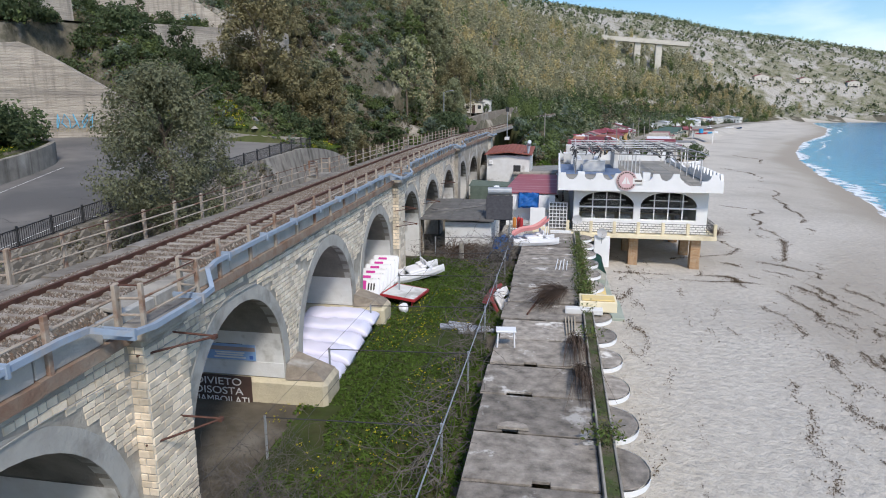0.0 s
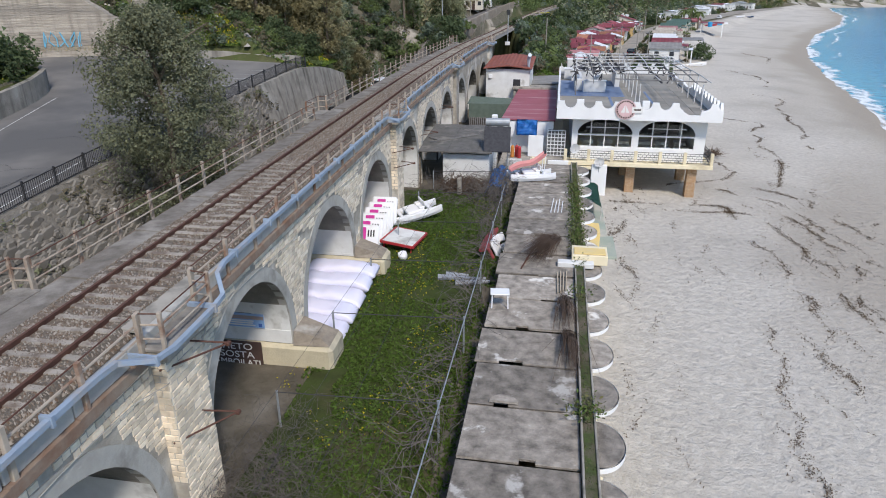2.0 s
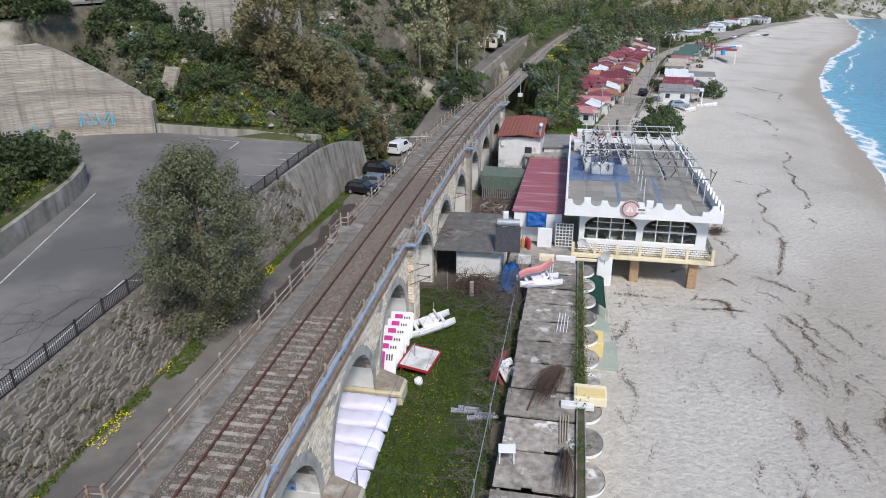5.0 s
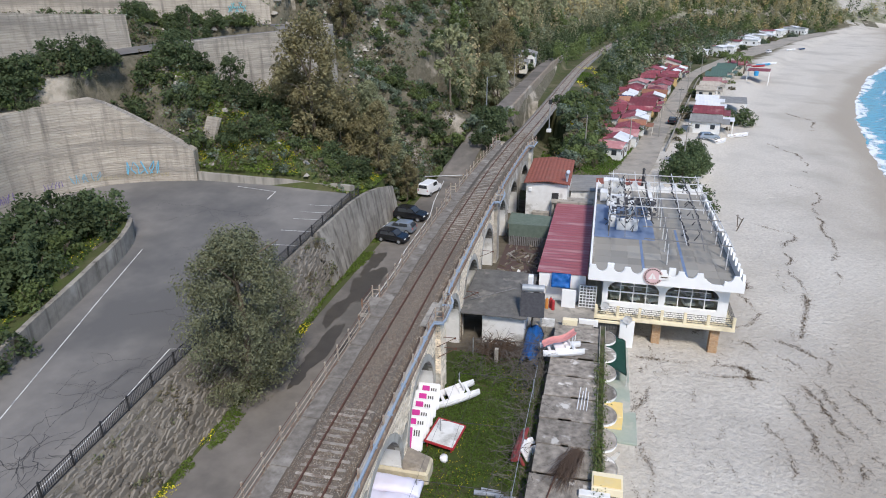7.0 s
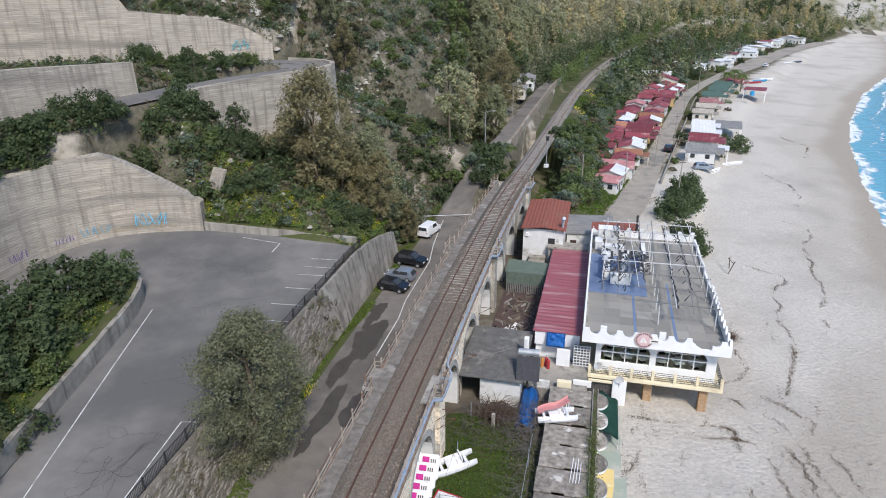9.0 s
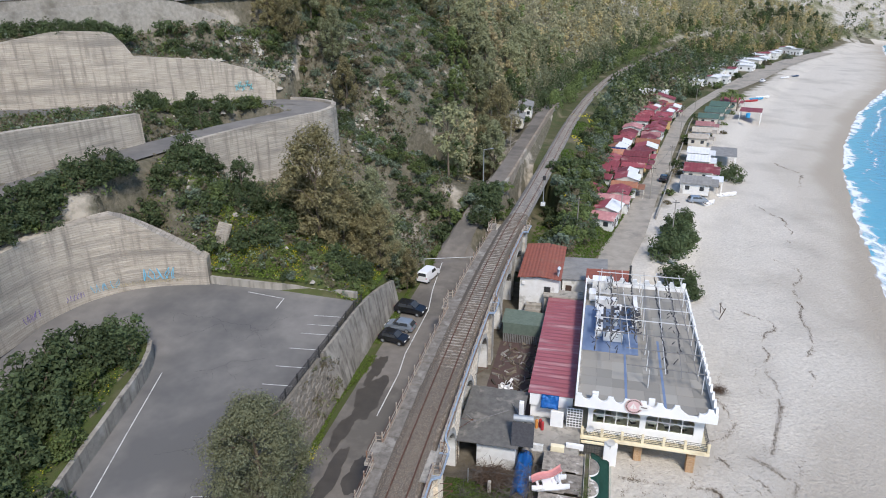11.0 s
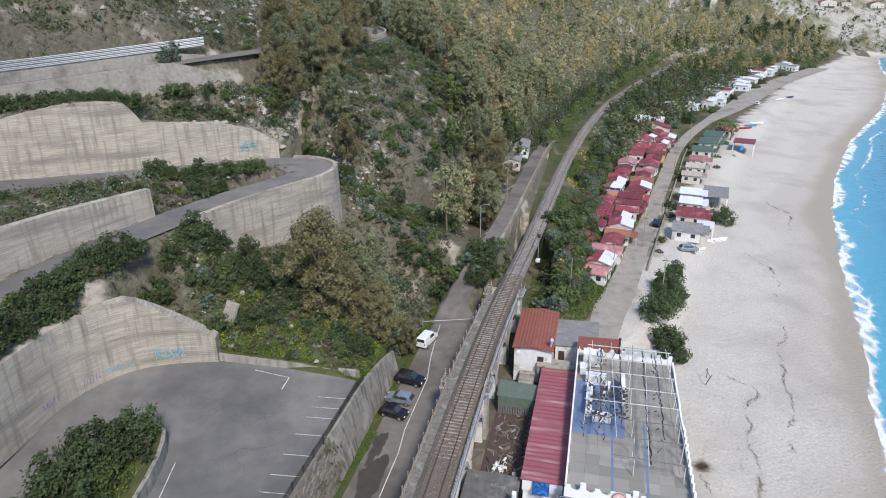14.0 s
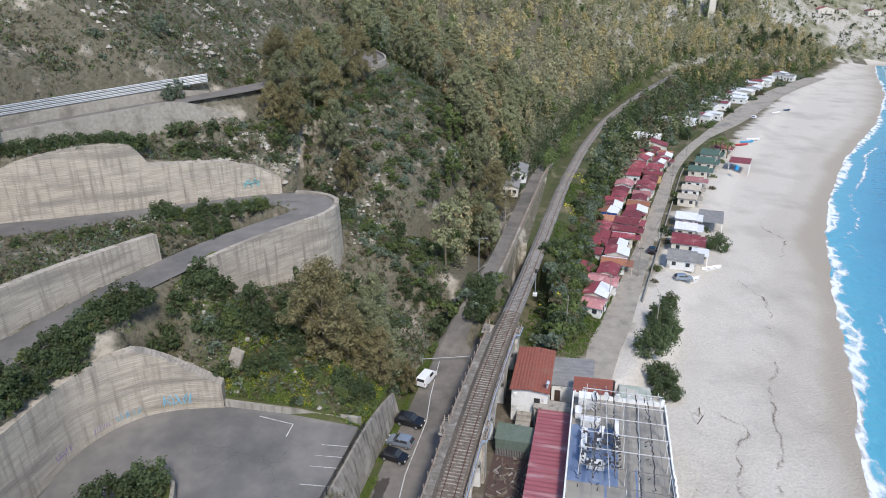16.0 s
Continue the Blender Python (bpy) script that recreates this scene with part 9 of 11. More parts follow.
# wedge between the legs, and above the upper wall
for x, y, k, s in ((-46.3, 104, 0, 0.85), (-47.8, 101.5, 1, 0.9), (-49.5, 99, 0, 0.95), (-50.5, 96, 1, 0.9), (-45.0, 106.5, 3, 0.7), (-52.3, 95, 0, 0.8), (-55, 91, 0, 0.7), (-57, 88, 1, 0.7), (-59.5, 86, 0, 0.7), (-63, 82.5, 0, 0.8), (-61, 84.4, 2, 0.8),
                   (-66, 80, 1, 0.8), (-54.5, 86, 2, 0.8), (-70, 76, 0, 0.8), (-49.0, 104.6, 1, 0.6), (-52, 100.5, 0, 0.7), (-43.8, 107.6, 1, 0.6)):
    put(BUSH[k], x, y, s, group=G2)
_top = offset_line(LEG[np.argmax(LEG[:, 1]) - 1:], 7.6)
for k, p in enumerate(_top[7:36]):
    if k % 4 == 3 or 5 < k < 9:
        continue
    x, y = p[0] + random.uniform(-0.8, 0.8), p[1] + random.uniform(-0.8, 0.8)
    put(BUSH[random.choice((0, 4, 4, 1))], x, y, random.uniform(0.8, 1.15) * (0.6 if k < 6 else 1.0), z=gz(x, y) - 0.2, group=G2)
# by the lower road's end, the rail bank and the lane
for x, y, k, s in ((-5.2, 106, 4, 0.95), (-4.2, 109, 4, 1.0), (-4.6, 113, 0, 1.1), (-6.8, 114, 4, 0.9), (-11.5, 100, 1, 0.9), (-12.5, 93, 1, 1.0), (-13.5, 89, 4, 0.9), (-12.8, 104, 3, 1.0), (-14, 108, 2, 0.9), (-9.5, 112.5, 3, 1.0)):
    put(BUSH[k], x, y, s, group=G2)
for x, y, k, s in ((27.5, 104, 4, 0.9), (26.2, 110, 4, 1.0), (28.2, 114, 4, 1.0), (29.0, 119, 4, 0.95), (27.6, 122, 0, 1.0), (29.6, 126, 0, 0.9), (28.4, 99.6, 4, 0.75), (45.3, 168.5, 4, 1.0), (31, 131, 0, 0.7)):
    put(BUSH[k], x, y, 1.4 * s, group="bushes on the beach edge")
for k in range(64):
    y = 103 + k * 2.3 + random.uniform(-1, 1)
    for j in range(3):
        x = float(np.interp(y, RAIL[:, 1], RAIL[:, 0])) + random.uniform(5.0, 11.5)
        put(LIGHT[random.choice((0, 1, 1, 2, 2, 3))], x, y, random.uniform(0.7, 1.2), group="bushes on the rail bank")


def wood_edge(y):
    """Plan x of the wood's edge against the scrub ridge."""
    return np.interp(y, (112, 140, 160, 185, 194), (-12, -17, -21.5, -27, -30))


for _ in range(330):
    y = 114 + 150 * random.random() ** 0.8
    x = float(np.interp(y, FOOT[:, 1], FOOT[:, 0])) - 3 - 58 * random.random() ** 1.2
    if abs(float(poly_dist(np.array([x]), np.array([y]), MAIN)[0][0])) < 6 or abs(float(poly_dist(np.array([x]), np.array([y]), SROAD)[0][0])) < 5 or x < float(wood_edge(y)) - 1 and y < 194:
        continue
    put(FAREUC[random.choice((0, 1, 1, 1, 2, 2))], x, y, random.uniform(0.75, 1.2), group="trees of the hillside wood")


for _ in range(95):
    x, y = random.uniform(-38, -13), random.uniform(84, 128)
    if abs(float(poly_dist(np.array([x]), np.array([y]), LEG)[0][0])) < 7 or x > -14 and y > 100:
        continue
    put(LIGHT[random.choice((0, 0, 1, 1, 2, 3))], x, y, random.uniform(0.6, 1.25), group=G2)
for _ in range(60):
    x, y = random.uniform(-48, -30), random.uniform(68, 84)
    if abs(float(poly_dist(np.array([x]), np.array([y]), LEG)[0][0])) < 6 or y < 70 + 0.9 * max(0.0, -36 - x) and x > -46:
        continue
    put(LIGHT[random.choice((0, 0, 1, 2))], x, y, random.uniform(0.5, 1.0), group=G2)
for _ in range(70):
    x, y = random.uniform(-85, -44), random.uniform(110, 175)
    if abs(float(poly_dist(np.array([x]), np.array([y]), MAIN)[0][0])) < 6.5 or abs(float(poly_dist(np.array([x]), np.array([y]), LEG)[0][0])) < 9:
        continue
    put(LIGHT[random.choice((0, 1, 2, 2, 3))], x, y, random.uniform(0.4, 0.9), group=G2)
for _ in range(46):
    x, y = random.uniform(4.6, 12.5), random.uniform(99, 142)
    if x > 6.5 + (y - 99) * 0.14 + 3.5:
        continue
    put(LIGHT[random.choice((0, 1, 1, 2, 3))], x, y, random.uniform(0.8, 1.5), group="bushes on the rail bank")
for _ in range(44):
    x, y = random.uniform(-33, -14), random.uniform(72.5, 81)
    put(LIGHT[random.choice((0, 1, 1, 2, 3))], x, y, random.uniform(0.3, 0.75), group=G2)
_edge = offset_line(MAIN[(MAIN[:, 1] > 112) & (MAIN[:, 1] < 165)], 7.0)
for p in _edge:
    for _ in range(2):
        x, y = p[0] + random.uniform(-1.5, 7), p[1] + random.uniform(-2, 2)
        if abs(float(poly_dist(np.array([x]), np.array([y]), LEG)[0][0])) > 8:
            put(LIGHT[random.choice((0, 1, 1, 2, 3))], x, y, random.uniform(0.5, 1.1), group=G2)
for _ in range(14):
    put(LIGHT[random.choice((0, 1, 1, 2))], random.uniform(-33.5, -15), random.uniform(69.2, 74.5), random.uniform(0.22, 0.5), group=G2)
for _ in range(34):
    put(LIGHT[random.choice((0, 1, 2, 3))], random.uniform(-50.5, -47.3), random.uniform(48, 72), random.uniform(0.5, 1.0), group=G2)
for k in range(34):
    t = random.random()
    x, y = -44.0 - 13.0 * t + random.uniform(-2.2, 2.2), 108.6 - 15.5 * t + random.uniform(-2.2, 2.2)
    if abs(float(poly_dist(np.array([x]), np.array([y]), LEG)[0][0])) > 4.4:
        put(BUSH[random.choice((0, 1, 1, 2))], x, y, random.uniform(0.8, 1.15), group=G2)
for x, y in ((-4.6, 109), (-4.9, 111.5), (-7.5, 109.5), (-9.5, 108), (-5.5, 107), (-8.6, 111), (-10.5, 110.5), (-11.5, 106)):
    put(LIGHT[random.choice((0, 1, 2))], x, y, random.uniform(1.0, 1.5), group=G2)
for x, y in ((-50.3, 103.5), (-48.5, 105.2), (-46.8, 107.0), (-45.2, 108.2), (-51.9, 101.4), (-53.3, 99.4), (-47.5, 104.2), (-49.4, 101.8), (-51.0, 99.2), (-45.4, 106.4), (-54.8, 97.4), (-56.2, 95.8), (-57.5, 94.2)):
    put(BUSH[random.choice((0, 1, 1, 4))], x, y, random.uniform(0.85, 1.2), group=G2)
for x, y, k, s in ((-65, 111.5, 0, 1.15), (-56, 112.5, 0, 0.9), (-71.5, 121, 2, 2.0), (-70, 119.6, 2, 1.6), (-79, 130.5, 2, 1.5), (-81, 133, 2, 1.2)):
    put(LIGHT[k], x, y, s, group=G2)
for k in range(30):
    x, y = random.uniform(-51.5, -47.8), 47 + 0.75 * k + random.uniform(-0.5, 0.5)
    if abs(float(poly_dist(np.array([x]), np.array([y]), LEG)[0][0])) > 4.6:
        put(BUSH[random.choice((0, 1, 0, 4, 2))], x, y, random.uniform(0.75, 1.2), group=G2)
for k in range(22):
    put(LIGHT[random.choice((0, 0, 1, 2))], random.uniform(-4.6, -2.0), random.uniform(105, 119), random.uniform(0.6, 1.05), group=G2)
for k in range(34):
    x, y = random.uniform(-49.5, -45.5), random.uniform(58, 74)
    if abs(float(poly_dist(np.array([x]), np.array([y]), LEG)[0][0])) > 3.9 and y > 58 + 1.1 * max(0.0, x + 47.5):
        put(BUSH[random.choice((0, 1, 0, 3, 2))], x, y, random.uniform(0.6, 1.0), group=G2)
# ridge below the hill road: domed grey-green bushes and scrub
for _ in range(360):
    x, y = random.uniform(-52, -17), random.uniform(112, 182)
    if abs(float(poly_dist(np.array([x]), np.array([y]), MAIN)[0][0])) < 5.5 or abs(float(poly_dist(np.array([x]), np.array([y]), LEG)[0][0])) < 7:
        continue
    put(LIGHT[random.choice((2, 2, 1, 1, 0, 3))], x, y, random.uniform(0.45, 1.1), group=G2)
# rocks and broken stone on the slopes
ROCK = island("pale_hill_rock", [(0.30, 0.28, 0.245), (0.40, 0.375, 0.33), (0.24, 0.22, 0.19), (0.46, 0.43, 0.38)], 0.95, 0.05)


def rocks(name, x, y, size, label, sink=0.25):
    """Angular stones half sunk in the ground, one mesh."""
    z = ground_z(x, y)[0]
    base = np.array([(0.9, 0.1, 0), (0.2, 0.95, 0.05), (-0.8, 0.5, -0.05), (-0.7, -0.6, 0.05), (0.3, -0.9, 0), (0.45, 0.3, 0.62), (-0.35, 0.25, 0.75), (0.0, -0.45, 0.6)])
    fc = np.array([(0, 1, 5), (1, 6, 5), (1, 2, 6), (2, 3, 6), (3, 7, 6), (3, 4, 7), (4, 0, 7), (0, 5, 7), (5, 6, 7)])
    n_ = len(x)
    v = np.repeat(base[None], n_, 0) * (0.7 + 0.6 * RNG.random((n_, 8, 3)))
    an = RNG.random(n_) * 6.28
    vx = v[..., 0] * np.cos(an)[:, None] - v[..., 1] * np.sin(an)[:, None]
    vy = v[..., 0] * np.sin(an)[:, None] + v[..., 1] * np.cos(an)[:, None]
    s_ = (size * (0.4 + 1.2 * RNG.random(n_) ** 2))[:, None]
    v = np.stack([x[:, None] + vx * s_, y[:, None] + vy * s_, z[:, None] + (v[..., 2] - sink) * s_], axis=2).reshape(-1, 3)
    f = (np.arange(n_)[:, None, None] * 8 + fc[None]).reshape(-1, 3)
    return tagged(new(name, fast_mesh(name, v, f, ROCK)), label, "rocks", kind="stuff")


def rock_field(n, x0, x1, y0, y1, f, t, gap=7.0):
    x, y = RNG.uniform(x0, x1, n), RNG.uniform(y0, y1, n)
    ok = np.array([noise.noise(Vector((a * f, b * f, 8.8))) > t for a, b in zip(x, y)])
    for ln in (LEG, MAIN):
        ok &= np.abs(poly_dist(x, y, ln)[0]) > gap
    return x[ok], y[ok]


rocks("loose_rocks", *rock_field(3200, -130, -50, 96, 215, 0.09, 0.06), 0.75, "pale boulders on the scrub hillside")
rocks("loose_rocks", *rock_field(700, -46, -30, 96, 140, 0.2, -0.1, 5.5), 0.6, "pale broken rock in the gully by the hairpin")
rocks("loose_rocks", *rock_field(420, -62, -46, 108, 126, 0.15, -0.05, 5.2), 0.55, "pale stones above the upper wall")
rocks("loose_rocks", *rock_field(240, -40, -14, 69.5, 86, 0.2, 0.0), 0.4, "pale stones in the green slope")
rocks("loose_rocks", *rock_field(140, -64, -47, 80, 104, 0.2, -0.2, 4.6), 0.45, "pale stones between the road legs")
# far woods and scrub
def stuff_cloud(name, pts, leaf, size, per, rad, label, cat):
    pts = np.asarray(pts, float)
    r = rad * (0.6 + 0.8 * RNG.random(len(pts)))
    c = pts.copy()
    c[:, 2] += r * 1.0
    v, f = leaf_cloud(c, np.stack([r, r, r * 1.2], axis=1), per, size, shell=0.35)
    return tagged(new(name, fast_mesh(name, v, f, leaf)), label, cat, kind="stuff")


def scatter(n, x0, x1, y0, y1, keep):
    x, y = RNG.uniform(x0, x1, n), RNG.uniform(y0, y1, n)
    z, lot, d = ground_z(x, y)
    ok = keep(x, y, d) & ~lot
    for ln in (LEG, MAIN, SROAD, RAIL):
        ok &= np.abs(poly_dist(x, y, ln[::2])[0]) > 4.5
    return np.stack([x, y, z], axis=1)[ok]


# sunlight on the distant hill is put into these lighter leaf colours
LEAF_SUN = leaves("leaf_sunlit_ochre", (0.50, 0.42, 0.21))
LEAF_SUN_OLIVE = leaves("leaf_sunlit_olive", (0.43, 0.41, 0.25), 0.3)



def crowns(name, pts, leaf, size, per, rad, tall, label):
    """Woods as single crowns: two overlapping leafy ellipsoids for each tree, in one mesh."""
    n_ = len(pts)
    r = rad * (0.65 + 0.7 * RNG.random(n_))
    h = tall * (0.6 + 0.8 * RNG.random(n_))
    lo = pts + np.stack([RNG.normal(0, 0.5, n_), RNG.normal(0, 0.5, n_), 0.42 * h], axis=1)
    hi = pts + np.stack([RNG.normal(0, 0.9, n_), RNG.normal(0, 0.9, n_), 0.78 * h], axis=1)
    c = np.concatenate([lo, hi])
    q = np.concatenate([np.stack([r, r, 0.45 * h], axis=1), np.stack([0.62 * r, 0.62 * r, 0.34 * h], axis=1)])
    v, f = leaf_cloud(c, q, per, size, shell=0.72, loose=0.28)
    return tagged(new(name, fast_mesh(name, v, f, leaf)), label, "woods", kind="stuff")


def jitter_grid(x0, x1, y0, y1, step, keep):
    gx_, gy_ = np.meshgrid(np.arange(x0, x1, step), np.arange(y0, y1, step))
    x = gx_.ravel() + RNG.uniform(-0.42, 0.42, gx_.size) * step
    y = gy_.ravel() + RNG.uniform(-0.42, 0.42, gx_.size) * step
    z, lot, d = ground_z(x, y)
    ok = keep(x, y, d) & ~lot
    for ln in (LEG, MAIN, SROAD, RAIL):
        ok &= np.abs(poly_dist(x, y, ln[::2])[0]) > 5.0
    return np.stack([x, y, z], axis=1)[ok]


wood_zone = lambda x, y, d: (d > 1) & (y > 116) & ((x > wood_edge(y)) | (y > 194) & (x > -80 - 0.3 * (y - 194))) & (d < 210)
near_w = jitter_grid(-150, 40, 112, 262, 5.0, wood_zone)
far_w = jitter_grid(-120, 200, 262, 620, 6.6, lambda x, y, d: (d > 0.5) & (d < np.interp(y, (262, 340, 430, 520, 620), (210, 170, 120, 95, 60))))
for pts_, near_ in ((near_w, True), (far_w, False)):
    hue = np.array([noise.noise(Vector((p[0] * 0.04, p[1] * 0.04, 9))) for p in pts_]) + 0.55 * RNG.normal(size=len(pts_))
    pts_, hue = pts_[hue < 0.85], hue[hue < 0.85]
    # far woods take lighter leaf colours, with the sunshine painted in
    for nm, sel, leaf, leaf_far, tall, lab in (("woods_dark", hue < -0.62, LEAF_DARK, LEAF_MID, 8.0, "dark evergreen woods on the hill"), ("woods_olive", (hue >= -0.62) & (hue < 0.0), LEAF_WOLIVE, LEAF_SUN_OLIVE, 11.0, "olive green woods on the hill"),
                                               ("woods_grey", (hue >= 0.0) & (hue < 0.36), LEAF_WGREY, LEAF_SUN_OLIVE, 9.0, "grey-green woods on the hill"), ("woods_brown", hue >= 0.36, LEAF_WBROWN, LEAF_SUN, 11.5, "brownish eucalyptus woods on the hill")):
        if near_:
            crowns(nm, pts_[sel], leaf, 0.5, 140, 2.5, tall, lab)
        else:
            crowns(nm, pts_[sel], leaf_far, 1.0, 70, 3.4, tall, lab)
_edge = []
for y in np.arange(192, 470, 4.5):
    for o in (5.6, 9.5, 13.5):
        q = y + RNG.uniform(-1.8, 1.8)
        _edge.append((float(np.interp(q, RAIL[:, 1], RAIL[:, 0])) - o - RNG.uniform(0, 2.0), q))
_edge = np.array(_edge)
_edge = np.column_stack([_edge, ground_z(_edge[:, 0], _edge[:, 1])[0] - 0.5])
for k, (leaf, tall, lb) in enumerate(((LEAF_MID, 5.0, "green trees along the railway"), (LEAF_DARK, 7.0, "dark trees along the railway"), (LEAF_OLIVE, 8.0, "olive trees along the railway"))):
    crowns("woods_edge", _edge[k::3], leaf, 0.5, 110, 2.3, tall, lb)
s1 = scatter(42000, -160, -8, 58, 226, lambda x, y, d: (d > 1.5) & ((x < wood_edge(y)) | (y < 114)))
pat = np.array([noise.noise(Vector((p[0] * 0.07, p[1] * 0.07, 3.3))) for p in s1])
s1 = s1[pat + 0.9 * RNG.random(len(s1)) > 0.15]
pick = RNG.random(len(s1))
for sel, leaf, lab in ((pick < 0.2, LEAF_DARK, "dark low scrub on the hillside"), ((pick >= 0.2) & (pick < 0.36), LEAF_MID, "green low scrub on the hillside"), ((pick >= 0.36) & (pick < 0.60), LEAF_GREY, "grey-green low scrub on the hillside"),
                       (pick >= 0.60, LEAF_DRY, "dry brown low scrub on the hillside")):
    stuff_cloud("scrub", s1[sel], leaf, 0.34, 11, 0.62, lab, "scrub")
tuft = scatter(26000, -140, -12, 60, 215, lambda x, y, d: (d > 1.0) & (y > 66) & ((x < wood_edge(y)) | (y < 116)))
for sel, leaf, lab in ((np.arange(len(tuft)) % 3 < 1, LEAF_DRY, "dry grass tufts on the hillside"), (np.arange(len(tuft)) % 3 == 1, LEAF_OLIVE, "olive grass tufts on the hillside"), (np.arange(len(tuft)) % 3 == 2, LEAF_MID, "green weeds on the hillside")):
    c = tuft[sel] + np.array([0, 0, 0.15])
    v, f = leaf_cloud(c, np.tile((0.35, 0.35, 0.22), (len(c), 1)), 4, 0.42, aspect=0.35, shell=0.1)
    tagged(new("grass_tufts", fast_mesh("grass_tufts", v, f, leaf)), lab, "grass", kind="stuff")
fs = scatter(15000, -300, 700, 380, 1100, lambda x, y, d: (d > 4) & (d < 420))
pick = RNG.random(len(fs))
for sel, leaf in ((pick < 0.5, LEAF_DARK), (pick >= 0.5, LEAF_OLIVE)):
    stuff_cloud("far_scrub", fs[sel], leaf, 1.5, 12, 2.2, "scattered scrub on the far headland", "scrub")
# green verge of grass above the car park, on the field and along the walls
def grass_patch(name, n, x0, x1, y0, y1, keep, size, leaf, label, lift=0.0):
    x, y = RNG.uniform(x0, x1, n), RNG.uniform(y0, y1, n)
    ok = keep(x, y)
    x, y = x[ok], y[ok]
    z = ground_z(x, y)[0] + lift
    c = np.stack([x, y, z + size * 0.3], axis=1)
    v, f = leaf_cloud(c, np.full((len(c), 3), size * 0.7) * np.array([1, 1, 0.35]), 3, size, aspect=0.3, shell=0.1)
    return tagged(new(name, fast_mesh(name, v, f, leaf)), label, "grass", kind="stuff")


LEAF_FRESH = leaves("leaf_spring_grass", (0.165, 0.235, 0.05), 0.35)
noise_ok = lambda x, y, f, t: np.array([noise.noise(Vector((a * f, b * f, 2.2))) > t for a, b in zip(x, y)])
grass_patch("grass", 15000, 2.9, 10.5, 17.0, 50, lambda x, y: noise_ok(x, y, 0.3, -0.35) & ~((x < 4.8 - 0.12 * (y - 15)) & (y < 27)), 0.16, LEAF_GRASS, "lush green grass in the field")
grass_patch("grass", 24000, -45, -13.6, 69.2, 88, lambda x, y: noise_ok(x, y, 0.16, -0.3), 0.26, LEAF_FRESH, "fresh green grass on the slope above the car park")
grass_patch("grass", 6500, -38, -19, 22, 54, lambda x, y: island_in(x, y), 0.25, LEAF_GRASS, "green grass on the road island")
grass_patch("grass", 15000, -12.3, -9.4, 18, 96, lambda x, y: (x > face_x(y, 0) - 0.1) & (x < face_x(y, 0) + 0.75 + 0.7 * np.sin(0.31 * y) * np.sin(0.11 * y + 1)) & noise_ok(x, y, 0.3, -0.35), 0.2, LEAF_FRESH, "green weeds at the wall's foot")
grass_patch("grass", 5000, 3.4, 13, 100, 190, lambda x, y: noise_ok(x, y, 0.1, -0.2), 0.4, LEAF_GRASS, "green grass on the rail bank")
grass_patch("flowers", 2600, 4.5, 16, 118, 200, lambda x, y: noise_ok(x, y, 0.09, 0.12) & (x < np.interp(y, RAIL[:, 1], RAIL[:, 0]) + 7), 0.22, YELLOW, "yellow flowering broom on the rail bank", 0.5)
grass_patch("flowers", 1700, 2.8, 9.5, 19, 48, lambda x, y: noise_ok(x, y, 0.25, 0.0), 0.07, YELLOW, "small yellow wild flowers in the grass", 0.1)
grass_patch("flowers", 6500, -34, -14, 69.5, 84, lambda x, y: noise_ok(x, y, 0.2, 0.0), 0.12, YELLOW, "small yellow wild flowers on the slope", 0.2)
grass_patch("flowers", 2800, -12.3, -9.6, 18, 50, lambda x, y: (x > face_x(y, 0)) & (x < face_x(y, 0) + 1.1) & noise_ok(x, y, 0.25, 0.0), 0.1, YELLOW, "small yellow wild flowers along the wall", 0.15)
grass_patch("flowers", 1900, -34, -20, 24, 53, lambda x, y: island_in(x, y) & (x > np.interp(y, (20, 31, 43, 53.5), (-23, -25.1, -27.5, -30.6)) - 2.2), 0.1, YELLOW, "small yellow wild flowers on the road island", 0.2)

for x, y, h in ((56.5, 262, 6.5), (59.5, 266, 7.0), (61.5, 262, 6.0)):
    palm(x, y, h)
# garden greenery among the houses, and the wood between railway and far houses
for k in range(70):
    y = random.uniform(135, 260)
    side = random.choice((-1, -1, 1))
    x = lane(y) + side * random.choice((4.0, 9.4, 14.5)) + random.uniform(-0.8, 0.8)
    put(LIGHT[random.choice((0, 1, 0, 1, 3))], x, y, random.uniform(0.5, 0.95), group="garden bushes along the lane")
g_w = scatter(1700, 5, 110, 200, 440, lambda x, y, d: (d < -6) & (x < np.interp(y, [p[0] for p in INLAND], [p[1] for p in INLAND]) - 30))
pk = RNG.random(len(g_w))
for sel, leaf, lb in ((pk < 0.5, LEAF_DARK, "dark green trees between railway and houses"), ((pk >= 0.5) & (pk < 0.8), LEAF_OLIVE, "olive trees between railway and houses"), (pk >= 0.8, LEAF_GREY, "grey-green trees between railway and houses")):
    a = g_w[sel]
    stuff_cloud("tree_belt", np.concatenate([a, a + np.array([0, 0, 2.2])]), leaf, 0.9, 22, 2.0, lb, "trees")
belt = jitter_grid(8, 130, 236, 470, 6.0, lambda x, y, d: (d < -7) & (x < np.interp(y, [p[0] for p in INLAND], [p[1] for p in INLAND]) - 34))
for k, (leaf, lb) in enumerate(((LEAF_DARK, "dark trees between railway and far houses"), (LEAF_MID, "green trees between railway and far houses"), (LEAF_DRY, "bare grey-brown trees between railway and far houses"))):
    crowns("tree_belt", belt[k::3], leaf, 0.9, 46, 2.6, 7.0, lb)
_fx, _fy = np.meshgrid(np.arange(40, 250, 6.0), np.arange(400, 680, 6.0))
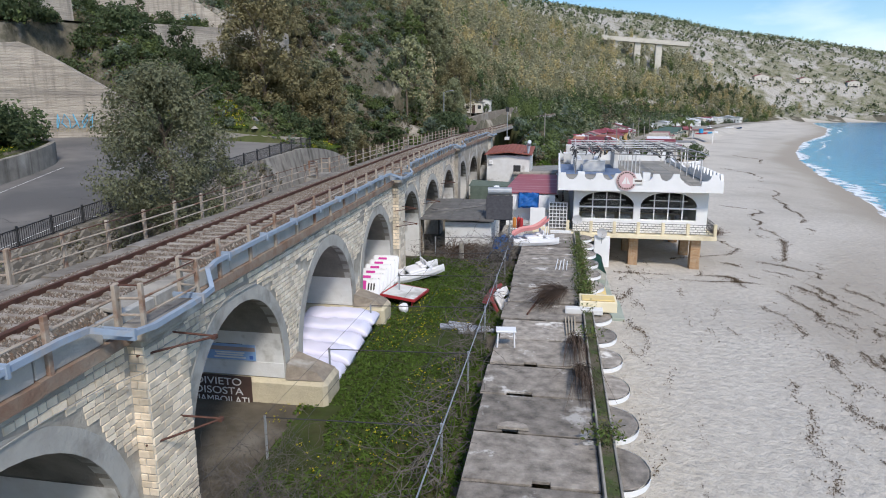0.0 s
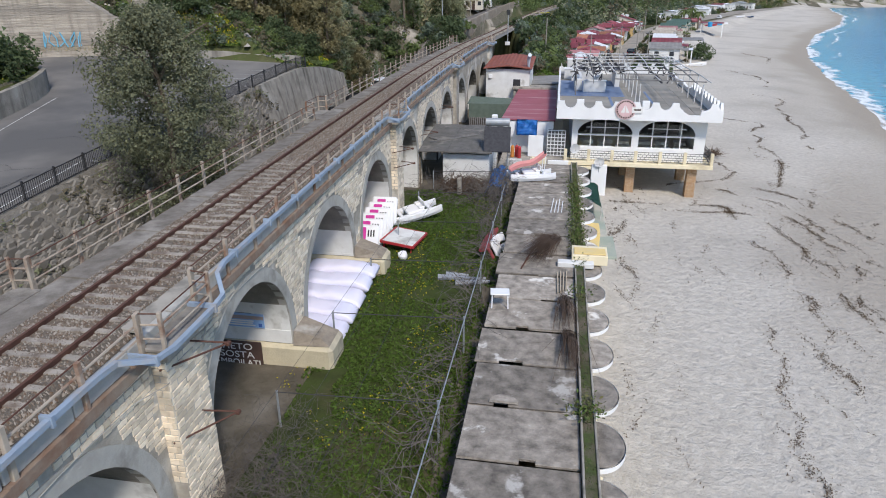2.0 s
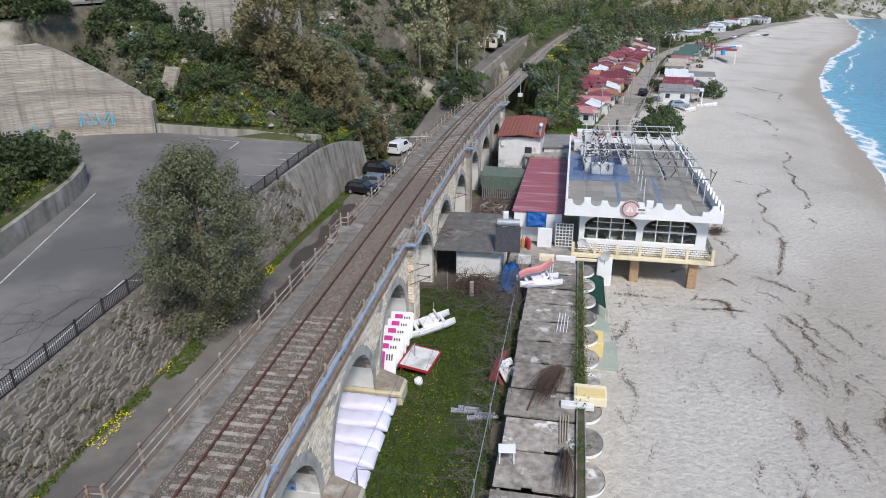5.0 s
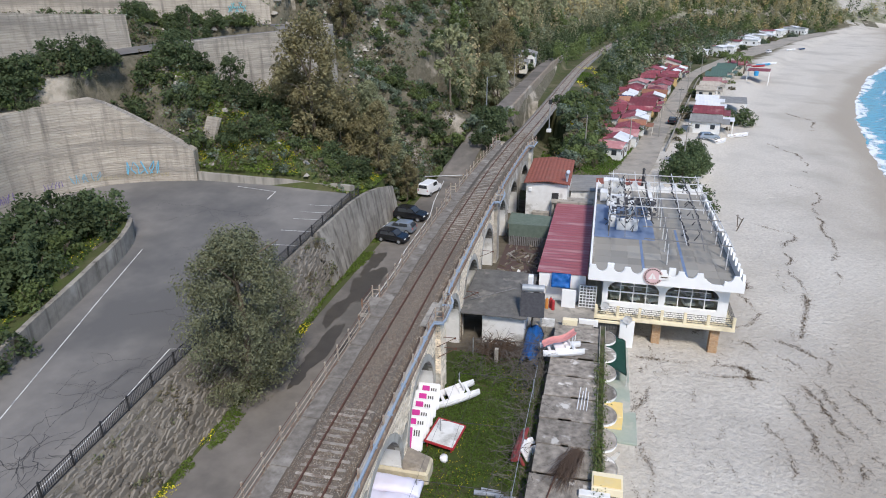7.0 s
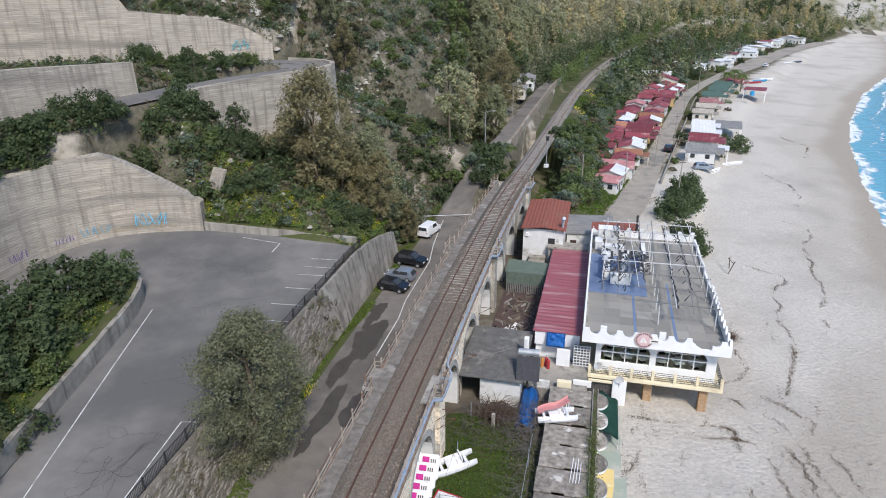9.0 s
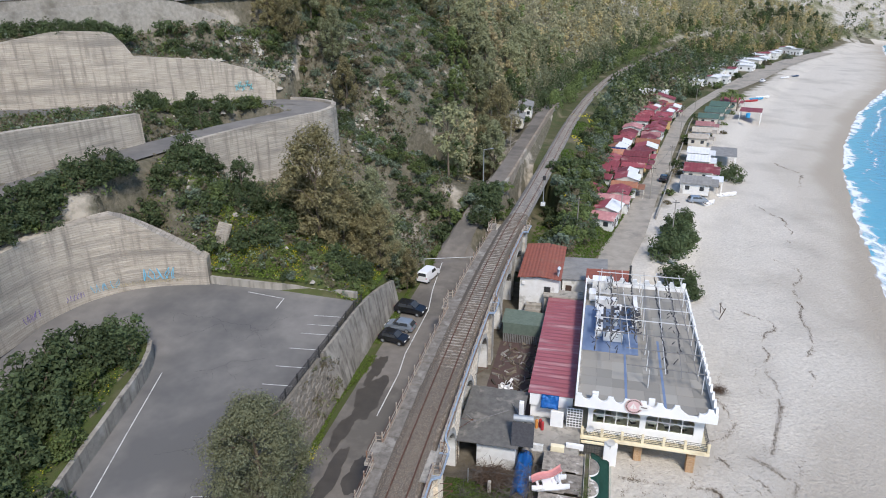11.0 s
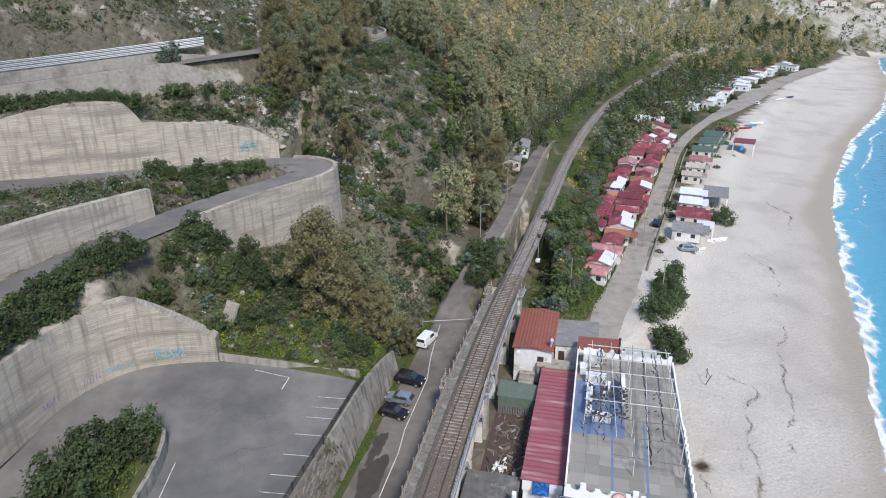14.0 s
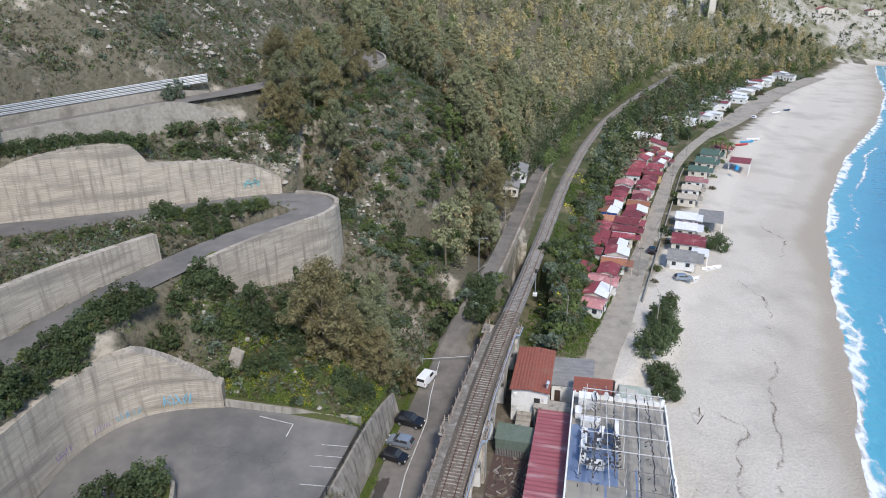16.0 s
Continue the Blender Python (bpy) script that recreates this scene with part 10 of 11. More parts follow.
_fx, _fy = _fx.ravel() + RNG.uniform(-2.5, 2.5, _fx.size), _fy.ravel() + RNG.uniform(-2.5, 2.5, _fy.size)
_fz, _, _fd = ground_z(_fx, _fy)
_rd = np.abs(poly_dist(_fx, _fy, RAIL[::2])[0])
_ok = (_fd > -15) & (_fd < 16) & (_fx < lerp_line(_fy, INLAND) - 16) & ((_rd > 5) | (_fy > 450))
_fp = np.stack([_fx, _fy, _fz - 0.5], axis=1)[_ok]
# first and third leaf colours carry painted sunlight
for k, (leaf, tall, lb) in enumerate(((LEAF_SUN_OLIVE, 10.0, "trees at the hill foot in sunlit olive tone"), (LEAF_MID, 7.0, "green trees at the hill foot"), (LEAF_SUN, 9.0, "trees at the hill foot in sunlit ochre tone"), (LEAF_DARK, 8.0, "dark trees at the hill foot"))):
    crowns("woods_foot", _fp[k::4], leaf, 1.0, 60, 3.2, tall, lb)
for k in range(46):
    y = random.uniform(268, 318) if k < 22 else random.uniform(318, 520)
    x = lane(y) - (random.uniform(6, 22) if k < 22 else random.choice((random.uniform(5, 8), random.uniform(27, 34))))
    if x > float(np.interp(y, RAIL[:, 1], RAIL[:, 0])) + 7 and not (24 < x < 42 and 264 < y < 286):
        put(LIGHT[random.choice((0, 0, 1, 2, 3))], x, y, random.uniform(1.0, 1.9), group="garden bushes along the lane")
for k in range(11):
    put(PINE[k % 2], 112 + 6.0 * k + random.uniform(-2, 2), 538 + 7 * k + random.uniform(-6, 6), 1.7, group="dark pines at the far end")

# ---- seaweed lines, foam ----
WEED = island("dry_seaweed", [(0.075, 0.055, 0.036), (0.125, 0.092, 0.06), (0.095, 0.066, 0.042)], 0.95, 0.1)
lines = [[(18.2, 56), (21.4, 55.9), (26.4, 56.1), (28, 52.3), (28.4, 47), (28.1, 41), (28.2, 37), (27.4, 31), (28, 22)], [(27.2, 61.3), (30.1, 58.4), (32.1, 52), (33, 47), (31.5, 41), (32, 30)], [(24.7, 35.5), (23.9, 28.3), (24, 22)],
         [(18.6, 54), (19.0, 50.4), (17.6, 47), (18.2, 41), (17.4, 36)], [(35.8, 96.7), (39.3, 92.9), (37, 84), (36, 72), (33.6, 63.4)], [(44.4, 119), (48.1, 113.2), (45, 104), (44, 92), (41, 78)], [(47, 150), (52, 140), (50, 128)], [(60, 190), (64, 180), (60, 168)], [(24.5, 62), (29.5, 66), (30, 74)]]
lines += [[(a + 2.2, b - 1.5) for a, b in ln] for ln in lines[:2]] + [[(a + 3.9, b + 1.0) for a, b in lines[1]], [(a + 1.2, b - 4.0) for a, b in lines[1]]]
P_, S_ = [], []
rgw = np.random.default_rng(77)
for ln in lines:
    sp_ = spline([(a, b, 0) for a, b in ln], 0.25)
    for p in sp_:
        p[0] += 1.3 * noise.fractal(Vector((p[0] * 0.25, p[1] * 0.25, 5.5)), 1.0, 2.0, 3)
    for p in sp_:
        dens = max(0.0, 0.5 + 1.6 * noise.noise(Vector((p[0] * 0.35, p[1] * 0.35, 1.1))))
        for _ in range(rgw.poisson(11 * dens)):
            P_.append((p[0] + rgw.normal(0, 0.05 + 0.30 * dens * rgw.random() ** 2), p[1] + rgw.normal(0, 0.05 + 0.30 * dens * rgw.random() ** 2)))
for _ in range(80):
    cx, cy, ca = rgw.uniform(16.5, 38), rgw.uniform(16, 80), rgw.uniform(-0.5, 0.5)
    for _ in range(rgw.integers(6, 34)):
        u = rgw.normal(0, 0.9)
        P_.append((cx - u * math.sin(ca) + rgw.normal(0, 0.1), cy + u * math.cos(ca) + rgw.normal(0, 0.1)))
P_ = np.array(P_)
zz_ = ground_z(P_[:, 0], P_[:, 1])[0] + 0.09
small_leaves("seaweed_line", P_[:, 0], P_[:, 1], zz_ - 0.05, 0.042, 3, WEED, (0.06, 0.10, 0.008), "dark dry seaweed lines washed up on the sand", seed=12)
FOAM = surf("sea_foam", (0.86, 0.88, 0.88), (0.80, 0.83, 0.84), 0.8, 0.7)
_n, _l = FOAM.node_tree.nodes, FOAM.node_tree.links
_at = _n.new("ShaderNodeAttribute")
_at.attribute_name = "thick"
_mp = _n.new("ShaderNodeMapping")
_mp.inputs["Scale"].default_value, _mp.inputs["Rotation"].default_value = (1.0, 0.55, 1.0), (0, 0, radians(14))
_l.new(_n.new("ShaderNodeNewGeometry").outputs["Position"], _mp.inputs["Vector"])
_nz = _n.new("ShaderNodeTexNoise")
_nz.inputs["Scale"].default_value, _nz.inputs["Detail"].default_value, _nz.inputs["Roughness"].default_value = 1.7, 10, 0.78
_l.new(_mp.outputs["Vector"], _nz.inputs["Vector"])
_vo = _n.new("ShaderNodeTexVoronoi")
_vo.feature = "DISTANCE_TO_EDGE"
_vo.inputs["Scale"].default_value = 0.55
_wp = _n.new("ShaderNodeMix")
_wp.data_type = "VECTOR"
_wp.inputs["Factor"].default_value = 0.35
_l.new(_mp.outputs["Vector"], _wp.inputs["A"])
_l.new(_nz.outputs["Color"], _wp.inputs["B"])
_l.new(_wp.outputs["Result"], _vo.inputs["Vector"])
_lc = _n.new("ShaderNodeMapRange")
_lc.inputs["From Max"].default_value, _lc.inputs["To Min"].default_value, _lc.inputs["To Max"].default_value = 0.22, 0.30, -0.12
_l.new(_vo.outputs["Distance"], _lc.inputs["Value"])
_a0 = _n.new("ShaderNodeMath")
_l.new(_nz.outputs["Fac"], _a0.inputs[0])
_l.new(_lc.outputs["Result"], _a0.inputs[1])
_ad = _n.new("ShaderNodeMath")
_l.new(_a0.outputs["Value"], _ad.inputs[0])
_l.new(_at.outputs["Fac"], _ad.inputs[1])
_mr = _n.new("ShaderNodeMapRange")
_mr.inputs["From Min"].default_value, _mr.inputs["From Max"].default_value, _mr.inputs["To Max"].default_value = 0.98, 1.45, 0.85
_l.new(_ad.outputs["Value"], _mr.inputs["Value"])
_l.new(_mr.outputs["Result"], _n["Principled BSDF"].inputs["Alpha"])
ys_f = np.arange(-40, 650, 1.2)
xs_f = np.arange(-4.0, 17.1, 1.0)
verts, val = [], []
for y in ys_f:
    cusp = 2.4 * noise.fractal(Vector((y * 0.045, 3.0, 1.7)), 1.0, 2.0, 3)
    n2 = noise.fractal(Vector((y * 0.03, 5.0, 4.7)), 1.0, 2.0, 3)
    n3 = noise.fractal(Vector((y * 0.022, 9.0, 2.7)), 1.0, 2.0, 3)
    reach = 3.6 + 3.4 * n2
    for o in xs_f:
        u = o - cusp
        wash = 0.80 * float(sstep(u, -1.6, -0.7)) * (1 - float(sstep(u, 0.6, max(1.6, reach))))
        crest = (0.48 + 0.5 * n3) * math.exp(-((u - 7.0 - 2.0 * n2) / 0.9) ** 2)
        outer = (0.12 + 0.6 * n2) * math.exp(-((u - 12.5 - 2.0 * n3) / 0.7) ** 2)
        edge = float(sstep(o, -4.0, -2.5)) * (1 - float(sstep(o, 14.5, 17)))
        verts.append((float(lerp_line(y, SHORE)) + o, y, -0.462))
        val.append(max(0.0, max(wash, crest, outer, 0.10 * (1 - float(sstep(u, 4, 12))))) * edge)
nc_ = len(xs_f)
k_ = (np.arange(len(ys_f) - 1)[:, None] * nc_ + np.arange(nc_ - 1)[None]).ravel()
fo = pydata("foam", verts, np.stack([k_, k_ + 1, k_ + nc_ + 1, k_ + nc_], axis=1), FOAM)
fo.data.attributes.new("thick", "FLOAT", "POINT").data.foreach_set("value", np.array(val, np.float32))
tagged(fo, "white foam of small breaking waves", "foam", kind="structure")

# ---- cars ----
def car(m, L, W, H, paint, label, van=False):
    c = empty("van" if van else "car", m, label, "van" if van else "car", "parked vehicles")
    prof = ([(-0.5, 0.22), (-0.5, 0.62), (-0.47, 0.95), (-0.40, 1.0), (0.20, 1.0), (0.30, 0.72), (0.47, 0.58), (0.5, 0.4), (0.5, 0.2)] if van else
            [(-0.5, 0.25), (-0.5, 0.55), (-0.47, 0.66), (-0.38, 0.97), (-0.30, 1.0), (0.05, 1.0), (0.22, 0.66), (0.42, 0.58), (0.49, 0.46), (0.5, 0.22)])
    bm = bmesh.new()
    rows_ = []
    for x, inset in ((-0.5, 0.0), (-0.46, 0.02), (0.46, 0.02), (0.5, 0.0)):
        row = []
        for u, v in prof:
            tuck = 0.1 * max(0, v - 0.6) / 0.4
            xs_ = x * (1 - 2 * tuck * 0.8) * W
            shrink = 1 - (0.02 if abs(x) == 0.5 else 0)
            row.append(bm.verts.new((xs_, u * L * shrink, v * H * (shrink if v > 0.9 else 1))))
        rows_.append(row)
    n_ = len(prof)
    for a, b in zip(rows_, rows_[1:]):
        for j in range(n_):
            bm.faces.new((a[j], b[j], b[(j + 1) % n_], a[(j + 1) % n_]))
    bm.faces.new(rows_[0])
    bm.faces.new(rows_[-1][::-1])
    part("body", bm, paint, c)
    for s in (-1, 1):
        for u0, u1 in (((-0.1, 0.16),) if van else ((-0.34, -0.06), (-0.04, 0.13))):
            bm = bmesh.new()
            t0, t1 = 1 - 2 * 0.8 * 0.1 * 0.08 / 0.4 - 0.0, 1 - 2 * 0.8 * 0.1 * 0.34 / 0.4
            z0, z1 = 0.68 * H, 0.94 * H
            x0, x1 = s * W * 0.5 * t0 + s * 0.006, s * W * 0.5 * t1 + s * 0.012
            vs = [bm.verts.new(p) for p in ((x0, u0 * L, z0), (x0, (u1 + 0.05) * L, z0), (x1, u1 * L - 0.06, z1), (x1, u0 * L + 0.1, z1))]
            bm.faces.new(vs if s > 0 else vs[::-1])
            part("side_window", bm, DARKPANE, c)
        for u in (-0.31, 0.31):
            w = empty("wheel")
            w.parent = c
            bm = bmesh.new()
            bar(bm, (s * W * 0.5 - s * 0.2, u * L, 0.31), (s * W * 0.5 + s * 0.01, u * L, 0.31), 0.31, 14)
            part("tyre", bm, DARKMETAL, w)
            bm = bmesh.new()
            bar(bm, (s * W * 0.5 + s * 0.008, u * L, 0.31), (s * W * 0.5 + s * 0.02, u * L, 0.31), 0.19, 12)
            part("rim", bm, GALV, w)
        bm = bmesh.new()
        box(bm, s * W * 0.34 - 0.16, s * W * 0.34 + 0.16, L * 0.48, L * 0.5 + 0.012, 0.42 * H, 0.5 * H, 0.01)
        part("headlight", bm, SIGNWHITE, c)
        bm = bmesh.new()
        box(bm, s * W * 0.4 - 0.07, s * W * 0.4 + 0.07, -L * 0.5 - 0.012, -L * 0.48, 0.45 * H, 0.6 * H, 0.01)
        part("tail_light", bm, RED, c)
    bm = bmesh.new()
    (ua, va), (ub, vb) = ((0.2, 1.0), (0.3, 0.72)) if van else ((0.05, 1.0), (0.22, 0.66))
    vs = [bm.verts.new(p) for p in ((-W * 0.38, (ua + 0.02) * L, va * H - 0.05), (W * 0.38, (ua + 0.02) * L, va * H - 0.05), (W * 0.42, (ub + 0.005) * L, vb * H + 0.04), (-W * 0.42, (ub + 0.005) * L, vb * H + 0.04))]
    for v in vs:
        v.co.y += 0.03
        v.co.z += 0.012
    bm.faces.new(vs)
    part("windscreen", bm, DARKPANE, c)
    bm = bmesh.new()
    vs = [bm.verts.new(p) for p in ((-W * 0.38, -0.49 * L, 0.68 * H), (W * 0.38, -0.49 * L, 0.68 * H), (W * 0.33, -0.4 * L - (0.3 if van else 0), 0.93 * H), (-W * 0.33, -0.4 * L - (0.3 if van else 0), 0.93 * H))]
    for v in vs:
        v.co.y -= 0.05
    bm.faces.new(vs[::-1])
    part("rear_window", bm, DARKPANE, c)
    return c


PBLACK = surf("black_car_paint", (0.012, 0.013, 0.016), (0.016, 0.017, 0.02), 1.0, 0.18, spec=0.6)
PSILVER = surf("silver_car_paint", (0.33, 0.38, 0.44), (0.30, 0.35, 0.41), 1.0, 0.25, metal=0.5, spec=0.6)
PWHITE = surf("white_car_paint", (0.75, 0.76, 0.77), (0.72, 0.73, 0.74), 1.0, 0.25, spec=0.5)
car(pose(-9.75, 70.9, float(low_z(71)) + 0.02, 0, 0, -100), 3.8, 1.7, 1.45, PBLACK, "small black hatchback parked by the wall")
car(pose(-9.85, 74.0, float(low_z(74)) + 0.02, 0, 0, 84), 3.9, 1.7, 1.45, PSILVER, "silver-blue hatchback parked by the wall")
car(pose(-9.8, 78.6, float(low_z(78.6)) + 0.02, 0, 0, -98), 4.3, 1.8, 1.7, PBLACK, "black suv parked on the lower road")
car(pose(-10.2, 89.6, float(low_z(89.6)) + 0.02, 0, 0, -12), 4.3, 1.8, 1.85, PWHITE, "white panel van parked on the lower road", van=True)
car(pose(28.9, 158.5, 2.66, 0, 0, -12), 4.0, 1.7, 1.5, PBLACK, "dark car parked on the lane")
car(pose(34.8, 143.5, 2.4, 0, 0, -80), 4.0, 1.7, 1.45, PSILVER, "silver car parked on the verge")
car(pose(87, 348, 2.7, 0, 0, -25), 4.0, 1.7, 1.45, PWHITE, "white car parked far along the lane")
# barrier bar and wet patches on the lower road
bb = empty("road_barrier", pose(0, -2.0, 3.9), "low steel barrier bar across the lower road", "barrier")
bm = bmesh.new()
bar(bm, (-12.2, 96.5, 1.0), (-4.6, 99.2, 1.0), 0.06, 6)
part("bar", bm, GALV, bb)
for x, y in ((-12.2, 96.5), (-4.6, 99.2)):
    bm = bmesh.new()
    bar(bm, (x, y, -0.1), (x, y, 1.1), 0.07, 6)
    part("post", bm, GALV, bb)
PUD = surf("wet_asphalt", (0.055, 0.047, 0.038), (0.075, 0.065, 0.052), 0.9, 0.45, 0.1, 10)
for k, (x, y, rx_, ry_) in enumerate(((-8.7, 58.5, 1.5, 3.6), (-9.6, 53.0, 0.9, 2.8), (-9.9, 65.0, 0.9, 3.0), (-8.2, 47.2, 0.9, 3.4), (-5.9, 47.6, 1.1, 2.6), (-8.4, 42.5, 0.6, 2.2), (-4.7, 36, 0.7, 2.5))):
    pts = []
    for j in range(40):
        a = 2 * math.pi * j / 40
        q_ = 1 + 0.55 * noise.fractal(Vector((math.cos(a) * 1.3, math.sin(a) * 1.3, k * 3.3)), 1.0, 2.0, 4)
        pts.append((x + rx_ * q_ * math.cos(a), y + ry_ * q_ * math.sin(a), float(low_z(y + ry_ * q_ * math.sin(a))) + 0.012 + 0.0035 * k))
    tagged(pydata("wet_patch", pts, [list(range(40))], PUD), "dark damp patch on the old asphalt", "damp patch", kind="structure")
# asphalt cracks in the car park
CRK = surf("crack_fill", (0.045, 0.045, 0.047), (0.06, 0.06, 0.062), 3.0, 0.9)
rk = random.Random(3)
bm = bmesh.new()


def crack(x, y, a, n_, w, depth=0):
    head = a
    for j in range(n_):
        st = rk.uniform(0.25, 0.6)
        x2, y2 = x + st * math.cos(a), y + st * math.sin(a)
        if x2 > -14.4 or y2 > 66 or y2 < 12 or island_in(np.array(x2 - 1.5), np.array(y2)) or x2 < -41:
            return
        w2 = w * rk.uniform(0.5, 1.2)
        dx, dy = -math.sin(a) * w2, math.cos(a) * w2
        vs = [bm.verts.new((px_, py_, lot_z(px_, py_) + 0.02)) for px_, py_ in ((x - dx, y - dy), (x2 - dx * 0.7, y2 - dy * 0.7), (x2 + dx * 0.7, y2 + dy * 0.7), (x + dx, y + dy))]
        bm.faces.new(vs)
        if depth < 2 and rk.random() < 0.13:
            crack(x2, y2, a + rk.choice((-1, 1)) * rk.uniform(0.6, 1.5), rk.randint(3, 10), w * 0.7, depth + 1)
        a = head + rk.gauss(0, 0.42)
        head += rk.gauss(0, 0.08)
        x, y = x2, y2


for x, y, a, n_ in ((-20.5, 25, 1.45, 60), (-21, 31.5, 0.15, 16), (-21.4, 36, 0.1, 14), (-22, 41, 0.25, 16), (-18.5, 22, 1.8, 30), (-25, 52, 0.6, 18), (-34, 61, 0.1, 30), (-30, 57, 0.9, 12)):
    crack(x, y, a, n_, 0.018)
for k in range(16):
    crack(-17.6 + rk.uniform(-0.8, 0.8), 26.5 + rk.uniform(-0.9, 0.9), rk.uniform(0, 6.28), 5, 0.022, 1)
tagged(mesh_ob("asphalt_cracks", bm, CRK), "dark cracks in the car park asphalt", "cracks", kind="stuff")
# motorway bridge high on the far hill
mb = empty("motorway_bridge", pose(0, 0, 0), "pale concrete motorway bridge on the far hill", "bridge")
B0, B1 = Vector((44, 560, 67.5)), Vector((112, 560, 61.0))
bm = bmesh.new()
beam(bm, B0, B1, 9, 3.2)
part("deck", bm, PALEWALL, mb)
for t in (0.18, 0.42, 0.66):
    p = B0.lerp(B1, t)
    bm = bmesh.new()
    box(bm, p.x - 2.4, p.x + 2.4, p.y - 3, p.y + 3, gz(p.x, p.y) - 4, p.z - 1.3, 0.2)
    part("pier", bm, PALEWALL, mb)

# houses and lone pines on the far ridge
for x, y, w in ((128, 640, 12), (146, 655, 10), (205, 700, 14), (222, 706, 10), (250, 716, 12), (300, 730, 11)):
    cottage(x, y, w, 9, 4.0, random.uniform(-30, 30), REDSHEET, REDSHEET, PALEWALL, "pale house with a red roof on the far ridge", z=gz(x, y) - 1.0, porch=False)
gr = []
for _ in range(9000):
    x, y = RNG.uniform(9, 20), RNG.uniform(97, 150)
    if x < lane(y) - 2.6:
        gr.append((x, y))
gr = np.array(gr)
c = np.stack([gr[:, 0], gr[:, 1], ground_z(gr[:, 0], gr[:, 1])[0] + 0.1], axis=1)
v, f = leaf_cloud(c, np.tile((0.3, 0.3, 0.15), (len(c), 1)), 4, 0.3, aspect=0.3, shell=0.1)
tagged(new("grass", fast_mesh("grass", v, f, LEAF_GRASS)), "rank green grass between railway and lane", "grass", kind="stuff")

# planks and rubbish lying in the yard
rgy = random.Random(31)
verts, faces = [], []
for _ in range(170):
    x, y, a = rgy.uniform(3.6, 8.2), rgy.uniform(61.5, 76.5), rgy.uniform(0, 3.14)
    l_, w_, h_ = rgy.uniform(0.2, 1.5), rgy.uniform(0.05, 0.3), rgy.uniform(0.04, 0.3)
    z = gz(x, y)
    b0 = len(verts)
    for dz in (-0.02, h_):
        for u, w in ((-1, -1), (1, -1), (1, 1), (-1, 1)):
            verts.append((x + 0.5 * (u * l_ * math.cos(a) - w * w_ * math.sin(a)), y + 0.5 * (u * l_ * math.sin(a) + w * w_ * math.cos(a)), z + dz + (0.1 * u if dz > 0 else 0)))
    faces += [tuple(b0 + j for j in f) for f in ((4, 5, 6, 7), (0, 1, 5, 4), (1, 2, 6, 5), (2, 3, 7, 6), (3, 0, 4, 7))]
tagged(pydata("yard_debris", verts, faces, island("yard_rubbish", [(0.10, 0.075, 0.055), (0.22, 0.19, 0.15), (0.06, 0.05, 0.045), (0.40, 0.38, 0.35)], 0.9, 0.1)), "planks and rubbish lying in the yard", "debris", kind="stuff")

# ---- stones of the viaduct and of the rubble wall ----
def block_mesh(seed):
    rg = random.Random(seed)
    bm = bmesh.new()
    j = lambda: rg.uniform(-0.04, 0.04)
    back = [bm.verts.new((0, y + j(), z + j())) for y, z in ((-0.5, -0.5), (0.5, -0.5), (0.5, 0.5), (-0.5, 0.5))]
    front = [bm.verts.new((1, v.co.y * 0.9, v.co.z * 0.86)) for v in back]
    for k in range(4):
        bm.faces.new((back[k], back[(k + 1) % 4], front[(k + 1) % 4], front[k]))
    bm.faces.new(front)
    me = bpy.data.meshes.new("stone_block")
    bm.normal_update()
    bm.to_mesh(me)
    bm.free()
    me.materials.append(STONE)
    return me


BLOCKS = [block_mesh(k) for k in range(4)]
STONE_ISL = island("ashlar_blocks", [(0.56, 0.49, 0.385), (0.70, 0.62, 0.50), (0.44, 0.385, 0.31), (0.76, 0.69, 0.58), (0.58, 0.49, 0.37)], 0.9, 0.1)
rg = random.Random(5)
cand = []
for lo, hi, dx in [(4.0, 74.0, 0.0)]:
    z = 1.2
    while z < 9.2:
        hgt = rg.uniform(0.15, 0.2)
        y = lo + rg.uniform(0, 0.4)
        while y < hi:
            ln = rg.uniform(0.2, 0.44)
            yc, zc = y + ln / 2, z + hgt / 2
            y += ln
            if zc + hgt / 2 > deck_z(yc) - 0.36:
                continue
            pil = min(abs(yc - p) for p in PILASTER)
            if pil < 0.93 + ln / 2:
                continue
            x = HALF + 0.4 if pil < 0.9 else HALF
            if pil < 0.9 and zc > deck_z(yc) - 0.6:
                continue
            ok = True
            if pil >= 0.9:
                for c in ARCHES:
                    AR = arch_r(c)
                    r = math.hypot(yc - c, max(0, zc - spring(c))) if zc > spring(c) else abs(yc - c)
                    lim = AR + (0.5 if zc > spring(c) else 0.35)
                    if r < lim + ln * 0.3:
                        ok = False
            # bare plastered patches
            if pil >= 0.9 and noise.noise(Vector((yc * 0.5, zc * 0.7, 4.4))) > 0.22 + 0.12 * rg.random():
                ok = False
            if ok:
                cand.append((x, yc, zc, ln - 0.025, hgt - 0.022))
        z += hgt
for p in PILASTER[1:4]:
    z, k = 1.2, 0
    while z < deck_z(p) - 0.65:
        hgt = rg.uniform(0.17, 0.24)
        cuts = [-0.9, -0.9 + (0.34 if k % 2 else 0.52), -0.05 + rg.uniform(-0.15, 0.15), 0.9 - (0.52 if k % 2 else 0.34), 0.9]
        for a, b in zip(cuts, cuts[1:]):
            cand.insert(0, (HALF + 0.4, p + (a + b) / 2, z + hgt / 2, b - a - 0.03, hgt - 0.025))
        z += hgt
        k += 1
bend(viaduct)
cand = [(x + float(bend_x(y)), y, z, ln, h) for x, y, z, ln, h in cand]
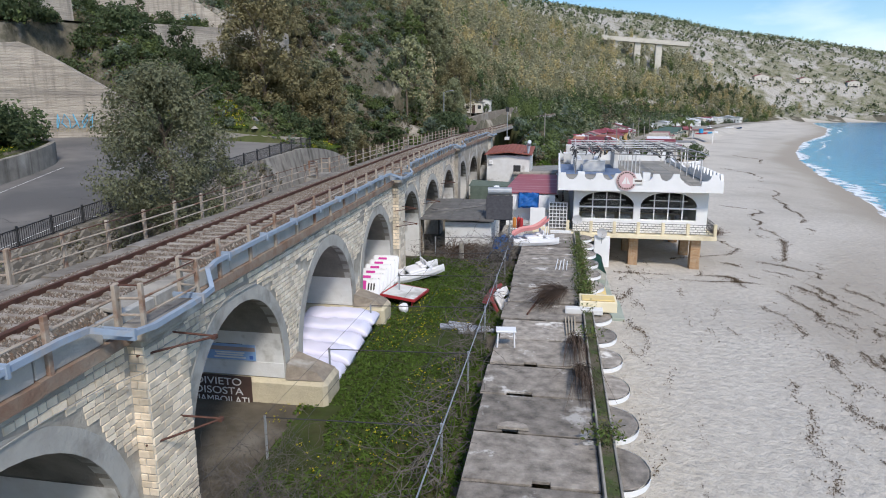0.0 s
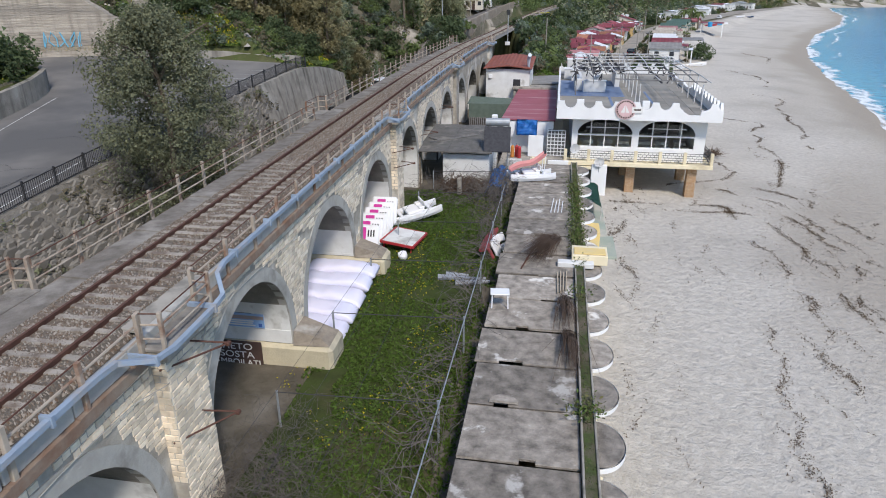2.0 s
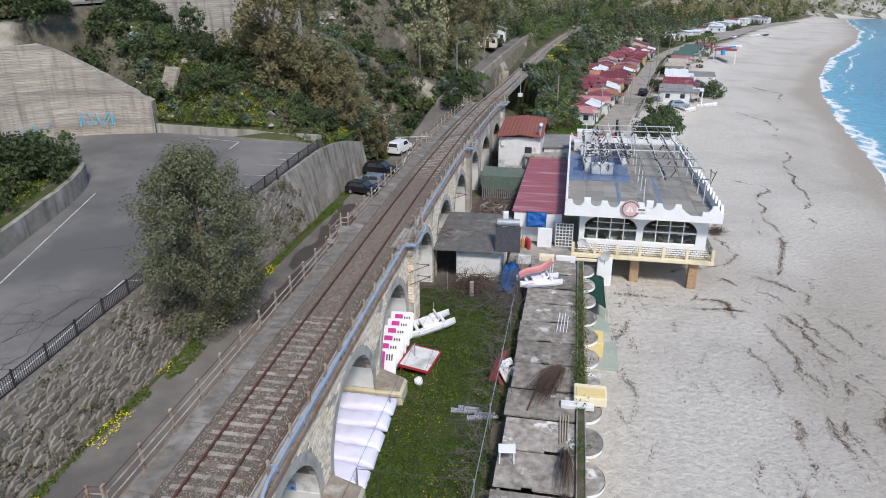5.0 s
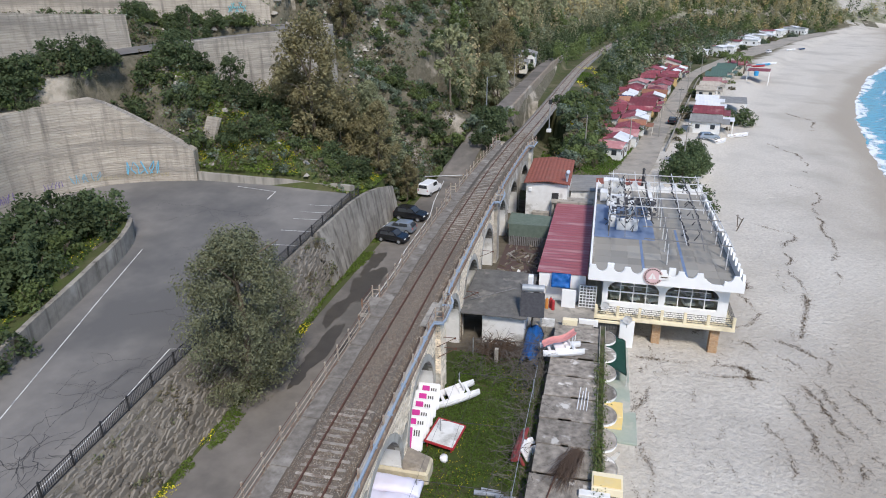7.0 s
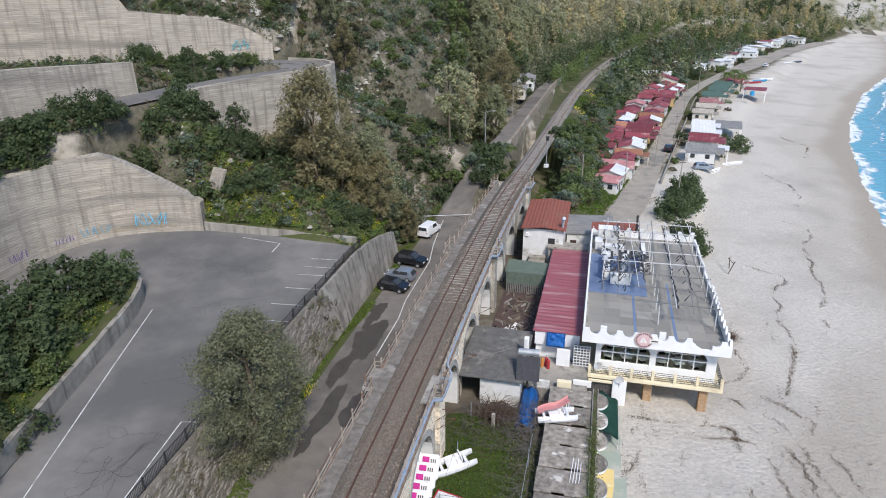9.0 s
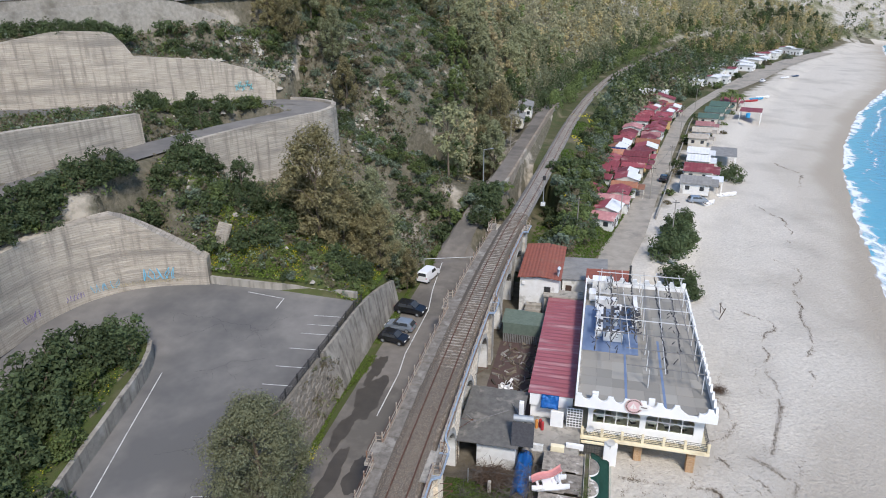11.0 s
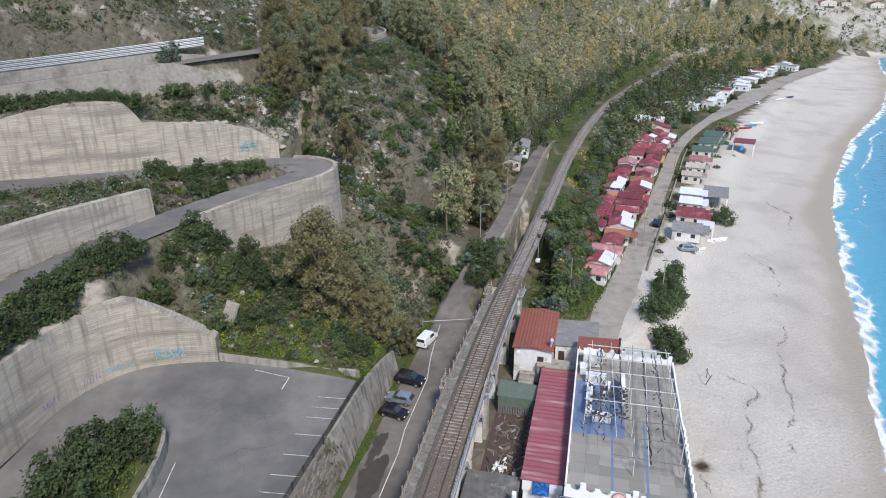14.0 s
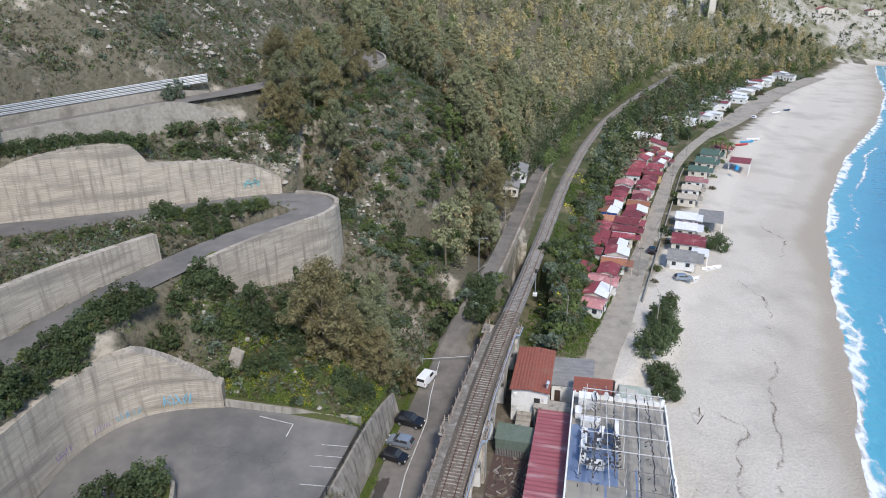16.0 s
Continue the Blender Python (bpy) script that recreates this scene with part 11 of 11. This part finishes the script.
cand.sort(key=lambda q: -q[2])
band = [c for c in cand if 9 < c[1] < 23.0]
near_c = band[:300]
rest_c = [c for c in cand if not 9 < c[1] < 23.0] + band[300:]
for x, y, z, ln, h in near_c:
    ob = new("stone_block", rg.choice(BLOCKS))
    ob.parent = viaduct
    ob.matrix_basis = pose(x - 0.01, y, z) @ Matrix.Diagonal((rg.uniform(0.028, 0.05), ln, h, 1))
for p in PILASTER[1:4]:
    z, k = 4.4, 0
    while z < deck_z(p) - 0.65:
        hgt = rg.uniform(0.17, 0.24)
        for x, w in ((0.1 + 0.06 * (k % 2), 0.2 + 0.12 * (k % 2)), (0.33 + 0.03 * (k % 2), 0.24 - 0.1 * (k % 2))):
            ob = new("stone_block", rg.choice(BLOCKS))
            ob.parent = viaduct
            ob.matrix_basis = pose(HALF + x + float(bend_x(p)), p - 0.89, z + hgt / 2, 0, 0, -90) @ Matrix.Diagonal((rg.uniform(0.03, 0.05), w - 0.02, hgt - 0.025, 1))
        z += hgt
        k += 1
verts, faces = [], []
for x, y, z, ln, h in rest_c:
    b0, d = len(verts), rg.uniform(0.03, 0.05)
    for xx, kk in ((x - 0.01, 0.5), (x + d, 0.44)):
        verts += [(xx, y + a * ln * kk, z + b * h * kk) for a, b in ((-1, -1), (1, -1), (1, 1), (-1, 1))]
    faces += [(b0 + k, b0 + (k + 1) % 4, b0 + 4 + (k + 1) % 4, b0 + 4 + k) for k in range(4)] + [(b0 + 4, b0 + 5, b0 + 6, b0 + 7)]
tagged(pydata("far_stone_blocks", verts, faces, STONE_ISL, viaduct), "pale limestone blocks of the viaduct face", kind="stuff")
# rubble stones
RUB_ISL = island("rubble_stones", [(0.20, 0.18, 0.15), (0.25, 0.225, 0.188), (0.155, 0.138, 0.114), (0.29, 0.265, 0.225)], 0.95, 0.1)
verts, faces = [], []
for _ in range(1500):
    y = rg.uniform(12, 58)
    top = lot_z(-13.6, y) + 0.1
    fh = rg.random()
    z = float(low_z(y)) + fh * (top - float(low_z(y)))
    x = float(face_x(y, fh)) + wob((0, y), 0.10) * (1 - fh) + 0.24 * fh * (1 - fh) * 2
    b0, nn = len(verts), rg.choice((5, 6, 7))
    big = rg.random() ** 2
    ry, rz, tw = 0.16 + 0.55 * big, 0.12 + 0.36 * big * rg.uniform(0.6, 1.2), rg.uniform(-0.5, 0.5)
    rad_ = [rg.uniform(0.7, 1.15) for _ in range(nn)]
    for dx, kk in ((-0.05, 1.0), (rg.uniform(0.012, 0.045), 0.78)):
        for k in range(nn):
            u, w = ry * kk * rad_[k] * math.cos(2 * math.pi * k / nn), rz * kk * rad_[k] * math.sin(2 * math.pi * k / nn)
            verts.append((x + dx, y + u * math.cos(tw) - w * math.sin(tw), z + u * math.sin(tw) + w * math.cos(tw)))
    faces += [(b0 + k, b0 + (k + 1) % nn, b0 + nn + (k + 1) % nn, b0 + nn + k) for k in range(nn)] + [tuple(b0 + nn + k for k in range(nn))]
rub = bpy.data.objects["wall_rubble"]
tagged(pydata("rubble_stones", verts, faces, RUB_ISL, rub), "grey rubble stones of the wall", kind="stuff")
# ivy and dry scrub hanging on the rubble wall
iy = RNG.uniform(14, 60, 520)
ih = RNG.random(520) ** 0.8
iz = low_z(iy) + (lot_z(-13.6, iy) - low_z(iy)) * ih
ok = np.array([noise.noise(Vector((a * 0.22, b * 0.5, 6.1))) > -0.02 for a, b in zip(iy, iz)])
iy, iz, ih = iy[ok], iz[ok], ih[ok]
for k, leaf, lab in ((0, LEAF_DRY, "dry scrub on the rubble wall"), (1, LEAF_OLIVE, "olive weeds on the rubble wall")):
    c = np.stack([face_x(iy[k::2], ih[k::2]) + 0.15, iy[k::2], iz[k::2]], axis=1)
    v, f = leaf_cloud(c, np.tile((0.25, 0.5, 0.4), (len(c), 1)), 16, 0.2, aspect=0.4, shell=0.1)
    tagged(new("wall_weeds", fast_mesh("wall_weeds", v, f, leaf)), lab, "plants", kind="stuff")
